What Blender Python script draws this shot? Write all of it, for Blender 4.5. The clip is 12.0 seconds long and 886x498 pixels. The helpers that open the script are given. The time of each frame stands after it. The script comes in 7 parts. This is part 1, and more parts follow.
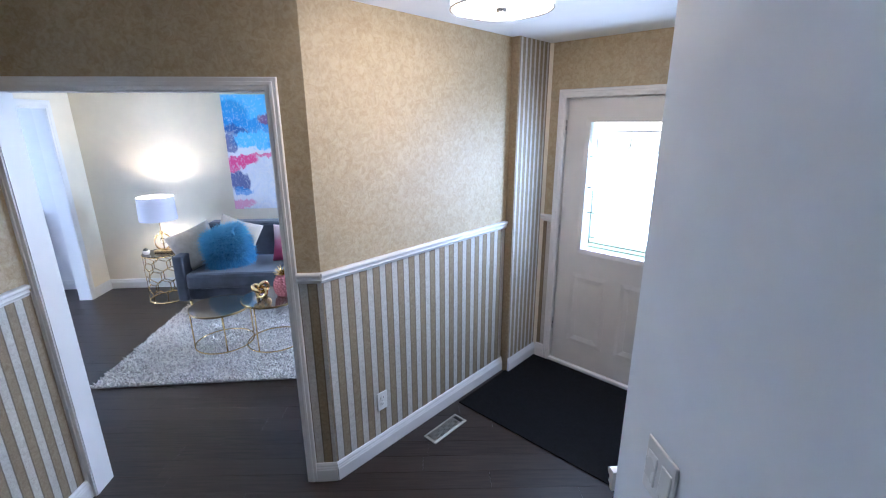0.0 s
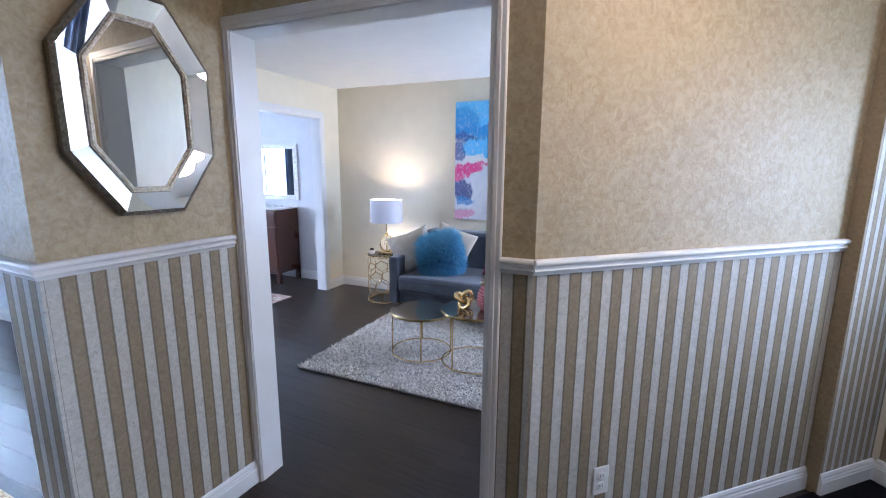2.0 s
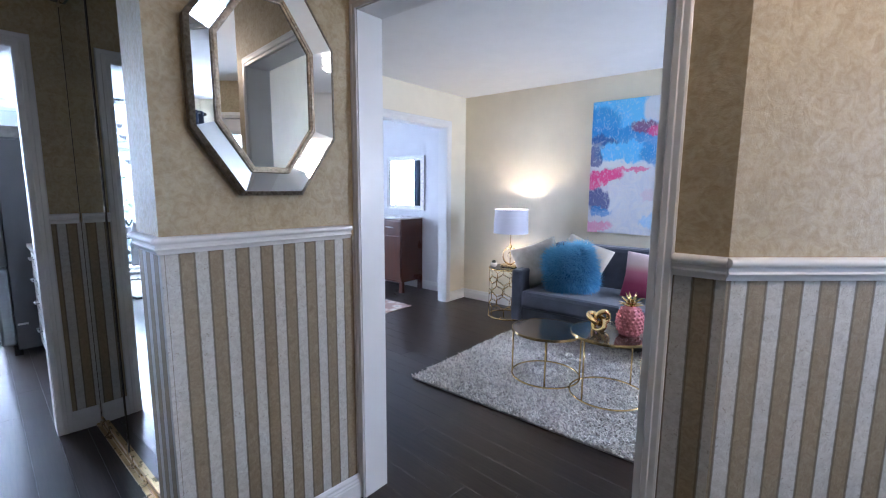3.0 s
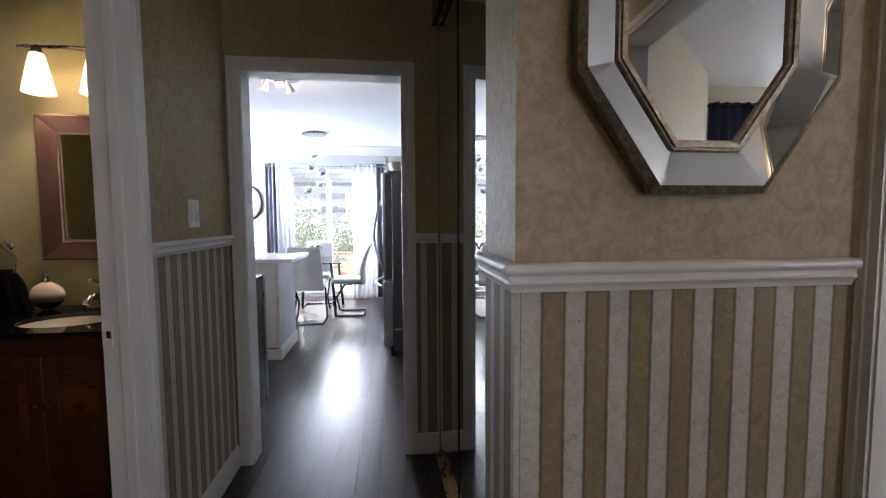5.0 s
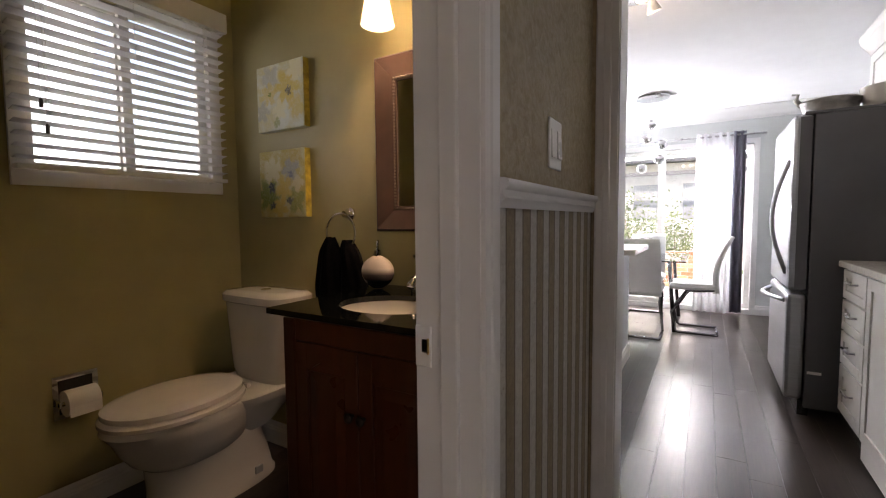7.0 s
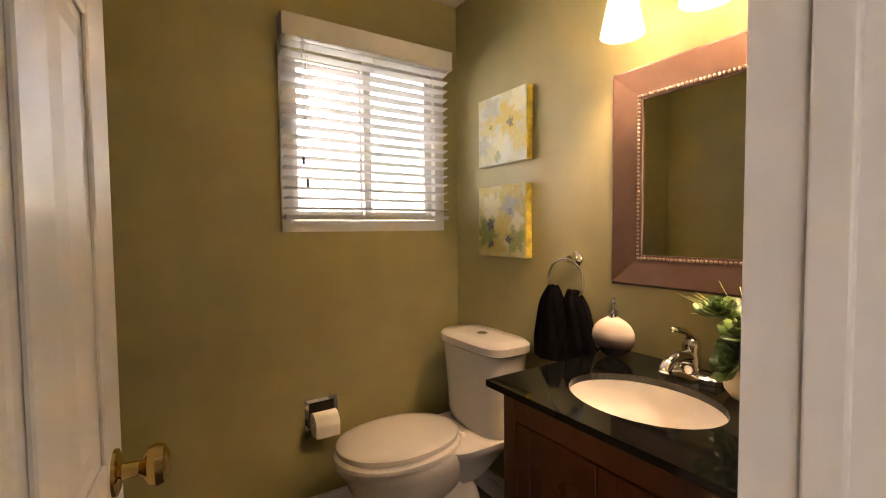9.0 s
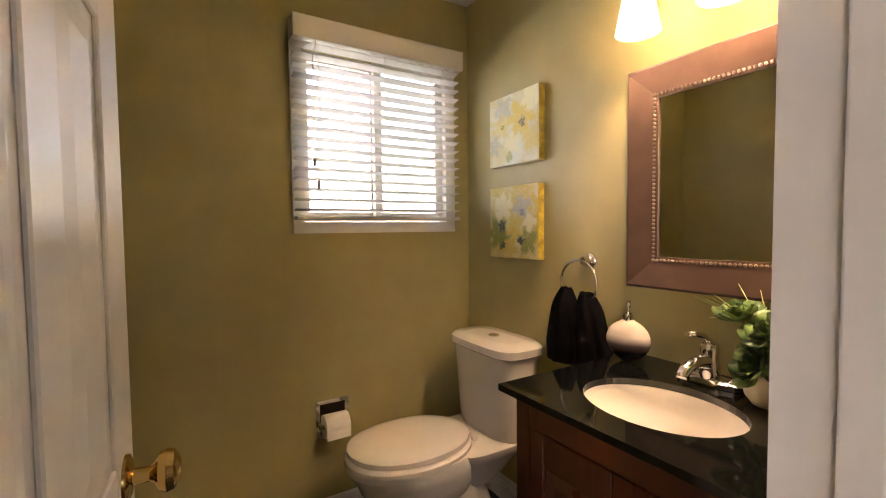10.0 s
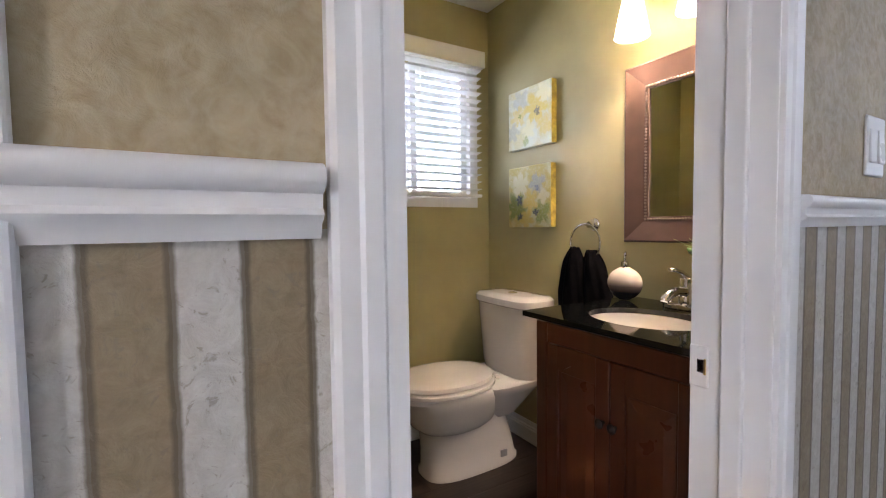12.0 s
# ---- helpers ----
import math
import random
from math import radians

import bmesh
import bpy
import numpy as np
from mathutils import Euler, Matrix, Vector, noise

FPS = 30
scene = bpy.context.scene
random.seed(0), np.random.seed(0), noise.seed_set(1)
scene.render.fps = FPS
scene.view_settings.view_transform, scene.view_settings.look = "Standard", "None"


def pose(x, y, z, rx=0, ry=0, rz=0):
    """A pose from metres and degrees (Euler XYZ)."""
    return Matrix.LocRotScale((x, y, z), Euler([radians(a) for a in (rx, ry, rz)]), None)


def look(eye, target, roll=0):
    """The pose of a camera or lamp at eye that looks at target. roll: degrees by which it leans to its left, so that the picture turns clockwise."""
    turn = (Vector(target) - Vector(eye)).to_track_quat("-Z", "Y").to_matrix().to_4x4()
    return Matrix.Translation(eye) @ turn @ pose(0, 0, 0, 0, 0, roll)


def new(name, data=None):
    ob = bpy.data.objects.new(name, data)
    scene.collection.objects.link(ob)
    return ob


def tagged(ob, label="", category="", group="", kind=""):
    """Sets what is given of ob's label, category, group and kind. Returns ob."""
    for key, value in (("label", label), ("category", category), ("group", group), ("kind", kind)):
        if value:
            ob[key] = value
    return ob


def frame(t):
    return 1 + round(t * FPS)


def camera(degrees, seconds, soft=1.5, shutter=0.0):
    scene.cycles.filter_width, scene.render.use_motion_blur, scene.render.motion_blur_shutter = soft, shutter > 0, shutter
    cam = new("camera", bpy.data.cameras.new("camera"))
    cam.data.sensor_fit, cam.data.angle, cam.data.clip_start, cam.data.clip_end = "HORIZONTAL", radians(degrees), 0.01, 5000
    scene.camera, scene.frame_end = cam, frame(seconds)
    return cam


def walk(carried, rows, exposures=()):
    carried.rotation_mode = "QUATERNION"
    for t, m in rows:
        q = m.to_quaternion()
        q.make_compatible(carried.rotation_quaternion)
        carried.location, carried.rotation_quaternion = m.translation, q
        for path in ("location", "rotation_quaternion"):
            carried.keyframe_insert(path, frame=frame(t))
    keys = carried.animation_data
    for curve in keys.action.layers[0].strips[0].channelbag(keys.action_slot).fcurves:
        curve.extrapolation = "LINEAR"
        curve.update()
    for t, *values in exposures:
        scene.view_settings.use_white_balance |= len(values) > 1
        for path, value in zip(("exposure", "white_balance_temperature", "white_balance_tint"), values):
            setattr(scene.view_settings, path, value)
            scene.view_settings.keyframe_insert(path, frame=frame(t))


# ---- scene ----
cam = camera(90.5, 12.0, soft=1.1)
PATH = [
    (0, (0.808, 0.993, 1.922), (0.843, 2.912, 1.36), -0.3),
    (0.5, (0.78, 1.17, 1.816), (0.517, 3.082, 1.289), -0.1),
    (0.7, (0.779, 1.231, 1.748), (0.424, 3.135, 1.248), -0.1),
    (1, (0.718, 1.342, 1.692), (0.277, 3.232, 1.213), 0.2),
    (1.5, (0.676, 1.492, 1.59), (0.042, 3.342, 1.172), 0.2),
    (2, (0.624, 1.627, 1.514), (-0.272, 3.376, 1.148), 0.4),
    (2.5, (0.53, 1.745, 1.45), (-0.586, 3.375, 1.135), 0.5),
    (2.7, (0.502, 1.788, 1.408), (-0.71, 3.35, 1.11), 0.5),
    (4.3, (0.04, 2.029, 1.331), (-1.812, 2.763, 1.153), -0.3),
    (4.5, (-0.055, 2.042, 1.33), (-1.959, 2.631, 1.165), -0.3),
    (5, (-0.284, 1.998, 1.302), (-2.266, 2.222, 1.161), -0.3),
    (5.5, (-0.525, 1.886, 1.267), (-2.518, 1.786, 1.137), -0.3),
    (6, (-0.784, 1.752, 1.209), (-2.74, 1.356, 1.08), -0.3),
    (6.5, (-1.011, 1.63, 1.171), (-2.869, 0.902, 1.042), -0.4),
    (7, (-1.181, 1.485, 1.145), (-2.893, 0.459, 1.018), -0.5),
    (7.5, (-1.282, 1.357, 1.163), (-2.794, 0.053, 1.041), -0.9),
    (7.7, (-1.301, 1.325, 1.179), (-2.72, -0.078, 1.058), -0.9),
    (9.3, (-1.318, 1.251, 1.304), (-2.378, -0.443, 1.216), -0.6),
    (9.5, (-1.32, 1.246, 1.303), (-2.372, -0.453, 1.214), -0.7),
    (10, (-1.32, 1.242, 1.302), (-2.362, -0.463, 1.212), -0.6),
    (10.5, (-1.317, 1.259, 1.297), (-2.346, -0.453, 1.205), -0.6),
    (11, (-1.288, 1.318, 1.275), (-2.315, -0.396, 1.182), -0.5),
    (11.5, (-1.206, 1.402, 1.24), (-2.239, -0.308, 1.144), -0.5),
    (12, (-1.039, 1.49, 1.175), (-2.058, -0.228, 1.077), -0.7),
]
walk(cam, [(t, look(eye, target, roll)) for t, eye, target, roll in PATH], exposures=[(0, 3.3, 4950, 15), (1.0, 3.15, 5050, 16), (1.7, 3.08, 5200, 17), (2.7, 2.98, 5250, 17), (4.5, 2.24, 6300, 22), (5.0, 1.82, 6600, 22), (5.5, 1.72, 6900, 24), (6.2, 2.0, 7550, 25), (7.0, 1.8, 7900, 26), (7.7, 2.38, 8700, 27), (9.3, 3.3, 8800, 27), (10.5, 3.25, 7650, 25), (11.3, 3.4, 6750, 23), (12, 3.53, 6250, 22)])

# ---- world and light ----
world = bpy.data.worlds.new("sky")
scene.world = world
world.use_nodes = True
wn = world.node_tree
sky = wn.nodes.new("ShaderNodeTexSky")
sky.sky_type = "NISHITA"
sky.sun_disc = False
sky.sun_elevation = radians(48)
sky.sun_rotation = radians(39)
wn.links.new(sky.outputs[0], wn.nodes["Background"].inputs[0])
wn.nodes["Background"].inputs[1].default_value = 0.15


def sun_lamp():
    data = bpy.data.lights.new("sun", "SUN")
    data.energy, data.angle, data.color = 3.0, radians(0.6), (1.0, 0.95, 0.88)
    ob = new("sun", data)
    ob.matrix_world = look((14, 22, 30), (-4, 0, 0))
    return ob


def window_light(x, y, z, tx, ty, tz, w, h, watts, colour=(0.86, 0.93, 1.0)):
    """Daylight entering through one real opening."""
    data = bpy.data.lights.new("daylight", "AREA")
    data.shape, data.size, data.size_y, data.energy, data.color = "RECTANGLE", w, h, watts, colour
    ob = new("daylight", data)
    ob.matrix_world = PLACE[0] @ look((x, y, z), (tx, ty, tz))
    return ob


def bulb(x, y, z, watts, colour, radius=0.03):
    data = bpy.data.lights.new("bulb", "POINT")
    data.energy, data.color, data.shadow_soft_size = watts, colour, radius
    ob = new("bulb", data)
    ob.matrix_world = PLACE[0] @ pose(x, y, z)
    return ob


sun_lamp()

# ---- materials ----


def srgb(r, g, b):
    """Linear colour from the 0 to 255 values of a swatch."""
    return tuple(((c / 255) / 12.92 if c <= 10 else ((c / 255 + 0.055) / 1.055) ** 2.4) for c in (r, g, b)) + (1.0,)


class Mat:
    """A node material with a few shortcuts."""

    def __init__(self, name, colour, rough=0.5, metal=0.0, spec=0.5):
        self.m = bpy.data.materials.new(name)
        self.m.use_nodes = True
        self.t = self.m.node_tree
        self.p = self.t.nodes["Principled BSDF"]
        self.p.inputs["Base Color"].default_value = (*colour[:3], 1)
        self.p.inputs["Roughness"].default_value = rough
        self.p.inputs["Metallic"].default_value = metal
        self.p.inputs["Specular IOR Level"].default_value = spec
        self.height = None

    def node(self, kind, **values):
        n = self.t.nodes.new(kind)
        for key, value in values.items():
            n.inputs[key.replace("_", " ")].default_value = value
        return n

    def link(self, a, b):
        self.t.links.new(a, b)

    def place(self, sx=1.0, sy=1.0, sz=1.0, turn=0.0, coord="Object"):
        c = self.t.nodes.new("ShaderNodeTexCoord")
        m = self.t.nodes.new("ShaderNodeMapping")
        m.inputs["Scale"].default_value = (sx, sy, sz)
        m.inputs["Rotation"].default_value = (0, 0, turn)
        self.link(c.outputs[coord], m.inputs[0])
        return m.outputs[0]

    def noise(self, scale, where=None, detail=4.0, rough=0.55, distort=0.0):
        n = self.node("ShaderNodeTexNoise", Scale=scale, Detail=detail, Roughness=rough, Distortion=distort)
        self.link(where or self.place(), n.inputs["Vector"])
        return n.outputs["Fac"]

    def ramp(self, fac, *stops):
        r = self.t.nodes.new("ShaderNodeValToRGB")
        e = r.color_ramp.elements
        while len(e) < len(stops):
            e.new(0.5)
        for el, (pos, col) in zip(e, stops):
            el.position = pos
            el.color = (*col[:3], 1) if not isinstance(col, (int, float)) else (col, col, col, 1)
        self.link(fac, r.inputs[0])
        return r.outputs[0]

    def mix(self, fac, a, b, mode="MIX"):
        n = self.t.nodes.new("ShaderNodeMix")
        n.data_type, n.blend_type = "RGBA", mode
        for sock, value in ((n.inputs[0], fac), (n.inputs[6], a), (n.inputs[7], b)):
            if isinstance(value, (int, float)):
                sock.default_value = value if sock.type == "VALUE" else (value, value, value, 1)
            elif isinstance(value, tuple):
                sock.default_value = (*value[:3], 1)
            else:
                self.link(value, sock)
        return n.outputs[2]

    def math(self, op, a, b=0.0, c=0.0):
        n = self.t.nodes.new("ShaderNodeMath")
        n.operation = op
        for sock, value in zip(n.inputs, (a, b, c)):
            if isinstance(value, (int, float)):
                sock.default_value = value
            else:
                self.link(value, sock)
        return n.outputs[0]

    def colour(self, out):
        self.link(out, self.p.inputs["Base Color"])
        return self

    def rough(self, out):
        self.link(out, self.p.inputs["Roughness"])
        return self

    def bump(self, fac, strength=0.2, distance=0.01):
        n = self.node("ShaderNodeBump", Strength=strength, Distance=distance)
        self.link(fac, n.inputs["Height"])
        if self.height:
            self.link(self.height, n.inputs["Normal"])
        self.height = n.outputs[0]
        self.link(self.height, self.p.inputs["Normal"])
        return self

    def random(self):
        return self.t.nodes.new("ShaderNodeObjectInfo").outputs["Random"]


def plain(name, colour, rough=0.5, metal=0.0, vary=0.08, scale=6.0, grain=0.0, grain_scale=300.0, spec=0.5):
    """A surface with faint large blotches and, if asked for, a fine grain."""
    m = Mat(name, colour, rough, metal, spec)
    n = m.noise(scale)
    dark = tuple(c * (1 - vary) for c in colour[:3])
    light = tuple(min(1, c * (1 + vary)) for c in colour[:3])
    m.colour(m.ramp(n, (0.3, dark), (0.7, light)))
    m.rough(m.ramp(m.noise(scale * 3), (0.3, max(0.02, rough - 0.06)), (0.7, min(1, rough + 0.06))))
    if grain:
        m.bump(m.noise(grain_scale, detail=2), grain, 0.002)
    return m.m


def wallpaper(name, ux, uy, shift=0.0, pitch=0.087):
    """Mottled gold paper above the chair rail and crinkled silver and taupe stripes below it, or stripes alone."""
    m = Mat(name, (0.4, 0.33, 0.22), 0.5)
    pos = m.t.nodes.new("ShaderNodeNewGeometry").outputs["Position"]
    sep = m.t.nodes.new("ShaderNodeSeparateXYZ")
    m.link(pos, sep.inputs[0])
    along = m.math("ADD", m.math("MULTIPLY", sep.outputs[0], ux), m.math("MULTIPLY", sep.outputs[1], uy))
    along = m.math("ADD", along, shift + 40 * pitch)
    wob = m.math("MULTIPLY", m.math("SUBTRACT", m.noise(70, pos, 3), 0.5), 0.0035)
    phase = m.math("FRACT", m.math("DIVIDE", m.math("ADD", along, wob), pitch))
    light = m.math("LESS_THAN", phase, 0.5)
    fine = m.noise(55, pos, 6, 0.7, 0.6)
    worn = m.noise(11, pos, 4, 0.6)
    silver = m.mix(m.ramp(fine, (0.35, 0.0), (0.75, 1.0)), (0.43, 0.405, 0.36), (0.6, 0.58, 0.54))
    taupe = m.mix(m.ramp(fine, (0.3, 0.0), (0.75, 1.0)), (0.2, 0.15, 0.085), (0.32, 0.255, 0.16))
    stripes = m.mix(light, taupe, silver)
    edge = m.math("ABSOLUTE", m.math("SUBTRACT", m.math("FRACT", m.math("MULTIPLY", phase, 2.0)), 0.5))
    line = m.ramp(edge, (0.4, 0.0), (0.455, 1.0))
    flecks = m.ramp(m.noise(75, pos, 5, 0.62, 1.8), (0.33, 1.0), (0.41, 0.0))
    stripes = m.mix(m.math("MULTIPLY", line, 0.85), stripes, (0.12, 0.09, 0.055))
    stripes = m.mix(m.math("MULTIPLY", flecks, 0.55), stripes, (0.2, 0.165, 0.12))
    damask = m.noise(26, pos, 4, 0.6, 1.6)
    swirl = m.noise(42, pos, 4, 0.6, 1.4)
    gold = m.mix(m.ramp(damask, (0.38, 0.0), (0.62, 1.0)), (0.33, 0.255, 0.138), (0.43, 0.35, 0.213))
    gold = m.mix(m.math("MULTIPLY", m.ramp(swirl, (0.4, 0.0), (0.62, 1.0)), 0.3), gold, (0.49, 0.425, 0.31))
    gold = m.mix(m.math("MULTIPLY", m.ramp(worn, (0.35, 0.0), (0.7, 1.0)), 0.18), gold, (0.3, 0.24, 0.14))
    low = m.math("LESS_THAN", sep.outputs[2], RAIL - 0.02) if shift < 50 else m.math("LESS_THAN", sep.outputs[2], 9.0)
    m.colour(m.mix(low, gold, stripes))
    m.rough(m.ramp(swirl, (0.3, 0.62), (0.7, 0.5)))
    m.bump(fine, 0.5, 0.004).bump(damask, 0.08, 0.006)
    return m.m


RAIL = 1.195
PAPER_X = wallpaper("striped_paper_x", 1.0, 0.0, 0.031)
PAPER_Y = wallpaper("striped_paper_y", 0.0, 1.0, -0.0229, 0.0846)
PAPER_D = wallpaper("striped_paper_d", 0.6959, 0.7182, -0.1682)
PAPER_E = wallpaper("striped_paper_e", 0.7182, -0.6959, -0.1145)
PAPER_P = wallpaper("striped_paper_pilaster", 1.1134, 1.1492, 59.7308)

WHITE_TRIM = plain("trim_paint", (0.7, 0.69, 0.68), 0.36, vary=0.02)
WHITE_WALL = plain("white_wall_paint", (0.8, 0.82, 0.83), 0.6, vary=0.03, grain=0.06, grain_scale=260)
CREAM_WALL = plain("cream_wall_paint", (0.72, 0.655, 0.52), 0.6, vary=0.03, grain=0.06, grain_scale=260)
GREY_WALL = plain("pale_grey_wall_paint", (0.52, 0.54, 0.53), 0.6, vary=0.03, grain=0.06, grain_scale=260)
DINING_WALL = plain("lilac_white_wall_paint", (0.66, 0.65, 0.66), 0.6, vary=0.03, grain=0.06, grain_scale=260)
OLIVE_WALL = plain("olive_wall_paint", (0.37, 0.315, 0.145), 0.5, vary=0.05, grain=0.08, grain_scale=240)
CEILING = plain("ceiling_paint", (0.8, 0.8, 0.8), 0.8, vary=0.02, grain=0.12, grain_scale=180)


def dark_wood_floor():
    m = Mat("dark_plank_floor", (0.02, 0.014, 0.011), 0.3, 0.0, 0.3)
    where = m.place(1.2, 26, 26, coord="Object")
    grain = m.noise(3.0, where, 6, 0.62, 0.4)
    fine = m.noise(14.0, where, 3)
    r = m.random()
    base = m.mix(r, (0.013, 0.0095, 0.0078), (0.027, 0.0195, 0.0155))
    base = m.mix(m.ramp(grain, (0.35, 0.0), (0.72, 1.0)), base, (0.04, 0.028, 0.0215))
    m.colour(base)
    m.rough(m.ramp(m.noise(2.2), (0.3, 0.27), (0.75, 0.34)))
    m.bump(grain, 0.012, 0.001)
    return m.m


FLOOR_WOOD = dark_wood_floor()
GROOVE = plain("plank_joint", (0.006, 0.005, 0.004), 0.6)


def glass(name, tint=(1, 1, 1), rough=0.0, ior=1.45):
    m = Mat(name, tint, rough)
    m.p.inputs["Transmission Weight"].default_value = 1.0
    m.p.inputs["IOR"].default_value = ior
    return m.m


def glow(name, colour, strength, base=(0.8, 0.8, 0.8)):
    m = Mat(name, base, 0.5)
    m.p.inputs["Emission Color"].default_value = (*colour, 1)
    m.p.inputs["Emission Strength"].default_value = strength
    return m.m


MIRROR = Mat("mirror_silver", (0.86, 0.88, 0.87), 0.015, 1.0).m
CHROME = plain("chrome", (0.75, 0.75, 0.76), 0.08, 1.0, vary=0.02)
STEEL = plain("brushed_steel", (0.5, 0.5, 0.51), 0.3, 1.0, vary=0.05)
GOLD = plain("polished_gold", (0.72, 0.54, 0.26), 0.2, 1.0, vary=0.05)
BRASS = plain("brass", (0.7, 0.48, 0.18), 0.16, 1.0, vary=0.05)
BLACK = plain("black_enamel", (0.012, 0.012, 0.013), 0.2, vary=0.1)
RUBBER = plain("black_rubber", (0.004, 0.004, 0.005), 0.9, vary=0.3, scale=30, grain=0.5, grain_scale=500, spec=0.15)
# Chrome with the dark reflections in the legs put into its colour.
DARK_REFLECT_CHROME = plain("dark_reflect_chrome", (0.2, 0.2, 0.21), 0.12, 1.0, vary=0.02)
BRONZE = plain("dark_bronze", (0.05, 0.04, 0.035), 0.35, 0.8)
DOOR_PAINT = plain("door_paint", (0.62, 0.59, 0.56), 0.42, vary=0.03, grain=0.04, grain_scale=90)
PORCELAIN = plain("porcelain", (0.74, 0.71, 0.67), 0.1, vary=0.015)
BONE_PORCELAIN = plain("bone_porcelain", (0.58, 0.54, 0.49), 0.1, vary=0.015)
PLASTIC = plain("white_plastic", (0.74, 0.73, 0.7), 0.3, vary=0.02)
CABINET_WHITE = plain("cabinet_paint", (0.74, 0.73, 0.69), 0.35, vary=0.03)
QUARTZ = plain("pale_stone_top", (0.66, 0.63, 0.58), 0.18, vary=0.1, scale=40)
CLEAR = glass("clear_glass")

# ---- building helpers ----


# The foyer, stair and living room wing stands turned a little against the hall.
WING = pose(0.1997, 0.0408, 0, 0, 0, 3.5085)
PLACE = [Matrix()]


def part(name, bm, material, parent, label=""):
    """Link a bmesh as one mesh object under a thing or a part."""
    me = bpy.data.meshes.new(name)
    bm.to_mesh(me)
    bm.free()
    for m in (material if isinstance(material, (list, tuple)) else [material]):
        me.materials.append(m)
    ob = new(name, me)
    if parent is not None:
        ob.parent = parent
    else:
        ob.matrix_basis = PLACE[0]
    if label:
        tagged(ob, label)
    return ob


def thing(name, label, category, m=None, group="", kind=""):
    """An empty at a thing's base, which carries its parts."""
    ob = new(name)
    ob.empty_display_size = 0.1
    ob.matrix_basis = PLACE[0] @ m if m is not None else PLACE[0]
    return tagged(ob, label, category, group, kind)


def single(name, bm, material, label, category, m=None, group="", kind=""):
    ob = part(name, bm, material, None)
    if m is not None:
        ob.matrix_basis = PLACE[0] @ m
    return tagged(ob, label, category, group, kind)


def box(bm, x0, y0, z0, x1, y1, z1, bevel=0.0, seg=2, m=None):
    """A box between two corners, with rounded edges if asked for."""
    r = bmesh.ops.create_cube(bm, size=1.0)
    vs = r["verts"]
    for v in vs:
        v.co = Vector(((x0 + x1) / 2 + v.co.x * (x1 - x0), (y0 + y1) / 2 + v.co.y * (y1 - y0), (z0 + z1) / 2 + v.co.z * (z1 - z0)))
    if bevel:
        es = list({e for v in vs for e in v.link_edges})
        out = bmesh.ops.bevel(bm, geom=es, offset=bevel, segments=seg, affect="EDGES", profile=0.5)
        vs = list({v for f in out["faces"] for v in f.verts} | {v for v in vs if v.is_valid})
    if m is not None:
        bmesh.ops.transform(bm, matrix=m, verts=vs)
    return vs


def boxes(*rows, bevel=0.0, m=None):
    bm = bmesh.new()
    for row in rows:
        box(bm, *row, bevel=bevel, m=m)
    return bm


def smooth(bm, angle=40):
    for f in bm.faces:
        f.smooth = True
    for e in bm.edges:
        if len(e.link_faces) == 2 and e.calc_face_angle(0) > radians(angle):
            e.smooth = False
    return bm


def lathe(bm, profile, steps=32, m=None, cap=True):
    """Turn a profile of (radius, height) round the z axis."""
    rings = []
    for r, z in profile:
        rings.append([bm.verts.new((r * math.cos(2 * math.pi * i / steps), r * math.sin(2 * math.pi * i / steps), z)) for i in range(steps)])
    for a, b in zip(rings, rings[1:]):
        for i in range(steps):
            j = (i + 1) % steps
            bm.faces.new((a[i], a[j], b[j], b[i]))
    if cap:
        if profile[0][0] > 1e-4:
            bm.faces.new(rings[0][::-1])
        if profile[-1][0] > 1e-4:
            bm.faces.new(rings[-1])
    vs = [v for ring in rings for v in ring]
    if m is not None:
        bmesh.ops.transform(bm, matrix=m, verts=vs)
    return vs


def turned(profile, steps=32, m=None, cap=True):
    bm = bmesh.new()
    lathe(bm, profile, steps, m, cap)
    bmesh.ops.remove_doubles(bm, verts=bm.verts, dist=1e-5)
    return smooth(bm, 35)


def tube(bm, points, radius, steps=10, closed=False, taper=None):
    """A round rod through the points."""
    pts = [Vector(p) for p in points]
    n = len(pts)
    rings = []
    side = None
    for i, p in enumerate(pts):
        a = pts[(i - 1) % n] if closed or i else p
        b = pts[(i + 1) % n] if closed or i < n - 1 else p
        d = (b - a).normalized()
        if side is None:
            side = d.orthogonal().normalized()
        side = (side - d * side.dot(d)).normalized()
        up = d.cross(side)
        r = radius if taper is None else radius + (taper - radius) * i / (n - 1)
        rings.append([bm.verts.new(p + r * (math.cos(2 * math.pi * k / steps) * side + math.sin(2 * math.pi * k / steps) * up)) for k in range(steps)])
    pairs = list(zip(rings, rings[1:])) + ([(rings[-1], rings[0])] if closed else [])
    for a, b in pairs:
        for k in range(steps):
            j = (k + 1) % steps
            f = bm.faces.new((a[k], a[j], b[j], b[k]))
            f.smooth = True
    if not closed:
        bm.faces.new(rings[0][::-1])
        bm.faces.new(rings[-1])
    return bm


def rod(points, radius, steps=10, closed=False, taper=None):
    return tube(bmesh.new(), points, radius, steps, closed, taper)


def ring(cx, cy, cz, r, radius, axis="z", steps=40, thick=8):
    pts = []
    for i in range(steps):
        a = 2 * math.pi * i / steps
        c, s = r * math.cos(a), r * math.sin(a)
        pts.append({"z": (cx + c, cy + s, cz), "x": (cx, cy + c, cz + s), "y": (cx + c, cy, cz + s)}[axis])
    return rod(pts, radius, thick, True)


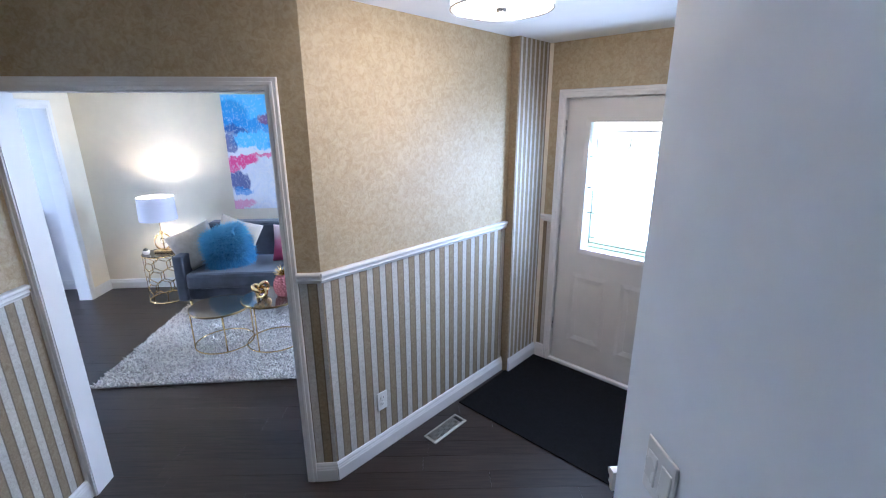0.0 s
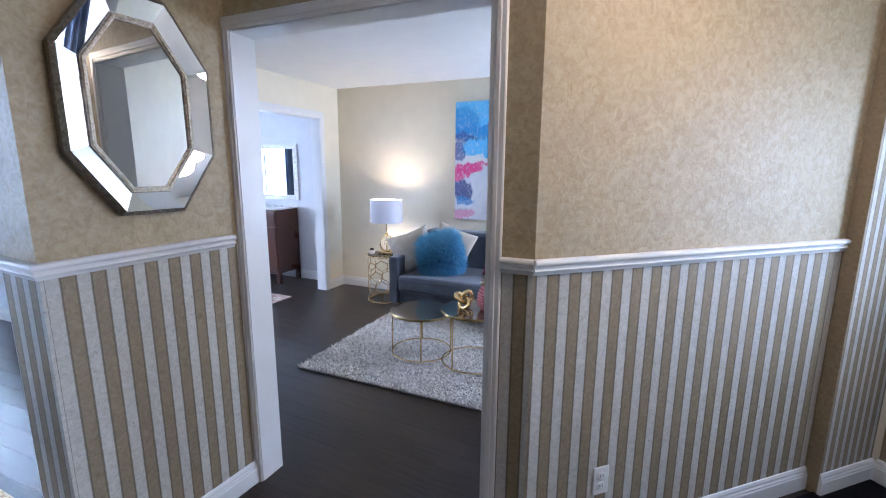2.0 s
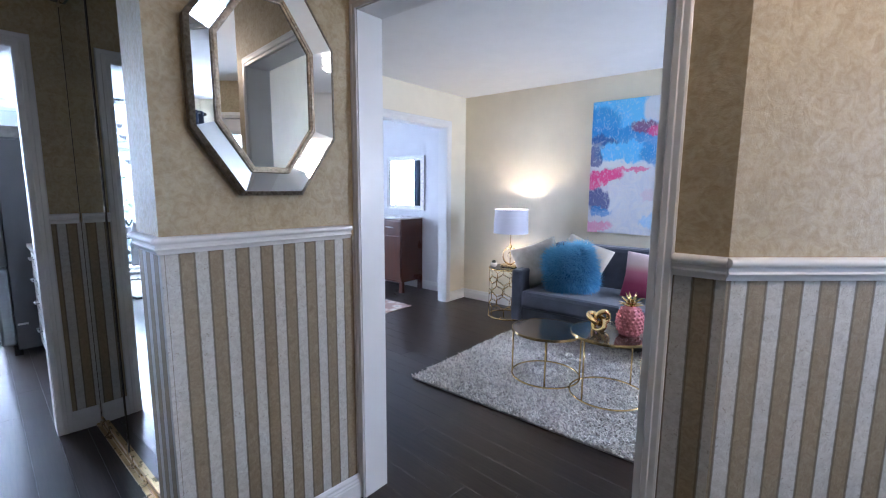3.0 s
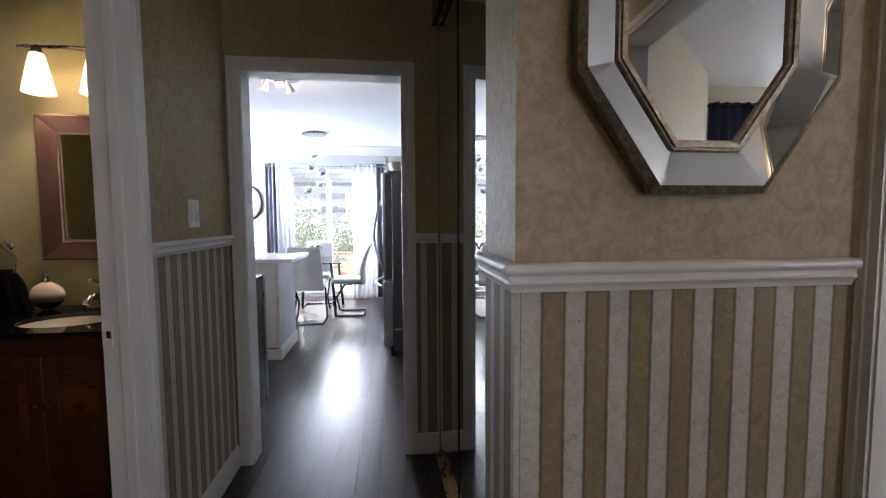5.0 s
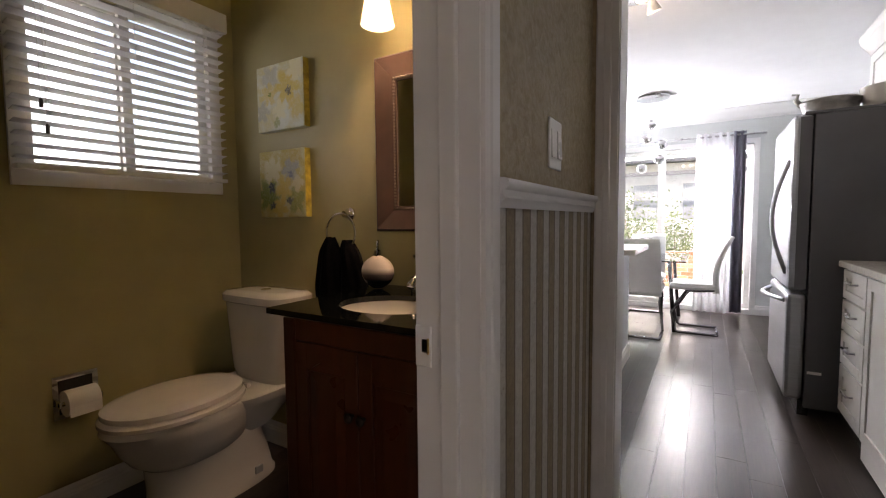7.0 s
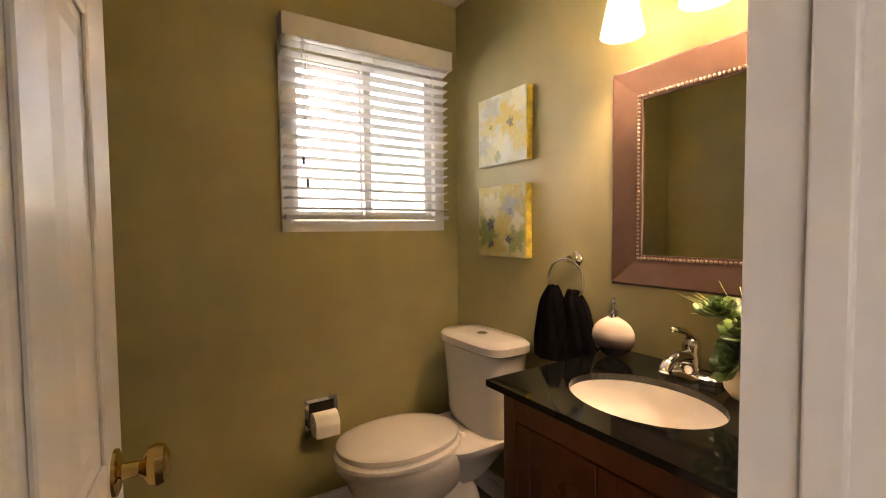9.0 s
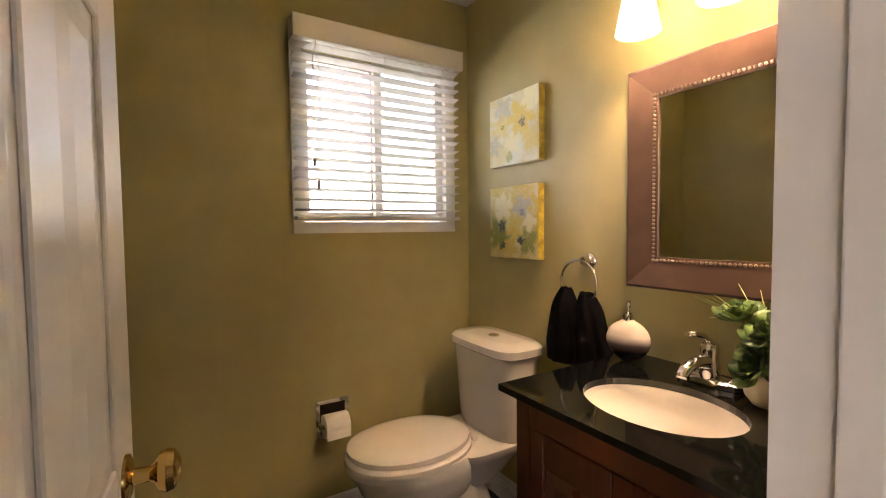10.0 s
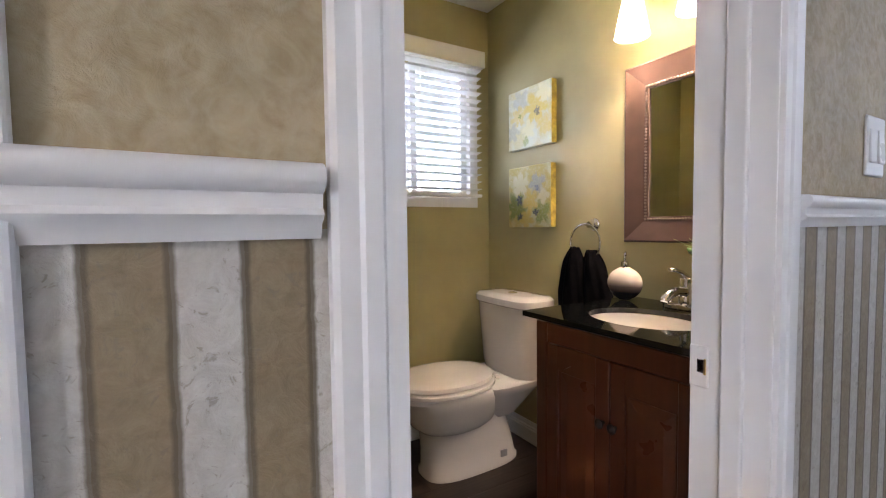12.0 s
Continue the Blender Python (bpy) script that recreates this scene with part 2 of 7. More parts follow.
def prism(bm, outline, z0, z1, m=None):
    """Extrude an outline in x, y between two heights."""
    lo = [bm.verts.new((x, y, z0)) for x, y in outline]
    hi = [bm.verts.new((x, y, z1)) for x, y in outline]
    n = len(lo)
    bm.faces.new(lo[::-1])
    bm.faces.new(hi)
    for i in range(n):
        j = (i + 1) % n
        bm.faces.new((lo[i], lo[j], hi[j], hi[i]))
    if m is not None:
        bmesh.ops.transform(bm, matrix=m, verts=lo + hi)
    bmesh.ops.recalc_face_normals(bm, faces=bm.faces)
    return bm


def sweep(bm, profile, a, b, out, mitre=(0, 0)):
    """A moulding: profile of (outwards, up) carried straight from a to b; out points off the wall. mitre: 1 where an end is cut for an outer corner."""
    a, b, out = Vector(a), Vector(b), Vector(out).normalized()
    up = Vector((0, 0, 1))
    on = (b - a).normalized()
    ra = [bm.verts.new(a + (out - on * mitre[0]) * o + up * u) for o, u in profile]
    rb = [bm.verts.new(b + (out + on * mitre[1]) * o + up * u) for o, u in profile]
    n = len(profile)
    for i in range(n):
        j = (i + 1) % n
        bm.faces.new((ra[i], ra[j], rb[j], rb[i]))
    bm.faces.new(ra[::-1])
    bm.faces.new(rb)
    bmesh.ops.recalc_face_normals(bm, faces=bm.faces)
    return bm


RAIL_SHAPE = [(0, -0.0269), (0.008, -0.0269), (0.01, -0.0224), (0.012, -0.0162), (0.017, -0.0129), (0.019, -0.0101), (0.0175, -0.0073), (0.0155, -0.0056), (0.0155, 0.0011), (0.0165, 0.0045), (0.0205, 0.0062), (0.0245, 0.0095), (0.0262, 0.0146), (0.0255, 0.0202), (0.022, 0.0241), (0.016, 0.0258), (0, 0.0263)]
BASE_SHAPE = [(0, 0), (0.016, 0), (0.016, 0.072), (0.013, 0.078), (0.013, 0.084), (0.009, 0.092), (0.009, 0.1), (0.004, 0.112), (0, 0.114)]


def rail(ax, ay, bx, by, ox, oy, mitre=(0, 0)):
    return tagged(part("chair_rail", smooth(sweep(bmesh.new(), RAIL_SHAPE, (ax, ay, RAIL), (bx, by, RAIL), (ox, oy, 0), mitre), 42), WHITE_TRIM, None), "white painted profiled chair rail on papered wall", "chair rail", kind="structure")


def base(ax, ay, bx, by, ox, oy, mitre=(0, 0)):
    return tagged(part("baseboard", sweep(bmesh.new(), BASE_SHAPE, (ax, ay, 0.0), (bx, by, 0.0), (ox, oy, 0), mitre), WHITE_TRIM, None), "white painted moulded baseboard above dark floor", "baseboard", kind="structure")


def wall(name, material, label, *rows, m=None):
    return tagged(part(name, boxes(*rows, m=m), material, None), label, "wall", kind="structure")


def casing(name, u0, u1, top, width, to_world, depth=0.016, legs=(True, True), jamb=0.0, label="white painted profiled door casing", lining_top=True):
    """Profiled trim round an opening from u0 to u1. to_world maps (u, out, z): out is off the wall, the lining runs back by jamb."""
    ob = thing(name, label, "door trim", kind="structure")
    shape = [(0.0, 0.55), (0.006, 0.75), (0.3, 0.8), (0.36, 1.0), (0.6, 1.0), (0.66, 0.85), (0.92, 0.85), (1.0, 0.6)]

    def strip(us, zs, cut):
        bm = bmesh.new()
        rows = []
        for end in (0, 1):
            row = []
            for w, d in [(0.0, 0.0)] + shape + [(1.0, 0.0)]:
                if us is not None:
                    u = us[0] + (us[1] - us[0]) * w
                    z = zs[0] if end == 0 else zs[1] + (width * w if cut else 0)
                else:
                    z = zs[0] + (zs[1] - zs[0]) * w
                    u = (u0 - width * w) if end == 0 else (u1 + width * w)
                row.append(bm.verts.new(to_world @ Vector((u, d * depth, z))))
            rows.append(row)
        n = len(rows[0])
        for i in range(n):
            j = (i + 1) % n
            bm.faces.new((rows[0][i], rows[0][j], rows[1][j], rows[1][i]))
        bm.faces.new(rows[0][::-1])
        bm.faces.new(rows[1])
        bmesh.ops.recalc_face_normals(bm, faces=bm.faces)
        return bm
    if legs[0]:
        part("casing_leg", strip((u0, u0 - width), (0, top), True), WHITE_TRIM, ob)
    if legs[1]:
        part("casing_leg", strip((u1, u1 + width), (0, top), True), WHITE_TRIM, ob)
    part("casing_head", strip(None, (top, top + width), True), WHITE_TRIM, ob)
    if jamb:
        for a, b in ((u0 - 0.018, u0 + 0.004), (u1 - 0.004, u1 + 0.018)):
            bm = boxes((a, -jamb - 0.004, 0, b, 0.004, top))
            bmesh.ops.transform(bm, matrix=to_world, verts=bm.verts)
            part("jamb", bm, WHITE_TRIM, ob)
        bm = boxes((u0 - 0.018, -jamb - 0.004, top - 0.004, u1 + 0.018, 0.004, top + 0.018))
        bmesh.ops.transform(bm, matrix=to_world, verts=bm.verts)
        part("head_jamb", bm, WHITE_TRIM, ob)
    return ob


def frame_of(origin, along, out):
    """A map from (along, out, up) to the world."""
    a, o = Vector((*along, 0)).normalized(), Vector((*out, 0)).normalized()
    return Matrix(((a.x, o.x, 0, origin[0]), (a.y, o.y, 0, origin[1]), (0, 0, 1, 0), (0, 0, 0, 1)))


# ---- the plan ----
H = 2.44                     # ceilings
HALL_S = 1.165               # hall face of the wall to the washroom
KIT_E = -2.64                # hall face of the wall to the kitchen
MIR_X = -1.047               # face of the wall with the octagonal mirror
MIR_Y = 2.214                # its end towards the hall
OPEN_Y = 2.955               # foyer face of the wall to the living room
LR_N, LR_W, LR_E = 6.17, -2.92, 1.95
BATH_S = -0.66
KIT_W, KIT_N, KIT_S = -7.5, 2.80, -0.62
A = (WING @ Vector((0.235, 2.955, 0))).xy   # where the slanting foyer wall begins
E1, E2 = (WING.to_3x3() @ Vector((0.7385, 0.6743, 0))).xy, (WING.to_3x3() @ Vector((0.6743, -0.7385, 0))).xy
DOOR_S = 1.935               # distance from A to the front door wall


def foyer(s, q):
    p = A + E1 * s + E2 * q
    return p.x, p.y


FOY = frame_of(A, E1, E2)               # (along the slanting wall, off it, up)
FRONT = frame_of(foyer(DOOR_S, 0), E2, -E1)   # (along the front wall, into the foyer, up)

wall("wall_mirror", PAPER_Y, "gold papered wall with silver and taupe stripes below the chair rail", (-1.30, MIR_Y + 0.01, 0, MIR_X, 2.931, H))
wall("wall_mirror_end", PAPER_X, "papered end of the mirror wall with silver and taupe stripes", (-1.30, MIR_Y, 0, MIR_X, MIR_Y + 0.01, H))
wall("wall_hall_south", PAPER_X, "papered hall wall with silver and taupe stripes beside the washroom door",
     (KIT_E, HALL_S - 0.06, 0, -1.83, HALL_S, H), (-1.19, HALL_S - 0.06, 0, 0.0, HALL_S, H), (-1.83, HALL_S - 0.06, 2.04, -1.19, HALL_S, H))
wall("wall_washroom_north", OLIVE_WALL, "olive painted washroom wall round the door",
     (KIT_E, 1.045, 0, -1.83, HALL_S - 0.06, H), (-1.19, 1.045, 0, 0.0, HALL_S - 0.06, H), (-1.83, 1.045, 2.04, -1.19, HALL_S - 0.06, H))
wall("wall_kitchen_door", PAPER_Y, "papered hall wall round the kitchen doorway",
     (KIT_E - 0.06, HALL_S - 0.06, 0, KIT_E, 1.245, H), (KIT_E - 0.06, 2.05, 0, KIT_E, 2.85, H), (KIT_E - 0.06, 1.245, 2.045, KIT_E, 2.05, H))
wall("wall_kitchen_east", GREY_WALL, "pale grey painted kitchen wall round the doorway",
     (KIT_E - 0.12, KIT_S, 0, KIT_E - 0.06, 1.245, H), (KIT_E - 0.12, 2.05, 0, KIT_E - 0.06, 2.85, H), (KIT_E - 0.12, 1.245, 2.045, KIT_E - 0.06, 2.05, H))
wall("wall_slanting", PAPER_D, "long papered foyer wall, gold above silver and taupe stripes", (0, -0.06, 0, 1.535, 0, H), m=FOY)
wall("wall_pilaster", PAPER_P, "boxed-out wall strip papered with narrow stripes from floor to ceiling", (1.535, -0.06, 0, DOOR_S + 0.06, 0.062, H), m=FOY)
wall("wall_living_slant", CREAM_WALL, "cream painted living room side of the slanting wall", (0.0, -0.12, 0, 2.0, -0.06, H), m=FOY)
wall("wall_front", PAPER_E, "papered foyer wall round the front door",
     (0.062, -0.14, 0, 0.204, 0, H), (1.148, -0.14, 0, 2.3, 0, H), (0.204, -0.14, 2.075, 1.148, 0, H), m=FRONT)
wall("wall_washroom_west", OLIVE_WALL, "olive painted washroom wall behind vanity and toilet", (KIT_E - 0.06, BATH_S - 0.12, 0, KIT_E, 1.045, H))
wall("wall_washroom_south", OLIVE_WALL, "olive painted washroom wall with the small window",
     (KIT_E, BATH_S - 0.12, 0, -2.50, BATH_S, H), (-1.79, BATH_S - 0.12, 0, -0.6, BATH_S, H), (-2.50, BATH_S - 0.12, 0, -1.79, BATH_S, 1.34), (-2.50, BATH_S - 0.12, 2.08, -1.79, BATH_S, H))
wall("wall_washroom_chase", OLIVE_WALL, "olive painted boxed-out wall section beside the window", (-1.436, BATH_S, 0, -0.95, BATH_S + 0.18, H))
wall("wall_washroom_east", OLIVE_WALL, "plain olive painted washroom wall", (-0.95, BATH_S, 0, -0.83, 1.045, H))
wall("wall_kitchen_north", GREY_WALL, "pale grey kitchen wall behind the cabinets", (KIT_W - 0.12, KIT_N, 0, KIT_E - 0.12, KIT_N + 0.12, H))
wall("wall_kitchen_west", GREY_WALL, "pale grey wall round the sliding patio door",
     (KIT_W - 0.12, KIT_S, 0, KIT_W, 0.36, H), (KIT_W - 0.12, 1.95, 0, KIT_W, KIT_N, H), (KIT_W - 0.12, 0.36, 2.02, KIT_W, 1.95, H))
wall("wall_kitchen_south", GREY_WALL, "pale grey breakfast area wall with a blinded window and picture",
     (KIT_W - 0.12, KIT_S - 0.12, 0, -7.4, KIT_S, H), (-6.75, KIT_S - 0.12, 0, KIT_E - 0.06, KIT_S, H), (-7.4, KIT_S - 0.12, 0, -6.75, KIT_S, 0.82), (-7.4, KIT_S - 0.12, 2.12, -6.75, KIT_S, H))
wall("wall_closet", WHITE_WALL, "plain wall at the back of the hall closet", (KIT_E, 2.85, 0, -1.30, OPEN_Y, H))

PLACE[0] = WING
wall("wall_opening", PAPER_X, "gold papered wall round the wide living room opening",
     (0.072, OPEN_Y, 0, 0.235, OPEN_Y + 0.06, H), (-1.04, OPEN_Y, 2.05, 0.072, OPEN_Y + 0.06, H), (-1.30, OPEN_Y, 0, -1.04, OPEN_Y + 0.06, H))
wall("wall_living_south", CREAM_WALL, "cream painted living room wall beside the opening",
     (LR_W - 0.12, OPEN_Y + 0.06, 0, -1.04, OPEN_Y + 0.12, H), (0.072, OPEN_Y + 0.06, 0, 0.215, OPEN_Y + 0.12, H), (-1.04, OPEN_Y + 0.06, 2.05, 0.072, OPEN_Y + 0.12, H))
wall("wall_stair", WHITE_WALL, "smooth white painted wall end beside the stairs", (1.136, -1.2, 0, 1.256, 1.72, H))
# Walls added out of view, behind the walk's start, to close the space.
wall("wall_back", WHITE_WALL, "plain white wall added out of view to close the stair hall",
     (-0.12, -1.32, 0, 2.9, -1.2, H), (-0.12, -1.2, 0, 0.0, 1.045, H), (2.6, -1.2, 0, 2.72, 3.0, H))
wall("wall_living_north", CREAM_WALL, "cream painted living room wall behind the sofa", (LR_W - 0.12, LR_N, 0, LR_E + 0.2, LR_N + 0.12, H))
wall("wall_dining_north", DINING_WALL, "pale painted dining room wall with mirror and cabinet", (-6.32, LR_N + 0.02, 0, LR_W - 0.12, LR_N + 0.14, H))
wall("wall_living_west", CREAM_WALL, "cream painted living room wall with the dining room opening",
     (LR_W - 0.06, OPEN_Y + 0.12, 0, LR_W, 3.9, H), (LR_W - 0.06, 5.81, 0, LR_W, LR_N, H), (LR_W - 0.06, 3.9, 2.06, LR_W, 5.81, H))
wall("wall_dining_east", DINING_WALL, "pale painted dining room side of the opening",
     (LR_W - 0.12, OPEN_Y + 0.12, 0, LR_W - 0.06, 3.9, H), (LR_W - 0.12, 5.81, 0, LR_W - 0.06, LR_N + 0.02, H), (LR_W - 0.12, 3.9, 2.06, LR_W - 0.06, 5.81, H))
wall("wall_dining_south", DINING_WALL, "plain pale dining room wall", (-6.32, 3.3, 0, LR_W - 0.12, 3.42, H))
wall("wall_dining_west", DINING_WALL, "pale dining room wall with the window",
     (-6.32, 3.42, 0, -6.2, 3.5, H), (-6.32, 4.75, 0, -6.2, LR_N + 0.02, H), (-6.32, 3.5, 0, -6.2, 4.75, 0.85), (-6.32, 3.5, 2.15, -6.2, 4.75, H))
wall("wall_living_east", CREAM_WALL, "cream painted living room wall with the curtained window",
     (LR_E, 4.2, 0, LR_E + 0.12, 5.0, H), (LR_E, 6.0, 0, LR_E + 0.12, LR_N, H), (LR_E, 5.0, 0, LR_E + 0.12, 6.0, 0.75), (LR_E, 5.0, 2.12, LR_E + 0.12, 6.0, H), (1.62, 4.2, 0, LR_E, 4.32, H))
PLACE[0] = Matrix()

tagged(part("ceiling", boxes((-7.7, -1.4, H, 3.2, 6.4, H + 0.12)), CEILING, None), "white painted plaster ceiling", "ceiling", kind="structure")
tagged(part("subfloor", boxes((-7.62, -1.32, -0.2, 3.0, 6.3, -0.012)), GROOVE, None), "dark joints under the plank floor", "floor", kind="structure")
tagged(part("ground", boxes((-60, -60, -0.6, 60, 60, -0.25)), plain("lawn", (0.07, 0.11, 0.04), 0.9, vary=0.4, scale=2), None), "grassy ground round the house", "ground", kind="structure")

# baseboards and chair rails
base(*foyer(-0.004, 0), *foyer(1.535, 0), E2.x, E2.y)
base(*foyer(1.535, 0.062), *foyer(DOOR_S, 0.062), E2.x, E2.y)
base(*foyer(DOOR_S, 0.062), *foyer(DOOR_S, 0.152), -E1.x, -E1.y)
base(*foyer(DOOR_S, 1.2), *foyer(DOOR_S, 2.2), -E1.x, -E1.y)
base(MIR_X, MIR_Y, MIR_X, 2.915, 1, 0, (1, 0))
base(-1.30, MIR_Y, MIR_X, MIR_Y, 0, -1, (0, 1))
base(KIT_E, HALL_S, -1.895, HALL_S, 0, 1)
base(-1.125, HALL_S, -0.963, HALL_S, 0, 1)
base(KIT_E, 2.115, KIT_E, 2.235, 1, 0)
base(KIT_E, BATH_S, -1.436, BATH_S, 0, 1)
base(KIT_E, BATH_S, KIT_E, 0.34, 1, 0)
base(-1.436, BATH_S + 0.18, -0.95, BATH_S + 0.18, 0, 1)
base(KIT_W, 1.95, KIT_W, KIT_N, 1, 0)
base(KIT_W, KIT_S, KIT_W, 0.3, 1, 0)
rail(*foyer(-0.008, 0), *foyer(1.53, 0), E2.x, E2.y)
rail(*foyer(DOOR_S, 0.062), *foyer(DOOR_S, 0.152), -E1.x, -E1.y)
rail(*foyer(DOOR_S, 1.2), *foyer(DOOR_S, 2.2), -E1.x, -E1.y)
rail(MIR_X, MIR_Y, MIR_X, 2.886, 1, 0, (1, 0))
rail(-1.30, MIR_Y, MIR_X, MIR_Y, 0, -1, (0, 1))
rail(KIT_E, HALL_S, -1.895, HALL_S, 0, 1)
rail(-1.125, HALL_S, -0.93, HALL_S, 0, 1)
rail(KIT_E, 2.115, KIT_E, 2.235, 1, 0)
PLACE[0] = WING
base(0.124, OPEN_Y, 0.235, OPEN_Y, 0, -1)
base(LR_W, LR_N, LR_E, LR_N, 0, -1)
base(LR_W, 5.88, LR_W, LR_N, 1, 0)
base(-6.2, LR_N + 0.02, LR_W - 0.12, LR_N + 0.02, 0, -1)
rail(0.124, OPEN_Y, 0.235, OPEN_Y, 0, -1)
tagged(part("wall_cap", sweep(bmesh.new(), RAIL_SHAPE, (1.256, 1.72, 1.10), (1.128, 1.72, 1.10), (0, 1, 0)), WHITE_TRIM, None), "white painted moulding on the end of the wall", "moulding", kind="structure")
PLACE[0] = Matrix()

# trims of the openings
PLACE[0] = WING
casing("trim_living_opening", -1.04, 0.072, 2.05, 0.052, frame_of((0, OPEN_Y), (1, 0), (0, -1)), jamb=0.12, label="white painted casing round the wide opening")
PLACE[0] = Matrix()
casing("trim_kitchen_door", 1.245, 2.05, 2.045, 0.067, frame_of((KIT_E, 0), (0, 1), (1, 0)), jamb=0.12, label="white painted casing round the open kitchen doorway")
casing("trim_washroom_door", -1.83, -1.192, 2.04, 0.06, frame_of((0, HALL_S), (1, 0), (0, 1)), jamb=0.12, label="white painted washroom door casing")
PLACE[0] = WING
casing("trim_dining_opening", 3.9, 5.81, 2.06, 0.075, frame_of((LR_W, 0), (0, 1), (1, 0)), jamb=0.12, label="white painted casing round the dining room opening")
PLACE[0] = Matrix()
casing("trim_front_door", 0.204, 1.148, 2.075, 0.052, FRONT, jamb=0.14, label="white painted front door casing")
single("corner_trim", boxes((-0.963, HALL_S, 0, -0.885, HALL_S + 0.016, 2.1), bevel=0.004), WHITE_TRIM, "white painted upright door trim", "door trim", kind="structure")

# ---- daylight in the openings, and the lamps that are on ----
DAY = (0.74, 0.87, 1.0)
window_light(*foyer(DOOR_S + 0.12, 0.676), 1.45, *foyer(0, 0.676), 0.75, 0.56, 0.91, 3.2, DAY)
window_light(-7.07, KIT_S - 0.1, 1.47, -6.4, 1.0, 1.0, 0.64, 1.28, 95, (0.68, 0.83, 1.0))
window_light(KIT_W - 1.0, 1.15, 2.75, -5.2, 1.2, 0.4, 2.4, 1.6, 185, (0.7, 0.85, 1.0))
window_light(-1.75, BATH_S - 0.6, 1.75, -2.5, 0.6, 1.45, 1.2, 1.2, 4.5, (0.85, 0.93, 1.0))
PLACE[0] = WING
window_light(LR_E + 0.1, 5.5, 1.45, -2, 6.7, 0.9, 0.98, 1.36, 25, (0.82, 0.9, 1.0))
window_light(-6.28, 4.13, 1.5, -3, 4.6, 1.0, 1.23, 1.28, 15, (0.72, 0.85, 1.0))
bulb(1.03, 2.70, 2.27, 3.3, (1.0, 0.72, 0.45), 0.1)
bulb(-2.03, 5.80, 1.03, 4.4, (1.0, 0.78, 0.5), 0.04)
PLACE[0] = Matrix()
for shade_y in (0.42, 0.66, 0.90):
    bulb(-2.5, shade_y, 1.935, 3.0, (1.0, 0.8, 0.57), 0.025)
for spot_x, spot_y in ((-3.80, 1.06), (-3.94, 1.20)):
    bulb(spot_x, spot_y, 2.2, 1.0, (1.0, 0.9, 0.76), 0.03)

# ---- more shapes ----


def loft(rings, steps=36, power=2.0, m=None, cap=True):
    """Skin over level rings (cx, cy, z, rx, ry), rounder or squarer by power."""
    bm = bmesh.new()
    rows = []
    for cx, cy, z, rx, ry, *pw in rings:
        e = 2.0 / (pw[0] if pw else power)
        row = []
        for i in range(steps):
            a = 2 * math.pi * i / steps
            c, s = math.cos(a), math.sin(a)
            row.append(bm.verts.new((cx + rx * math.copysign(abs(c) ** e, c), cy + ry * math.copysign(abs(s) ** e, s), z)))
        rows.append(row)
    for a, b in zip(rows, rows[1:]):
        for i in range(steps):
            j = (i + 1) % steps
            bm.faces.new((a[i], a[j], b[j], b[i]))
    if cap:
        bm.faces.new(rows[0][::-1])
        bm.faces.new(rows[-1])
    if m is not None:
        bmesh.ops.transform(bm, matrix=m, verts=bm.verts)
    bmesh.ops.recalc_face_normals(bm, faces=bm.faces)
    return smooth(bm, 45)


def moved(bm, m):
    bmesh.ops.transform(bm, matrix=m, verts=bm.verts)
    return bm


def inset(poly, d):
    """A convex outline moved inwards by d."""
    pts = [Vector(p) for p in poly]
    n = len(pts)
    area = sum(pts[i].x * pts[(i + 1) % n].y - pts[(i + 1) % n].x * pts[i].y for i in range(n))
    sign = 1 if area > 0 else -1
    lines = []
    for i in range(n):
        a, b = pts[i], pts[(i + 1) % n]
        t = (b - a).normalized()
        nrm = Vector((-t.y, t.x)) * sign
        lines.append((a + nrm * d, t))
    out = []
    for i in range(n):
        (p, t), (q, u) = lines[i - 1], lines[i]
        k = ((q - p).x * u.y - (q - p).y * u.x) / (t.x * u.y - t.y * u.x)
        out.append(p + t * k)
    return out


def band(outer, inner, h0, h1, to3, back=0.0):
    """A closed ring between two outlines, h0 high outside and h1 inside, with a flat back."""
    bm = bmesh.new()
    rows = []
    for poly, h in ((outer, back), (outer, h0), (inner, h1), (inner, back)):
        rows.append([bm.verts.new(to3(p[0], p[1], h)) for p in poly])
    n = len(outer)
    for k in range(4):
        a, b = rows[k], rows[(k + 1) % 4]
        for i in range(n):
            j = (i + 1) % n
            bm.faces.new((a[i], a[j], b[j], b[i]))
    bmesh.ops.recalc_face_normals(bm, faces=bm.faces)
    return bm


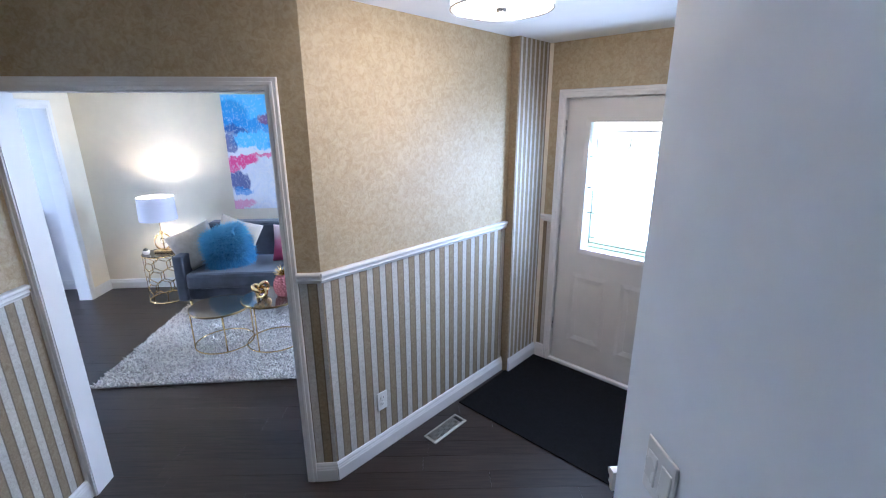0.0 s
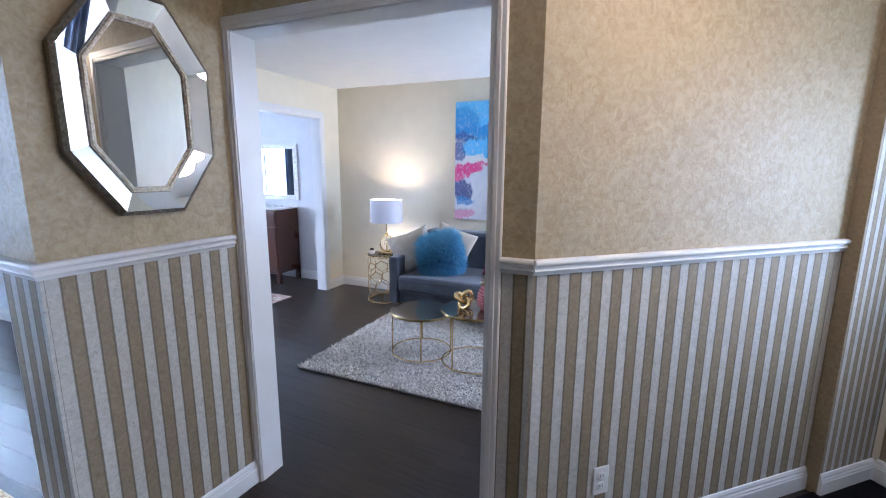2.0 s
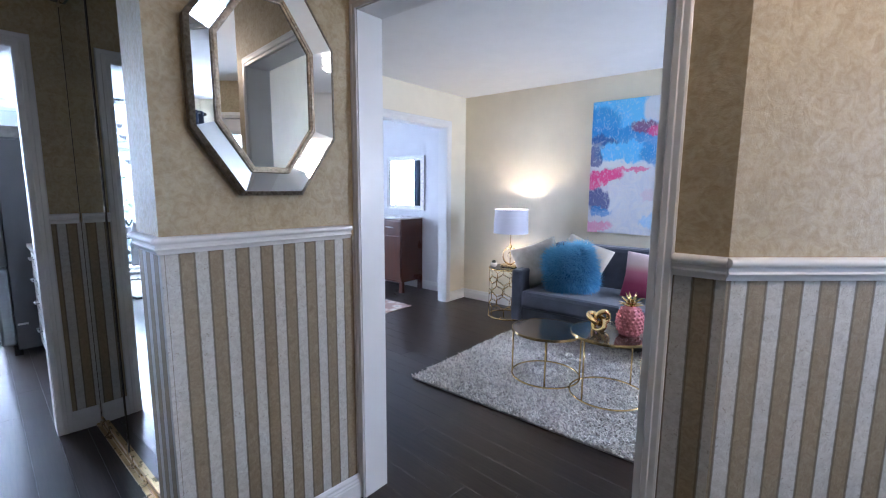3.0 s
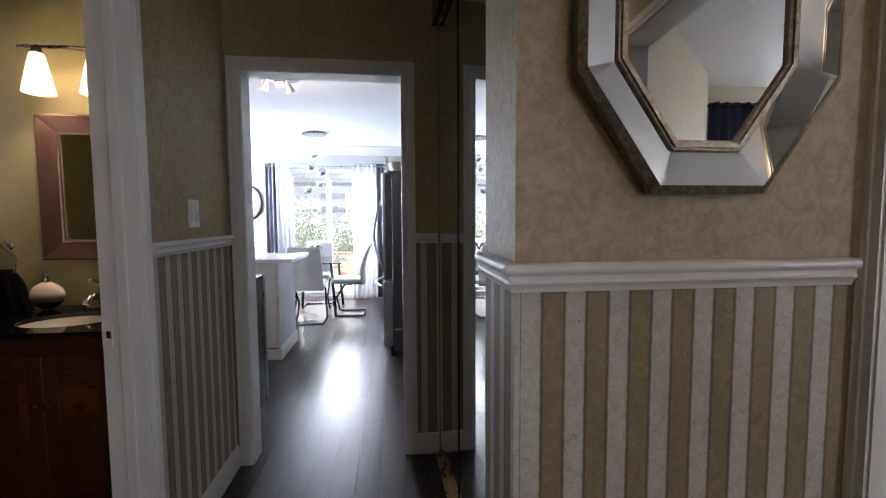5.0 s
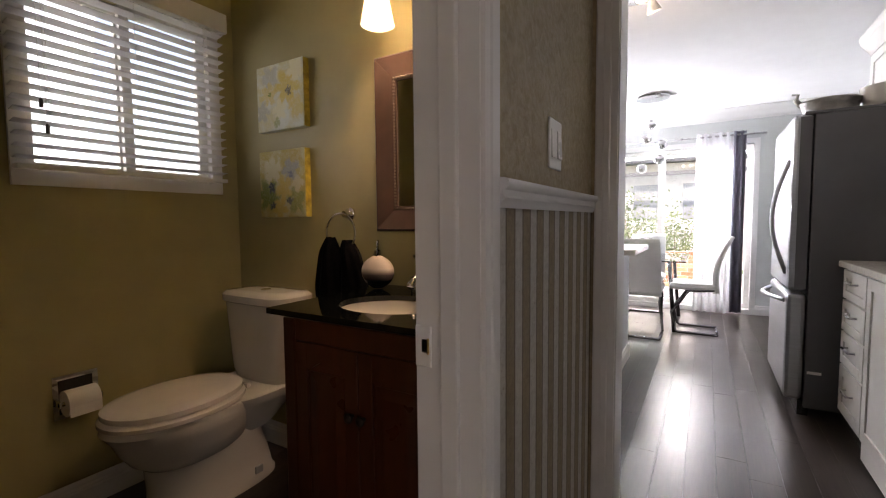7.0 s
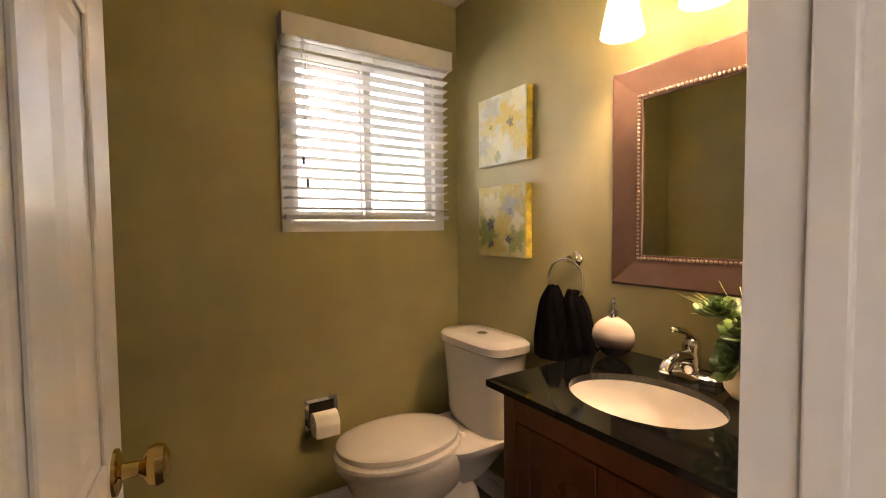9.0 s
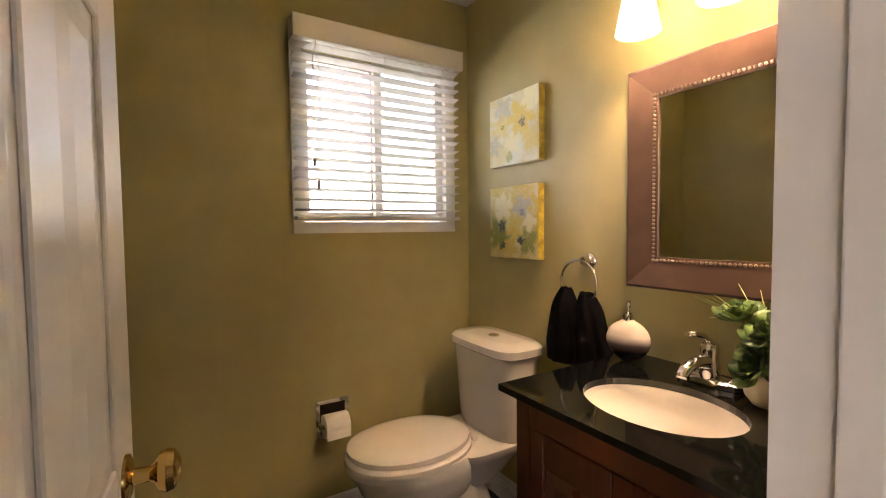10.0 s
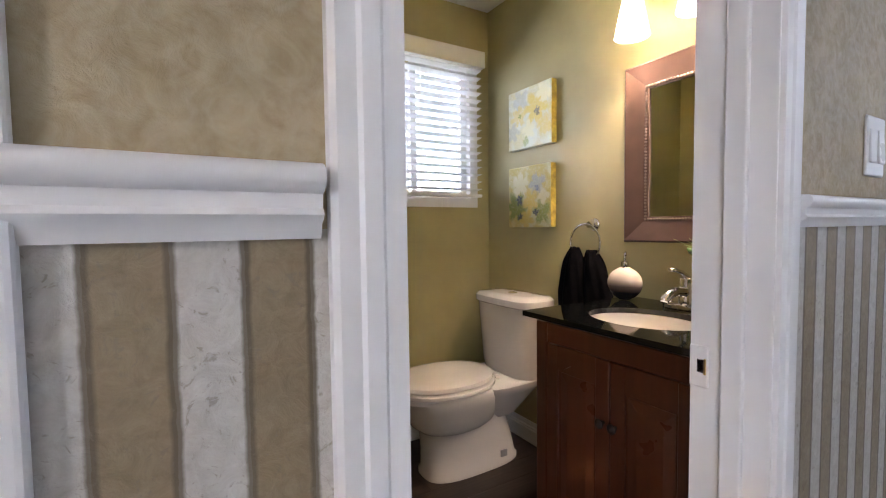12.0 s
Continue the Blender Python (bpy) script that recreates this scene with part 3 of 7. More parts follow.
def panelled(owner, w, z0, z1, thick, stile, rails, cols, material, to_world, raise_by=0.007, name="panel"):
    """A framed leaf with raised fields on its face: rails are (low, high) bands; cols is the number of columns. Local: (u, out, z)."""
    part("core", moved(boxes((0.002, -thick, z0, w - 0.002, -raise_by, z1)), to_world), material, owner)
    bm = bmesh.new()
    mull = stile * 0.8
    cw = (w - 2 * stile - (cols - 1) * mull) / cols
    for k in range(cols + 1):
        u = 0 if k == 0 else stile + k * cw + (k - 1) * mull
        box(bm, u, -raise_by - 0.001, z0, u + (stile if k in (0, cols) else mull), 0, z1, bevel=0.0025, seg=1)
    for lo, hi in rails:
        for k in range(cols):
            u = stile + k * (cw + mull)
            box(bm, u - 0.001, -raise_by - 0.001, lo, u + cw + 0.001, -0.0004, hi, bevel=0.0025, seg=1)
    part("leaf_frame", moved(bm, to_world), material, owner)
    for (a, lo), (hi, b) in zip(rails, rails[1:]):
        for k in range(cols):
            u = stile + k * (cw + mull)
            e, d = 0.012, min(0.045, cw * 0.22)
            outer = [(u + e, lo + e), (u + cw - e, lo + e), (u + cw - e, hi - e), (u + e, hi - e)]
            inner = inset(outer, d)
            bm = bmesh.new()
            A_ = [bm.verts.new((p[0], -raise_by - 0.001, p[1])) for p in outer]
            B_ = [bm.verts.new((p[0], -0.0015, p[1])) for p in inner]
            for i in range(4):
                j = (i + 1) % 4
                bm.faces.new((A_[i], A_[j], B_[j], B_[i]))
            bm.faces.new(B_)
            bmesh.ops.recalc_face_normals(bm, faces=bm.faces)
            part(name, moved(bm, to_world), material, owner)


# ---- foyer ----


def front_door():
    d = thing("door_1", "closed white front door with bright leaded glass", "front door", kind="structure")
    put = FRONT
    w0, w1, face, thick = 0.219, 1.133, -0.012, 0.045
    g0, g1, gz0, gz1 = 0.397, 0.955, 0.993, 1.907
    bm = boxes((w0, face - thick, 0.03, g0 - 0.02, face, 2.062), (g1 + 0.02, face - thick, 0.03, w1, face, 2.062),
               (g0 - 0.02, face - thick, 0.03, g1 + 0.02, face, gz0 - 0.02), (g0 - 0.02, face - thick, gz1 + 0.02, g1 + 0.02, face, 2.062))
    part("slab", moved(bm, put), DOOR_PAINT, d)
    to3 = lambda u, z, h: put @ Vector((u, face + h, z))
    outer = [(g0 - 0.032, gz0 - 0.032), (g1 + 0.032, gz0 - 0.032), (g1 + 0.032, gz1 + 0.032), (g0 - 0.032, gz1 + 0.032)]
    part("glass_frame", band(outer, inset(outer, 0.034), 0.012, 0.006, to3, -0.03), DOOR_PAINT, d)
    pane = part("pane", moved(boxes((g0, face - 0.026, gz0, g1, face - 0.02, gz1)), put), FROST, d, "frosted leaded glass pane")
    pane.visible_shadow = False
    lead = plain("lead_came", (0.12, 0.12, 0.13), 0.5, 0.3)

    def came(points, r=0.0022):
        r = max(r * 1.9, 0.0036)
        pts = [put @ Vector((u, face - 0.016, z)) for u, z in points]
        part("came", rod(pts, r, 6), lead, pane)
    gm = (g0 + g1) / 2
    for u in (g0 + 0.05, g1 - 0.05):
        came([(u, gz0 + 0.05), (u, gz1 - 0.06)], 0.0016)
    for z in (gz0 + 0.03, gz0 + 0.06, gz0 + 0.1):
        came([(g0 + 0.05, z), (g1 - 0.05, z)], 0.0016)
    came([(g0 + 0.05, gz1 - 0.06), (g1 - 0.05, gz1 - 0.06)])
    for z in (gz0 + 0.28, gz0 + 0.46, gz0 + 0.68):
        for a, b in ((g0, g0 + 0.09), (g1 - 0.09, g1)):
            came([(a, z), (b, z)])
    for u in (gm - 0.11, gm + 0.11):
        came([(u, gz0 + 0.1), (u, gz0 + 0.46)], 0.0014)
    came([(gm, gz0 + 0.6), (gm + 0.06, gz0 + 0.68), (gm, gz0 + 0.76), (gm - 0.06, gz0 + 0.68), (gm, gz0 + 0.6)], 0.0016)
    came([(g0 + 0.09, gz0 + 0.68), (gm - 0.06, gz0 + 0.68)], 0.0014)
    came([(gm + 0.06, gz0 + 0.68), (g1 - 0.09, gz0 + 0.68)], 0.0014)
    came([(gm, gz0 + 0.76), (gm, gz1 - 0.06)], 0.0014)
    came([(gm, gz0 + 0.1), (gm, gz0 + 0.6)], 0.0014)
    for a in (w0 + 0.12, w0 + 0.505):
        outer = [(a, 0.22), (a + 0.29, 0.22), (a + 0.29, 0.8), (a, 0.8)]
        part("panel", band(outer, inset(outer, 0.03), 0.0005, 0.006, to3, 0.0), DOOR_PAINT, d)
        part("panel", band(inset(outer, 0.03), inset(outer, 0.065), 0.006, 0.001, to3, 0.0), DOOR_PAINT, d)
    m = put @ pose(w1 - 0.07, face, 1.06, -90)
    part("deadbolt", turned([(0.034, 0), (0.034, 0.006), (0.026, 0.012), (0.024, 0.016)], 28, m), BRONZE, d, "dark bronze deadbolt")
    m = put @ pose(w1 - 0.07, face, 0.92, -90)
    h = part("door_handle", turned([(0.034, 0), (0.034, 0.006), (0.02, 0.014), (0.012, 0.045), (0.012, 0.055)], 28, m), BRONZE, d, "dark bronze lever handle")
    pts = [put @ Vector((w1 - 0.07 - 0.012 * k, face + 0.05 + 0.004 * math.sin(k), 0.92 + 0.009 * math.sin(k * 0.75))) for k in range(11)]
    part("lever", rod(pts, 0.009, 10, taper=0.005), BRONZE, h)
    for z in (0.28, 1.05, 1.82):
        part("hinge", moved(boxes((w0 - 0.012, face - 0.01, z, w0 - 0.002, face + 0.008, z + 0.1), bevel=0.003), put), STEEL, d)
    part("threshold", moved(boxes((0.204, -0.1, 0.0, 1.148, 0.012, 0.026), bevel=0.006), put), WHITE_TRIM, d)
    # Unseen strips added behind the leaf to block daylight leaking round it.
    for a, b, z0, z1 in ((0.208, 0.24, 0.03, 2.071), (1.112, 1.144, 0.03, 2.071), (0.24, 1.112, 2.04, 2.071)):
        part("door_stop", moved(boxes((a, -0.085, z0, b, face - thick - 0.002, z1)), put), WHITE_TRIM, d)
    part("weatherstrip", moved(boxes((w0 + 0.002, face - 0.03, 0.026, w1 - 0.002, face - 0.006, 0.034)), put), BRASS, d)


def frosted():
    m = Mat("frosted_glass", (1, 1, 1), 0.18)
    m.p.inputs["Transmission Weight"].default_value = 1.0
    m.bump(m.noise(60, detail=2), 0.12, 0.003)
    return m.m


FROST = frosted()
front_door()

mat_bm = bmesh.new()
box(mat_bm, 0.975, 0.045, 0.0, 1.905, 1.25, 0.009, bevel=0.003)
doormat = single("doormat", moved(mat_bm, FOY), RUBBER, "plain black rubber-backed mat inside the front door", "doormat")


def floor_vent():
    v = thing("floor_vent", "small pewter floor register with basket-weave slots", "floor vent")
    pewter = plain("pewter", (0.42, 0.4, 0.34), 0.38, 0.7, vary=0.15, scale=40)
    s0, s1, q0, q1 = 0.562, 0.862, 0.108, 0.212
    to3 = lambda s, q, h: FOY @ Vector((s, q, h))
    outer = [(s0, q0), (s1, q0), (s1, q1), (s0, q1)]
    part("rim", band(outer, inset(outer, 0.016), 0.003, 0.007, to3, 0.0), pewter, v)
    part("well", moved(boxes((s0 + 0.014, q0 + 0.014, 0.0, s1 - 0.014, q1 - 0.014, 0.0015)), FOY), GROOVE, v)
    bm = bmesh.new()
    for i in range(8):
        for j in range(3):
            s, q = s0 + 0.022 + i * 0.0297, q0 + 0.02 + j * 0.0245
            if (i + j) % 2:
                for k in range(3):
                    box(bm, s, q + 0.003 + k * 0.0085, 0.002, s + 0.0275, q + 0.0065 + k * 0.0085, 0.006)
            else:
                for k in range(3):
                    box(bm, s + 0.003 + k * 0.0095, q, 0.002, s + 0.0065 + k * 0.0095, q + 0.0225, 0.006)
    part("grille", moved(bm, FOY), pewter, v)


floor_vent()


def wall_plate(name, label, category, put, w=0.072, h=0.118, rockers=1, sockets=False):
    """A cover plate whose face looks along local y; local (u, out, z), centred."""
    p = thing(name, label, category)
    part("plate", moved(boxes((-w / 2, 0, -h / 2, w / 2, 0.006, h / 2), bevel=0.004), put), PLASTIC, p)
    if sockets:
        for z in (-0.021, 0.021):
            part("socket", turned([(0.017, 0.004), (0.017, 0.0085), (0.015, 0.009)], 20, put @ pose(0, 0, z, -90)), PLASTIC, p)
            for u in (-0.006, 0.006):
                part("slot", moved(boxes((u - 0.0012, 0.0085, z - 0.002, u + 0.0012, 0.0096, z + 0.007)), put), RUBBER, p)
        part("screw", turned([(0.003, 0.005), (0.003, 0.007)], 10, put @ pose(0, 0, 0, -90)), STEEL, p)
    for k in range(rockers):
        u = (k - (rockers - 1) / 2) * 0.046
        part("rocker", moved(boxes((u - 0.0165, 0.004, -0.034, u + 0.0165, 0.0095, 0.034), bevel=0.003), put @ pose(0, 0, 0, 3)), PLASTIC, p)
    return p


wall_plate("wall_outlet", "white double wall outlet on the striped paper", "outlet", FOY @ pose(0.33, 0, 0.335), rockers=0, sockets=True)
wall_plate("light_switch", "white double rocker light switch on gold paper", "light switch", frame_of((-2.237, HALL_S), (1, 0), (0, 1)) @ pose(0, 0, 1.325), w=0.098, h=0.118, rockers=2)
PLACE[0] = WING
wall_plate("light_switch", "white rocker light switch on the white wall end", "light switch", frame_of((1.136, 1.565), (0, 1), (-1, 0)) @ pose(0, 0, 1.262), w=0.098, h=0.122, rockers=2)
PLACE[0] = Matrix()


def drum_lamp():
    m = pose(1.03, 2.70, 2.315)
    lamp = thing("ceiling_lamp", "lit white drum shade flush ceiling lamp with chrome finial", "ceiling lamp", m)
    fabric = glow("lit_shade_fabric", (1.0, 0.86, 0.68), 0.3, (0.85, 0.82, 0.76))
    part("shade", turned([(0.19, 0), (0.19, 0.1), (0.186, 0.1), (0.186, 0.004)], 48, cap=False), fabric, lamp)
    part("diffuser", turned([(0.0, 0.004), (0.186, 0.004), (0.186, 0.008), (0.0, 0.008)], 48), glow("lit_diffuser", (1.0, 0.9, 0.78), 0.6, (0.85, 0.84, 0.8)), lamp)
    part("rim", ring(0, 0, 0.002, 0.19, 0.004), CHROME, lamp)
    for k, (tx, ty, z) in enumerate(((9, 4, 0.05), (-8, 6, 0.055), (3, -10, 0.045), (-5, -7, 0.06), (11, -3, 0.05))):
        part("wire", moved(ring(0, 0, 0, 0.1935, 0.0012, "z", 48, 5), pose(0, 0, z, tx, ty)), BRONZE, lamp)
    part("finial", turned([(0.0, -0.018), (0.014, -0.014), (0.02, -0.004), (0.022, 0.003)], 20), CHROME, lamp)
    part("canopy", turned([(0.07, 0.09), (0.07, 0.124)], 32), WHITE_TRIM, lamp)


PLACE[0] = WING
drum_lamp()
PLACE[0] = Matrix()

# ---- hall ----


def octagon_mirror():
    o = thing("octagonal_mirror", "octagonal wall mirror with sloping mirror border and tarnished silver rims", "mirror")
    silver = Mat("antique_silver_leaf", (0.3, 0.26, 0.2), 0.38, 0.85)
    n = silver.noise(90, detail=5)
    silver.colour(silver.ramp(n, (0.35, (0.2, 0.165, 0.12)), (0.7, (0.4, 0.36, 0.29)))).bump(silver.noise(160), 0.5, 0.003)
    cy, cz, hw, hh, cw, ch = 2.562, 1.71, 0.25, 0.367, 0.107, 0.16
    poly = [(cy - cw, cz - hh), (cy + cw, cz - hh), (cy + hw, cz - ch), (cy + hw, cz + ch), (cy + cw, cz + hh), (cy - cw, cz + hh), (cy - hw, cz + ch), (cy - hw, cz - ch)]
    x0 = MIR_X + 0.002
    to3 = lambda y, z, h: Vector((x0 + h, y, z))
    a, b, c, d2 = poly, inset(poly, 0.014), inset(poly, 0.078), inset(poly, 0.096)
    part("outer_rim", band(a, b, 0.028, 0.037, to3), silver.m, o)
    part("inner_rim", band(c, d2, 0.019, 0.016, to3), silver.m, o)
    part("inner_bead", band(inset(poly, 0.083), inset(poly, 0.09), 0.022, 0.022, to3, 0.01), silver.m, o)
    for i in range(8):
        j = (i + 1) % 8
        bm = bmesh.new()
        q = [b[i], b[j], c[j], c[i]]
        vs = [bm.verts.new(to3(p.x, p.y, h)) for p, h in zip(q, (0.035, 0.035, 0.014, 0.014))]
        bm.faces.new(vs)
        r = bmesh.ops.extrude_face_region(bm, geom=list(bm.faces))
        bmesh.ops.translate(bm, vec=(-0.004, 0, 0), verts=[v for v in r["geom"] if isinstance(v, bmesh.types.BMVert)])
        bmesh.ops.recalc_face_normals(bm, faces=bm.faces)
        part("mirror_strip", bm, MIRROR, o)
    bm = bmesh.new()
    e = inset(poly, 0.092)
    lo = [bm.verts.new(to3(p.x, p.y, 0.006)) for p in e]
    hi = [bm.verts.new(to3(p.x, p.y, 0.01)) for p in e]
    bm.faces.new(hi)
    bm.faces.new(lo[::-1])
    for i in range(8):
        bm.faces.new((lo[i], lo[(i + 1) % 8], hi[(i + 1) % 8], hi[i]))
    bmesh.ops.recalc_face_normals(bm, faces=bm.faces)
    part("mirror_plate", bm, MIRROR, o)


octagon_mirror()


def closet_doors():
    frame_mat = plain("antique_brass_frame", (0.42, 0.3, 0.15), 0.3, 0.9)
    a, b = Vector((-2.64, 2.243)), Vector((-1.30, 2.300))
    along = (b - a).normalized()
    out = Vector((along.y, -along.x))
    put = frame_of(a, along, out)
    total = (b - a).length
    track = thing("closet_track", "brass sliding door track at the hall closet", "door track", kind="structure")
    part("floor_track", moved(boxes((0, -0.05, 0.0, total, 0.03, 0.01), bevel=0.002), put), frame_mat, track)
    part("track_rib", moved(boxes((0, 0.008, 0.01, total, 0.012, 0.018)), put), frame_mat, track)
    part("head_track", moved(boxes((0, -0.05, 2.3, total, 0.03, H - 0.002)), put), BRONZE, track)
    for u0, u1, off in ((0.0, 0.535, 0.0), (0.535, total, -0.003)):
        d = thing("mirror_door", "floor-length mirrored sliding closet door in thin brass frame", "closet door", group="closet doors", kind="structure")
        part("mirror_plate", moved(boxes((u0 + 0.003, off - 0.005, 0.03, u1 - 0.003, off, 2.285)), put), MIRROR, d)
        for p, q in ((u0, u0 + 0.003), (u1 - 0.003, u1)):
            part("frame_stile", moved(boxes((p, off - 0.006, 0.02, q, off + 0.0015, 2.298)), put), BRONZE, d)
        for z0, z1 in ((0.02, 0.04), (2.278, 2.298)):
            part("frame_rail", moved(boxes((u0 + 0.008, off - 0.016, z0, u1 - 0.008, off + 0.006, z1), bevel=0.002), put), frame_mat, d)


closet_doors()


def washroom_door():
    d = thing("door_2", "white six-panel washroom door standing open", "door", kind="structure")
    put = frame_of((-1.197, 1.036), (-0.09, -0.996), (-0.996, 0.09))
    panelled(d, 0.63, 0.012, 2.03, 0.035, 0.105, [(0.012, 0.24), (0.80, 0.98), (1.58, 1.69), (1.92, 2.03)], 2, WHITE_TRIM, put)
    m = put @ pose(0.57, 0, 0.945, -90)
    k = part("door_knob", turned([(0.034, 0), (0.033, 0.004), (0.026, 0.007), (0.012, 0.01), (0.011, 0.03), (0.016, 0.036), (0.027, 0.042), (0.031, 0.052), (0.028, 0.062), (0.016, 0.069), (0.0, 0.071)], 32, m), BRASS, d, "polished brass door knob")
    return d


washroom_door()
strike = thing("strike_plate", "painted strike plate with a brass latch hole on the door jamb", "strike plate", kind="structure")
part("plate", boxes((-1.827, 1.041, 0.885, -1.8215, 1.074, 0.96), bevel=0.0025), WHITE_TRIM, strike)
part("latch_hole", boxes((-1.8228, 1.055, 0.912, -1.8215, 1.068, 0.936)), BRONZE, strike)
part("lip", boxes((-1.823, 1.0675, 0.91, -1.8195, 1.071, 0.938)), BRASS, strike)

# ---- door stops in the washroom doorway ----
stop = thing("door_stop", "white painted stop strips round the washroom door jamb", "door trim", kind="structure")
for sx0, sx1 in ((-1.8265, -1.8145), (-1.2075, -1.1955)):
    part("stop_strip", boxes((sx0, HALL_S - 0.068, 0.0, sx1, HALL_S - 0.034, 2.024), bevel=0.003), WHITE_TRIM, stop)
part("stop_strip", boxes((-1.8145, HALL_S - 0.068, 2.024, -1.2075, HALL_S - 0.034, 2.036), bevel=0.003), WHITE_TRIM, stop)

# ---- washroom ----


def washroom_window():
    w = thing("window_1", "small white slider window behind open blinds", "window", kind="structure")
    x0, x1, z0, z1, y = -2.50, -1.79, 1.34, 2.08, BATH_S
    to3 = lambda u, z, h: Vector((u, y + h, z))
    outer = [(x0 - 0.045, z0 - 0.05), (x1 + 0.045, z0 - 0.05), (x1 + 0.045, z1 + 0.05), (x0 - 0.045, z1 + 0.05)]
    part("window_frame", band(outer, inset(outer, 0.05), 0.018, 0.014, to3, -0.11), WHITE_TRIM, w)
    mid = (x0 + x1) / 2
    for a, b, h in ((x0, mid + 0.02, -0.05), (mid - 0.02, x1, -0.08)):
        o2 = [(a + 0.003, z0 + 0.003), (b - 0.003, z0 + 0.003), (b - 0.003, z1 - 0.003), (a + 0.003, z1 - 0.003)]
        part("sash", band(o2, inset(o2, 0.04), h + 0.028, h + 0.024, to3, h), PLASTIC, w)
        pane = part("pane", boxes((a + 0.03, y + h + 0.01, z0 + 0.03, b - 0.03, y + h + 0.014, z1 - 0.03)), CLEAR, w)
        pane.visible_shadow = False


def washroom_blind():
    b = thing("window_blind", "white two-inch slatted blind with valance, slats open", "blind")
    y = BATH_S + 0.055
    x0, x1 = -2.535, -1.745
    slat_mat = plain("white_slat", (0.66, 0.65, 0.66), 0.4, vary=0.02)
    part("valance", boxes((x0 - 0.01, y + 0.03, 2.07, x1 + 0.005, y + 0.048, 2.16), (x0 - 0.01, BATH_S + 0.02, 2.07, x0 + 0.008, y + 0.03, 2.16), (x1 - 0.013, BATH_S + 0.02, 2.07, x1 + 0.005, y + 0.03, 2.16), bevel=0.003), WHITE_TRIM, b)
    part("head_rail", boxes((x0, y - 0.028, 2.08, x1, y + 0.028, 2.13)), PLASTIC, b)
    bm = boxes((x0, -0.025, -0.0015, x1, 0.025, 0.0015), bevel=0.001)
    me = bpy.data.meshes.new("slat")
    bm.to_mesh(me)
    bm.free()
    me.materials.append(slat_mat)
    for k in range(17):
        o = new("slat", me)
        o.matrix_basis = pose(0, y, 2.058 - 0.0418 * k, 9)
        o.parent = b
    part("bottom_rail", boxes((x0, y - 0.026, 1.345, x1, y + 0.026, 1.362), bevel=0.003), WHITE_TRIM, b)
    for x in (x0 + 0.1, (x0 + x1) / 2, x1 - 0.1):
        for dy in (-0.026, 0.027):
            part("ladder_cord", rod([(x, y + dy, 1.35), (x, y + dy, 2.09)], 0.0009, 5), PLASTIC, b)
    for x, z in ((x1 - 0.075, 1.58), (x1 - 0.09, 1.49)):
        part("cord", rod([(x, y + 0.03, z), (x, y + 0.03, 2.09)], 0.0012, 5), PLASTIC, b)
        part("tassel", turned([(0.004, -0.016), (0.0065, -0.013), (0.0065, 0.012), (0.003, 0.018)], 12, pose(x, y + 0.03, z)), plain("grey_tassel", (0.25, 0.24, 0.22), 0.5), b)


washroom_window()
washroom_blind()


def patch(m, u, v, cu, cv, ru, rv, edge=0.25, petals=0, turn=0.0):
    """A mask, 1 inside a soft ellipse, or inside a flower outline of so many petals."""
    du, dv = m.math("DIVIDE", m.math("SUBTRACT", u, cu), ru), m.math("DIVIDE", m.math("SUBTRACT", v, cv), rv)
    r = m.math("SQRT", m.math("ADD", m.math("MULTIPLY", du, du), m.math("MULTIPLY", dv, dv)))
    if petals:
        a = m.math("ADD", m.math("MULTIPLY", m.math("ARCTAN2", dv, du), petals / 2), turn)
        r = m.math("DIVIDE", r, m.math("ADD", m.math("MULTIPLY", m.math("ABSOLUTE", m.math("SINE", a)), 0.5), 0.5))
    return m.ramp(r, (1 - edge, 1.0), (1.0, 0.0))


def brushed(m, axes):
    """Face coordinates shaken as a loose brush shakes them."""
    g = m.place(coord="Generated")
    sep = m.t.nodes.new("ShaderNodeSeparateXYZ")
    m.link(g, sep.inputs[0])
    out = []
    for axis, seed in zip(axes, (0.0, 7.3)):
        off = m.node("ShaderNodeVectorMath")
        m.link(g, off.inputs[0])
        off.inputs[1].default_value = (seed, seed, seed)
        wob = m.math("MULTIPLY", m.math("SUBTRACT", m.noise(6.5, off.outputs[0], 5, 0.65), 0.5), 0.2)
        out.append(m.math("ADD", sep.outputs[axis], wob))
    return out[0], out[1], g


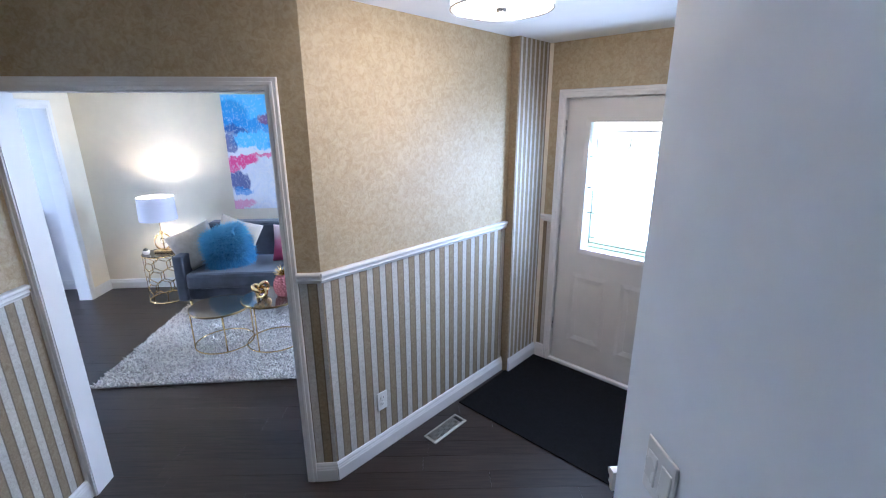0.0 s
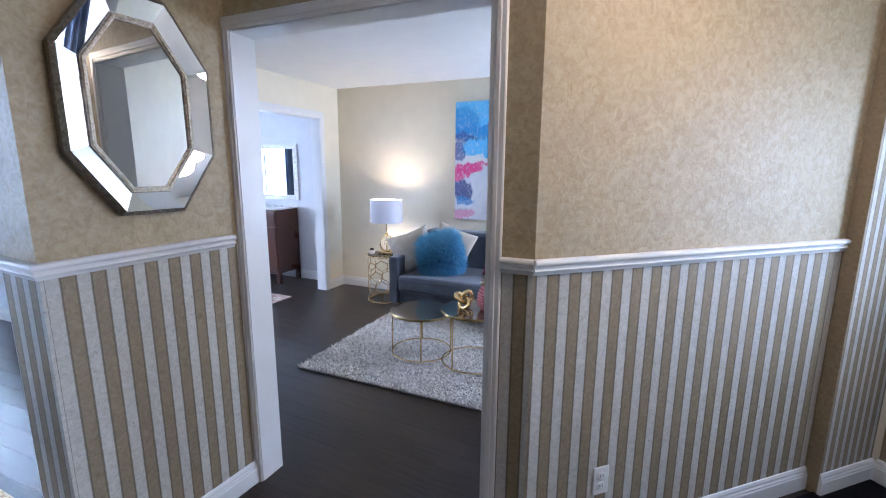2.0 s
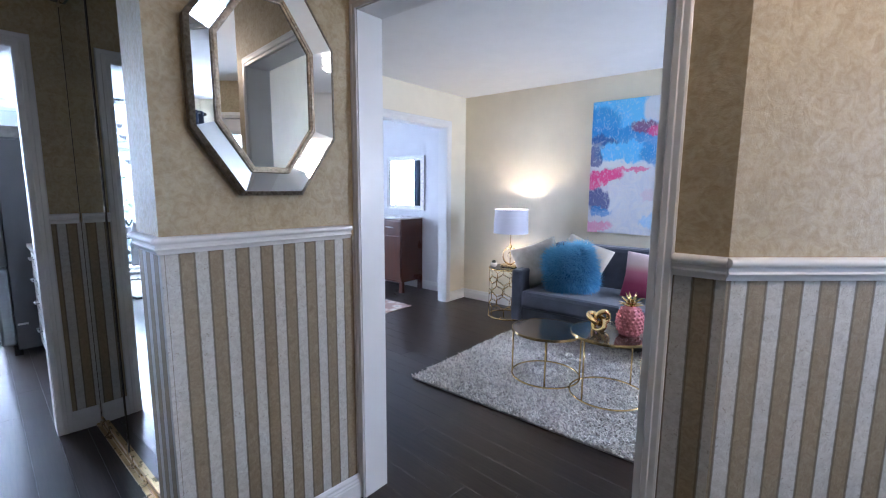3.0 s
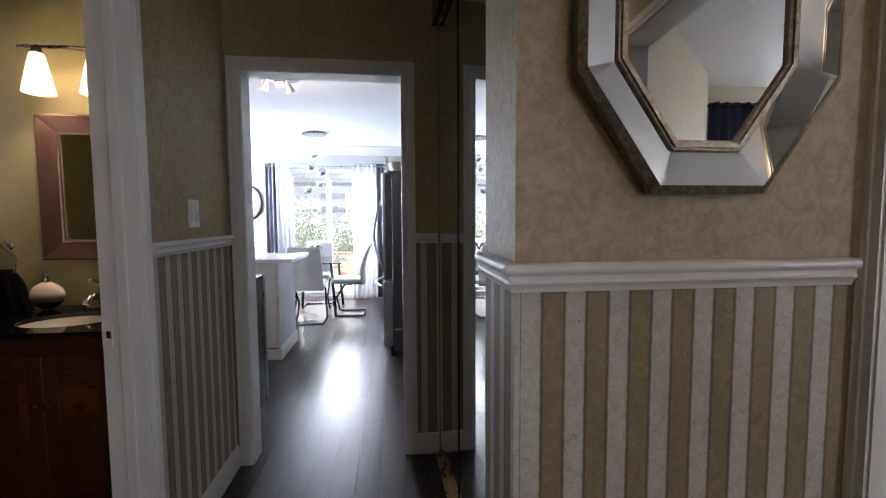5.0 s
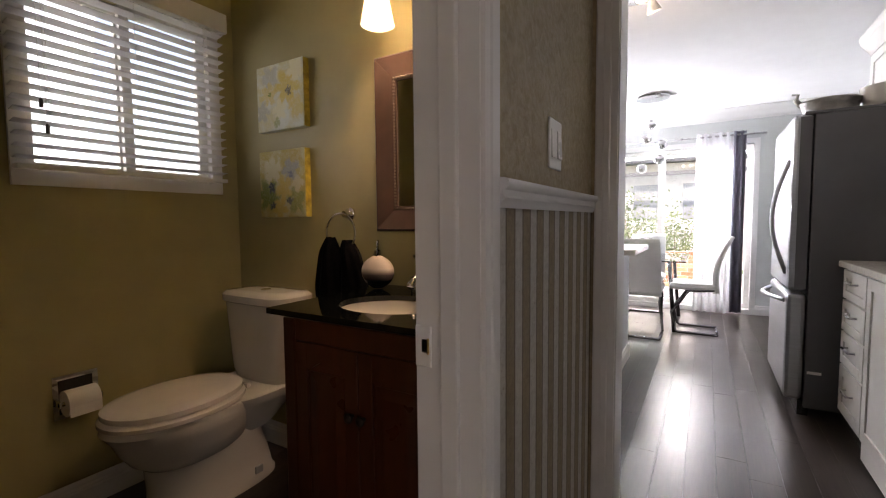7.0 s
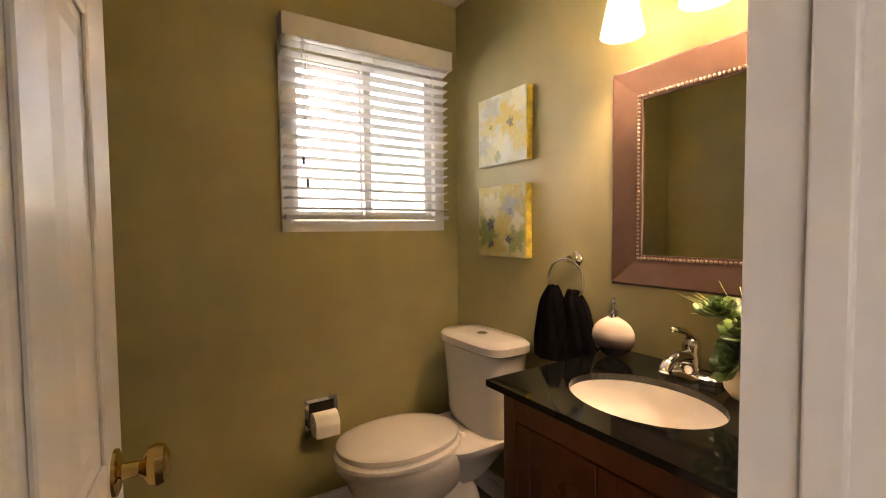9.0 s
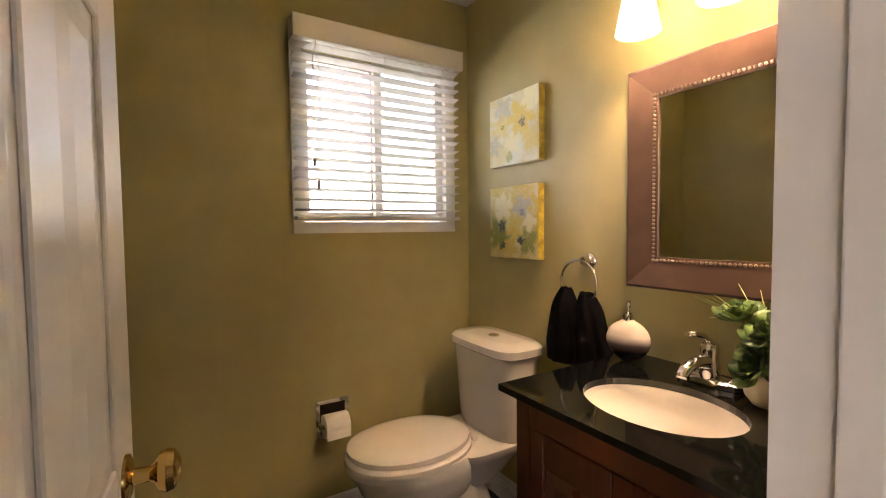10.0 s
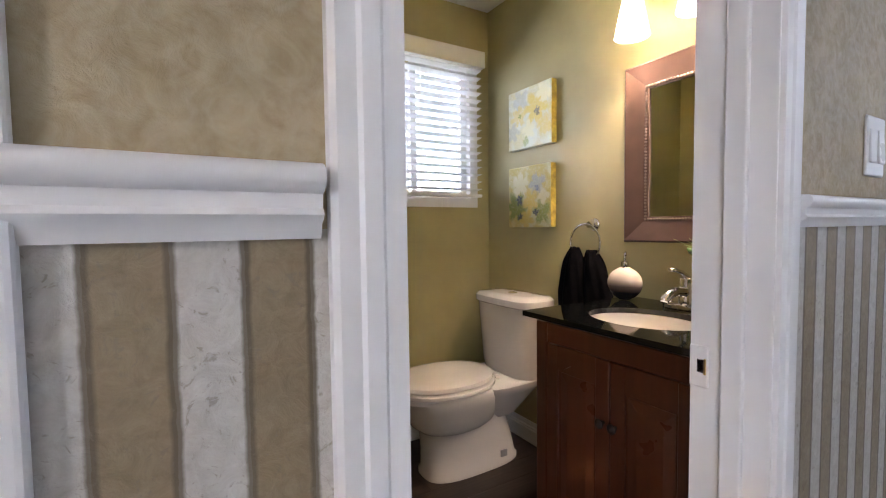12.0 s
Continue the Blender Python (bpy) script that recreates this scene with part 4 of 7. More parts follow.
def flower_canvas(name, label, y0, y1, z0, z1, ground, marks):
    """A small stretched canvas with loose flowers: marks are (u, v, radius, petals, colour, strength)."""
    c = thing(name, label, "painting", group="flower canvases")
    m = Mat(name + "_paint", (0.6, 0.6, 0.4), 0.7)
    u, v, g = brushed(m, (1, 2))
    wash = m.noise(3.2, g, 4, 0.6, 0.8)
    col = m.mix(m.ramp(wash, (0.38, 0.0), (0.62, 1.0)), ground[0], ground[1])
    for k, (cu, cv, r, petals, colour, strength) in enumerate(marks):
        col = m.mix(m.math("MULTIPLY", patch(m, u, v, cu, cv, r, r, 0.3, petals, k * 0.9), strength), col, colour)
    streak = m.noise(26, g, 3, 0.6, 2.0)
    col = m.mix(m.math("MULTIPLY", m.ramp(streak, (0.5, 0.0), (0.7, 1.0)), 0.35), col, (0.74, 0.74, 0.66))
    m.colour(col).bump(m.noise(180, detail=2), 0.25, 0.001)
    part("canvas", boxes((KIT_E + 0.001, y0, z0, KIT_E + 0.036, y1, z1), bevel=0.003), m.m, c)
    part("wrapped_edge", boxes((KIT_E + 0.003, y1 + 0.0005, z0 + 0.002, KIT_E + 0.034, y1 + 0.0025, z1 - 0.002)), plain(name + "_edge", (0.5, 0.36, 0.05), 0.6, vary=0.35, scale=30), c)


PETAL, CREAM_PETAL, GREY_PETAL, LEAF_GREEN, INK = (0.62, 0.47, 0.1), (0.68, 0.64, 0.42), (0.36, 0.38, 0.37), (0.2, 0.26, 0.05), (0.07, 0.08, 0.1)
flower_canvas("flower_painting", "small square canvas of pale yellow flowers on grey", -0.425, -0.1, 1.585, 1.895, ((0.6, 0.63, 0.56), (0.56, 0.52, 0.3)), (
    (0.3, 0.8, 0.24, 5, GREY_PETAL, 0.6), (0.25, 0.55, 0.22, 6, PETAL, 0.65), (0.66, 0.62, 0.34, 6, PETAL, 0.9), (0.85, 0.85, 0.22, 5, CREAM_PETAL, 0.9),
    (0.5, 0.3, 0.2, 5, CREAM_PETAL, 0.8), (0.12, 0.3, 0.2, 5, GREY_PETAL, 0.6), (0.85, 0.3, 0.2, 4, PETAL, 0.6), (0.7, 0.56, 0.075, 5, INK, 0.75), (0.28, 0.56, 0.05, 4, LEAF_GREEN, 0.8), (0.45, 0.12, 0.09, 3, LEAF_GREEN, 0.6)))
flower_canvas("flower_painting", "small square canvas of yellow flowers with green leaves", -0.425, -0.105, 1.17, 1.49, ((0.58, 0.56, 0.32), (0.52, 0.42, 0.12)), (
    (0.7, 0.68, 0.24, 5, GREY_PETAL, 0.8), (0.3, 0.72, 0.26, 5, CREAM_PETAL, 0.8), (0.2, 0.34, 0.3, 6, LEAF_GREEN, 0.9), (0.55, 0.42, 0.24, 5, PETAL, 0.85),
    (0.8, 0.25, 0.24, 5, LEAF_GREEN, 0.75), (0.85, 0.5, 0.16, 4, CREAM_PETAL, 0.8), (0.45, 0.14, 0.2, 5, PETAL, 0.8), (0.27, 0.45, 0.1, 5, INK, 0.9), (0.3, 0.18, 0.08, 5, INK, 0.85), (0.68, 0.25, 0.09, 4, INK, 0.9), (0.7, 0.62, 0.07, 4, (0.2, 0.22, 0.3), 0.9)))


def framed_mirror():
    f = thing("framed_mirror", "rectangular mirror in wide bronze-brown frame with beaded edge", "mirror")
    wood = plain("bronze_brown_frame", (0.085, 0.05, 0.038), 0.36, 0.25, vary=0.12, scale=12, spec=0.4)
    y0, y1, z0, z1 = 0.31, 0.945, 1.107, 1.805
    to3 = lambda y, z, h: Vector((KIT_E + 0.001 + h, y, z))
    o = [(y0, z0), (y1, z0), (y1, z1), (y0, z1)]
    part("outer_edge", band(o, inset(o, 0.008), 0.03, 0.038, to3), plain("dark_edge", (0.06, 0.035, 0.03), 0.35), f)
    part("frame", band(inset(o, 0.008), inset(o, 0.085), 0.038, 0.02, to3), wood, f)
    part("inner_lip", band(inset(o, 0.085), inset(o, 0.1), 0.018, 0.016, to3), wood, f)
    bead_bm = bmesh.new()
    bmesh.ops.create_icosphere(bead_bm, subdivisions=1, radius=0.0052)
    for p in bead_bm.faces:
        p.smooth = True
    me = bpy.data.meshes.new("bead")
    bead_bm.to_mesh(me)
    bead_bm.free()
    me.materials.append(plain("silver_bead", (0.3, 0.24, 0.2), 0.3, 0.8))
    q = inset(o, 0.09)
    for i in range(4):
        a, b = q[i], q[(i + 1) % 4]
        n = int((b - a).length / 0.0125)
        for k in range(n):
            p = a.lerp(b, k / n)
            bead = new("bead", me)
            bead.location = to3(p.x, p.y, 0.021)
            bead.parent = f
    m0 = inset(o, 0.096)
    part("mirror_plate", boxes((KIT_E + 0.006, m0[0].x, m0[0].y, KIT_E + 0.012, m0[2].x, m0[2].y)), MIRROR, f)


framed_mirror()


def opal_glass():
    """Frosted white glass that lets the bulb's light through softly."""
    m = Mat("opal_shade", (0.85, 0.82, 0.78), 0.4)
    m.p.inputs["Emission Color"].default_value = (1.0, 0.86, 0.68, 1)
    m.p.inputs["Emission Strength"].default_value = 0.12
    t = m.node("ShaderNodeBsdfTranslucent", Color=(0.9, 0.87, 0.82, 1))
    mix = m.t.nodes.new("ShaderNodeMixShader")
    mix.inputs[0].default_value = 0.62
    m.link(m.p.outputs[0], mix.inputs[1])
    m.link(t.outputs[0], mix.inputs[2])
    m.link(mix.outputs[0], m.t.nodes["Material Output"].inputs[0])
    return m.m


def vanity_light():
    f = thing("vanity_light", "brown bar wall light with three lit frosted glass shades", "wall lamp")
    bar = plain("brushed_bronze", (0.2, 0.16, 0.13), 0.28, 0.9)
    shade = opal_glass()
    part("back_plate", boxes((KIT_E, 0.58, 2.03, KIT_E + 0.02, 0.74, 2.14), bevel=0.006), bar, f)
    part("bar", rod([(-2.52, 0.33, 2.085), (-2.52, 0.99, 2.085)], 0.008, 12), bar, f)
    part("stem", rod([(KIT_E + 0.01, 0.66, 2.085), (-2.52, 0.66, 2.085)], 0.009, 12), bar, f)
    for y in (0.42, 0.66, 0.90):
        part("socket", turned([(0.012, 2.04), (0.02, 2.045), (0.02, 2.07), (0.008, 2.085)], 20, pose(-2.5, y, 0)), bar, f)
        part("shade", turned([(0.063, 1.872), (0.028, 2.045), (0.024, 2.048), (0.0585, 1.873)], 36, pose(-2.5, y, 0), cap=False), shade, f)


vanity_light()


def dark_cherry():
    m = Mat("dark_cherry_wood", (0.05, 0.014, 0.008), 0.28)
    where = m.place(14, 14, 1.2)
    g = m.noise(3.0, where, 5, 0.6, 0.5)
    m.colour(m.ramp(g, (0.2, (0.046, 0.0115, 0.0045)), (0.8, (0.078, 0.02, 0.0068))))
    m.rough(m.ramp(m.noise(4), (0.3, 0.27), (0.7, 0.3))).bump(g, 0.012, 0.001)
    return m.m


CHERRY = dark_cherry()


def granite():
    m = Mat("black_granite", (0.006, 0.006, 0.007), 0.06)
    v = m.noise(160, detail=2)
    m.colour(m.ramp(v, (0.55, (0.0035, 0.004, 0.0037)), (0.8, (0.014, 0.015, 0.014))))
    return m.m


def oval_top(bm, x0, y0, x1, y1, z0, z1, cx, cy, rx, ry, steps=48):
    """A slab with an oval hole."""
    rows = {}
    for z in (z0, z1):
        inn, out = [], []
        for i in range(steps):
            a = 2 * math.pi * i / steps
            c, s = math.cos(a), math.sin(a)
            inn.append(bm.verts.new((cx + rx * c, cy + ry * s, z)))
            k = min((x1 - cx) / c if c > 1e-6 else 1e9, (x0 - cx) / c if c < -1e-6 else 1e9, (y1 - cy) / s if s > 1e-6 else 1e9, (y0 - cy) / s if s < -1e-6 else 1e9)
            out.append(bm.verts.new((cx + k * c, cy + k * s, z)))
        rows[z] = (inn, out)
    for i in range(steps):
        j = (i + 1) % steps
        (a, b), (c, d) = rows[z0], rows[z1]
        bm.faces.new((c[i], d[i], d[j], c[j]))
        bm.faces.new((a[j], b[j], b[i], a[i]))
        bm.faces.new((b[i], b[j], d[j], d[i]))
        bm.faces.new((a[j], a[i], c[i], c[j]))
    return bm


def vanity():
    v = thing("vanity_cabinet", "dark cherry washroom vanity with two arched panel doors", "vanity cabinet", pose(0, 0, 0))
    x0, x1, y0, y1 = -2.625, -2.105, 0.335, 0.955
    part("body", boxes((x0, y0, 0.07, x1 - 0.022, y1, 0.66), bevel=0.002), CHERRY, v)
    for y in (y0, y1 - 0.018):
        part("side_panel", boxes((x0, y, 0.66, x1 - 0.022, y + 0.018, 0.845)), CHERRY, v)
    part("plinth", boxes((x0, y0 + 0.03, 0.0, x1 - 0.06, y1 - 0.03, 0.07)), CHERRY, v)
    for y in (y0, y1 - 0.05):
        part("corner_post", boxes((x1 - 0.022, y, 0.0, x1 + 0.002, y + 0.05, 0.845), bevel=0.004), CHERRY, v)
    part("apron", boxes((x1 - 0.022, y0 + 0.05, 0.777, x1 - 0.002, y1 - 0.05, 0.845), bevel=0.003), CHERRY, v)
    part("bottom_rail", boxes((x1 - 0.022, y0 + 0.05, 0.07, x1 - 0.002, y1 - 0.05, 0.12), bevel=0.003), CHERRY, v)
    w = (y1 - y0 - 0.106) / 2
    for k in range(2):
        ya = y0 + 0.052 + k * (w + 0.002)
        door = part("door", boxes((x1 - 0.02, ya, 0.122, x1 - 0.008, ya + w - 0.002, 0.774)), CHERRY, v)
        bm = bmesh.new()
        n = 14
        s = 0.05

        def arch(u):
            return 0.774 - 0.055 - 0.03 * (math.cos(2 * math.pi * u) * 0.5 + 0.5) + 0.006
        for a, b in ((ya, ya + s), (ya + w - 0.002 - s, ya + w - 0.002)):
            box(bm, x1 - 0.009, a, 0.122, x1, b, 0.774, bevel=0.002, seg=1)
        box(bm, x1 - 0.009, ya + s, 0.122, x1, ya + w - 0.002 - s, 0.182, bevel=0.002, seg=1)
        inner_w = w - 0.002 - 2 * s
        for i in range(n):
            ua, ub = i / n, (i + 1) / n
            vs = []
            for x in (x1 - 0.009, x1):
                vs.append([bm.verts.new((x, ya + s + ua * inner_w, arch(ua))), bm.verts.new((x, ya + s + ub * inner_w, arch(ub))), bm.verts.new((x, ya + s + ub * inner_w, 0.774)), bm.verts.new((x, ya + s + ua * inner_w, 0.774))])
            bm.faces.new(vs[1])
            bm.faces.new(vs[0][::-1])
            bm.faces.new((vs[0][0], vs[0][1], vs[1][1], vs[1][0]))
        bmesh.ops.recalc_face_normals(bm, faces=bm.faces)
        part("door_frame", bm, CHERRY, door)
        o = [(ya + s + 0.008, 0.19), (ya + w - s - 0.01, 0.19), (ya + w - s - 0.01, 0.687), (ya + s + 0.008, 0.687)]
        part("raised_panel", band(o, inset(o, 0.03), -0.006, -0.001, lambda y, z, h: Vector((x1 + h, y, z)), -0.01), CHERRY, door)
        i2 = inset(o, 0.03)
        part("panel_field", boxes((x1 - 0.01, i2[0].x, i2[0].y, x1 - 0.001, i2[2].x, i2[2].y)), CHERRY, door)
        yk = ya + (w - 0.022 if k == 0 else 0.02)
        part("knob", turned([(0.006, 0), (0.006, 0.012), (0.014, 0.016), (0.015, 0.022), (0.009, 0.027), (0, 0.028)], 20, pose(x1, yk, 0.585, 0, 90)), BRONZE, door, "dark bronze knob")
    stone = granite()
    bm = oval_top(bmesh.new(), -2.638, 0.312, -2.06, 0.985, 0.862, 0.88, -2.30, 0.625, 0.152, 0.188)
    top = tagged(part("granite_worktop", bm, stone, None), "polished black granite worktop with oval cutout", "countertop")
    prof = [(1.0, 0.8595), (1.0, 0.85), (0.96, 0.81), (0.8, 0.76), (0.45, 0.728), (0.1, 0.72)]
    sink = thing("sink", "white oval undermount porcelain sink", "sink")
    part("basin", loft([(-2.30, 0.625, z, 0.157 * k, 0.193 * k) for k, z in prof], 48, cap=False), PORCELAIN, sink)
    part("drain", turned([(0.0, 0.7215), (0.022, 0.7215), (0.022, 0.7235), (0.0, 0.722)], 20, pose(-2.30, 0.625, 0)), CHROME, sink)
    tap = thing("faucet", "polished chrome single-lever washroom faucet", "faucet", pose(-2.535, 0.62, 0.881))
    part("base_plate", loft([(0, 0, 0.0, 0.03, 0.085), (0, 0, 0.012, 0.03, 0.085), (0, 0, 0.02, 0.022, 0.07)], 32, 2.6), CHROME, tap)
    part("body", turned([(0.026, 0.012), (0.026, 0.05), (0.022, 0.075), (0.024, 0.09), (0.022, 0.108), (0.008, 0.116)], 28), CHROME, tap)
    part("spout", rod([(0.0, 0, 0.05), (0.03, 0, 0.066), (0.07, 0, 0.068), (0.11, 0, 0.058), (0.128, 0, 0.045), (0.132, 0, 0.036)], 0.019, 16, taper=0.0135), CHROME, tap)
    part("lever", rod([(0.0, 0, 0.112), (0.025, -0.004, 0.13), (0.055, -0.008, 0.139), (0.085, -0.012, 0.142)], 0.009, 12, taper=0.0065), CHROME, tap)
    for y in (-0.062, 0.062):
        part("cap", turned([(0.014, 0.012), (0.014, 0.02), (0.008, 0.026)], 16, pose(0, y, 0)), CHROME, tap)


vanity()


def soap_dispenser():
    s = thing("soap_dispenser", "round ceramic soap pump glazed cream fading to black", "soap dispenser", pose(-2.53, 0.375, 0.881, 0, 0, 20))
    m = Mat("two_tone_glaze", (0.5, 0.4, 0.33), 0.12)
    sep = m.t.nodes.new("ShaderNodeSeparateXYZ")
    m.link(m.place(coord="Generated"), sep.inputs[0])
    wob = m.math("ADD", sep.outputs[2], m.math("MULTIPLY", m.math("SUBTRACT", m.noise(9), 0.5), 0.12))
    m.colour(m.ramp(wob, (0.22, (0.006, 0.006, 0.007)), (0.42, (0.12, 0.09, 0.08)), (0.62, (0.62, 0.52, 0.43))))
    rings = []
    for k in range(17):
        a = math.pi * (k / 16) - math.pi / 2
        rings.append((0, 0, 0.066 + 0.064 * math.sin(a), max(0.012, 0.036 * math.cos(a) ** 0.8 if k not in (0, 16) else 0.012), max(0.02, 0.067 * math.cos(a))))
    part("bottle", loft(rings, 40), m.m, s)
    part("collar", turned([(0.013, 0.128), (0.014, 0.132), (0.014, 0.15), (0.009, 0.153)], 20), CHROME, s)
    part("pump", rod([(0, 0, 0.15), (0, 0, 0.186)], 0.004, 10), CHROME, s)
    part("spout", rod([(-0.006, 0, 0.186), (0.02, 0.008, 0.188), (0.036, 0.014, 0.178)], 0.0055, 10, taper=0.003), CHROME, s)


soap_dispenser()


def towel_ring():
    t = thing("towel_ring", "chrome towel ring on the olive wall", "towel ring")
    part("rosette", turned([(0.028, 0), (0.028, 0.008), (0.018, 0.016), (0.012, 0.03), (0.014, 0.045)], 28, pose(KIT_E, 0.137, 1.18, 0, 90)), CHROME, t)
    part("hoop", ring(KIT_E + 0.045, 0.118, 1.098, 0.084, 0.005, "x"), CHROME, t)
    cloth = plain("black_terry", (0.0035, 0.003, 0.0035), 0.95, vary=0.3, scale=50, grain=0.8, grain_scale=420, spec=0.08)
    towel = thing("hand_towel", "black terry hand towel hung through the ring", "towel")
    bm = bmesh.new()
    for y_top, y_low, half_top, half_low, z_top, depth, lag in ((0.072, 0.052, 0.034, 0.085, 1.075, 0.016, 0.0), (0.152, 0.182, 0.038, 0.092, 1.062, 0.0, 1.3)):
        rows = []
        for i in range(23):
            f = i / 22
            z = z_top - 0.285 * f
            spread = min(1.0, f * 1.35) ** 0.75
            half = half_top + (half_low - half_top) * spread
            cy = y_top + (y_low - y_top) * spread
            swell = math.sin(math.pi * min(1.0, 0.12 + f * 3.2) / 2)
            row = []
            for j in range(48):
                u = j / 48 * 2 * math.pi
                c = math.cos(u)
                fold = 0.0055 * math.sin(5 * c + 2.2 * f + lag) + 0.003 * math.sin(12 * c + lag - 3 * f)
                xx = KIT_E + 0.042 + depth + (0.012 + 0.016 * swell) * math.sin(u) + fold * swell
                row.append(bm.verts.new((max(KIT_E + 0.006, xx), cy + half * c * (0.6 + 0.4 * swell), z + 0.006 * math.sin(7 * c + lag) * (1 - f))))
            rows.append(row)
        for p, q in zip(rows, rows[1:]):
            for j in range(48):
                k = (j + 1) % 48
                bm.faces.new((p[j], p[k], q[k], q[j]))
        bm.faces.new(rows[0])
        bm.faces.new(rows[-1])
    bmesh.ops.recalc_face_normals(bm, faces=bm.faces)
    part("cloth", smooth(bm, 60), cloth, towel)


towel_ring()


def succulent():
    p = thing("potted_succulent", "artificial green succulent in a small pale pot", "potted plant", pose(-2.5, 0.775, 0.881))
    rnd = random.Random(3)
    part("pot", turned([(0.035, 0), (0.05, 0.02), (0.056, 0.05), (0.05, 0.08), (0.045, 0.08), (0.042, 0.07)], 28), plain("pale_pot", (0.6, 0.52, 0.4), 0.4), p)
    leaf_mat = Mat("succulent_leaf", (0.05, 0.09, 0.025), 0.35)
    leaf_mat.colour(leaf_mat.mix(leaf_mat.random(), (0.03, 0.075, 0.018), (0.13, 0.22, 0.06)))
    bm = bmesh.new()
    n = 6
    rows = []
    for i in range(n):
        f = i / (n - 1)
        w = 0.033 * math.sin(math.pi * (0.08 + 0.84 * f ** 1.5)) + 0.001
        z = 0.016 * f * f
        rows.append([bm.verts.new((0.055 * f, -w, z)), bm.verts.new((0.055 * f, 0, z - 0.004)), bm.verts.new((0.055 * f, w, z)), bm.verts.new((0.055 * f, 0, z + 0.003))])
    for a, b in zip(rows, rows[1:]):
        for k in range(4):
            bm.faces.new((a[k], a[(k + 1) % 4], b[(k + 1) % 4], b[k])).smooth = True
    me = bpy.data.meshes.new("leaf")
    bm.to_mesh(me)
    bm.free()
    me.materials.append(leaf_mat.m)
    for cx, cy, cz, size, tilt in ((0.06, 0.0, 0.1, 1.15, 70), (0.0, -0.065, 0.19, 1.15, 12), (0.045, 0.02, 0.175, 1.15, 45), (0.0, 0.06, 0.16, 1.0, 10), (0.05, 0.05, 0.12, 1.0, 75)):
        turn = pose(cx, cy, cz, 0, tilt, rnd.uniform(-60, 20))
        for ring_k, (count, lift) in enumerate(((6, 12), (5, 36), (4, 62))):
            for k in range(count):
                o = new("leaf", me)
                o.matrix_basis = turn @ pose(0, 0, 0, 0, -lift, 360 / count * k + 25 * ring_k) @ Matrix.Diagonal((size * (1 - 0.18 * ring_k),) * 3 + (1,))
                o.parent = p
    for k in range(7):
        a = rnd.uniform(3.6, 5.4)
        r = rnd.uniform(0.1, 0.16)
        part("blade", rod([(0, 0, 0.1), (r * 0.5 * math.cos(a), r * 0.5 * math.sin(a), 0.2), (r * math.cos(a) * 1.2, r * math.sin(a) * 1.2, 0.2 + rnd.uniform(-0.02, 0.07))], 0.0024, 5, taper=0.0008), plain("pale_blade", (0.28, 0.34, 0.1), 0.5), p)
    part("stem", rod([(0, 0, 0.05), (0.01, -0.02, 0.12)], 0.012, 8), leaf_mat.m, p)


succulent()


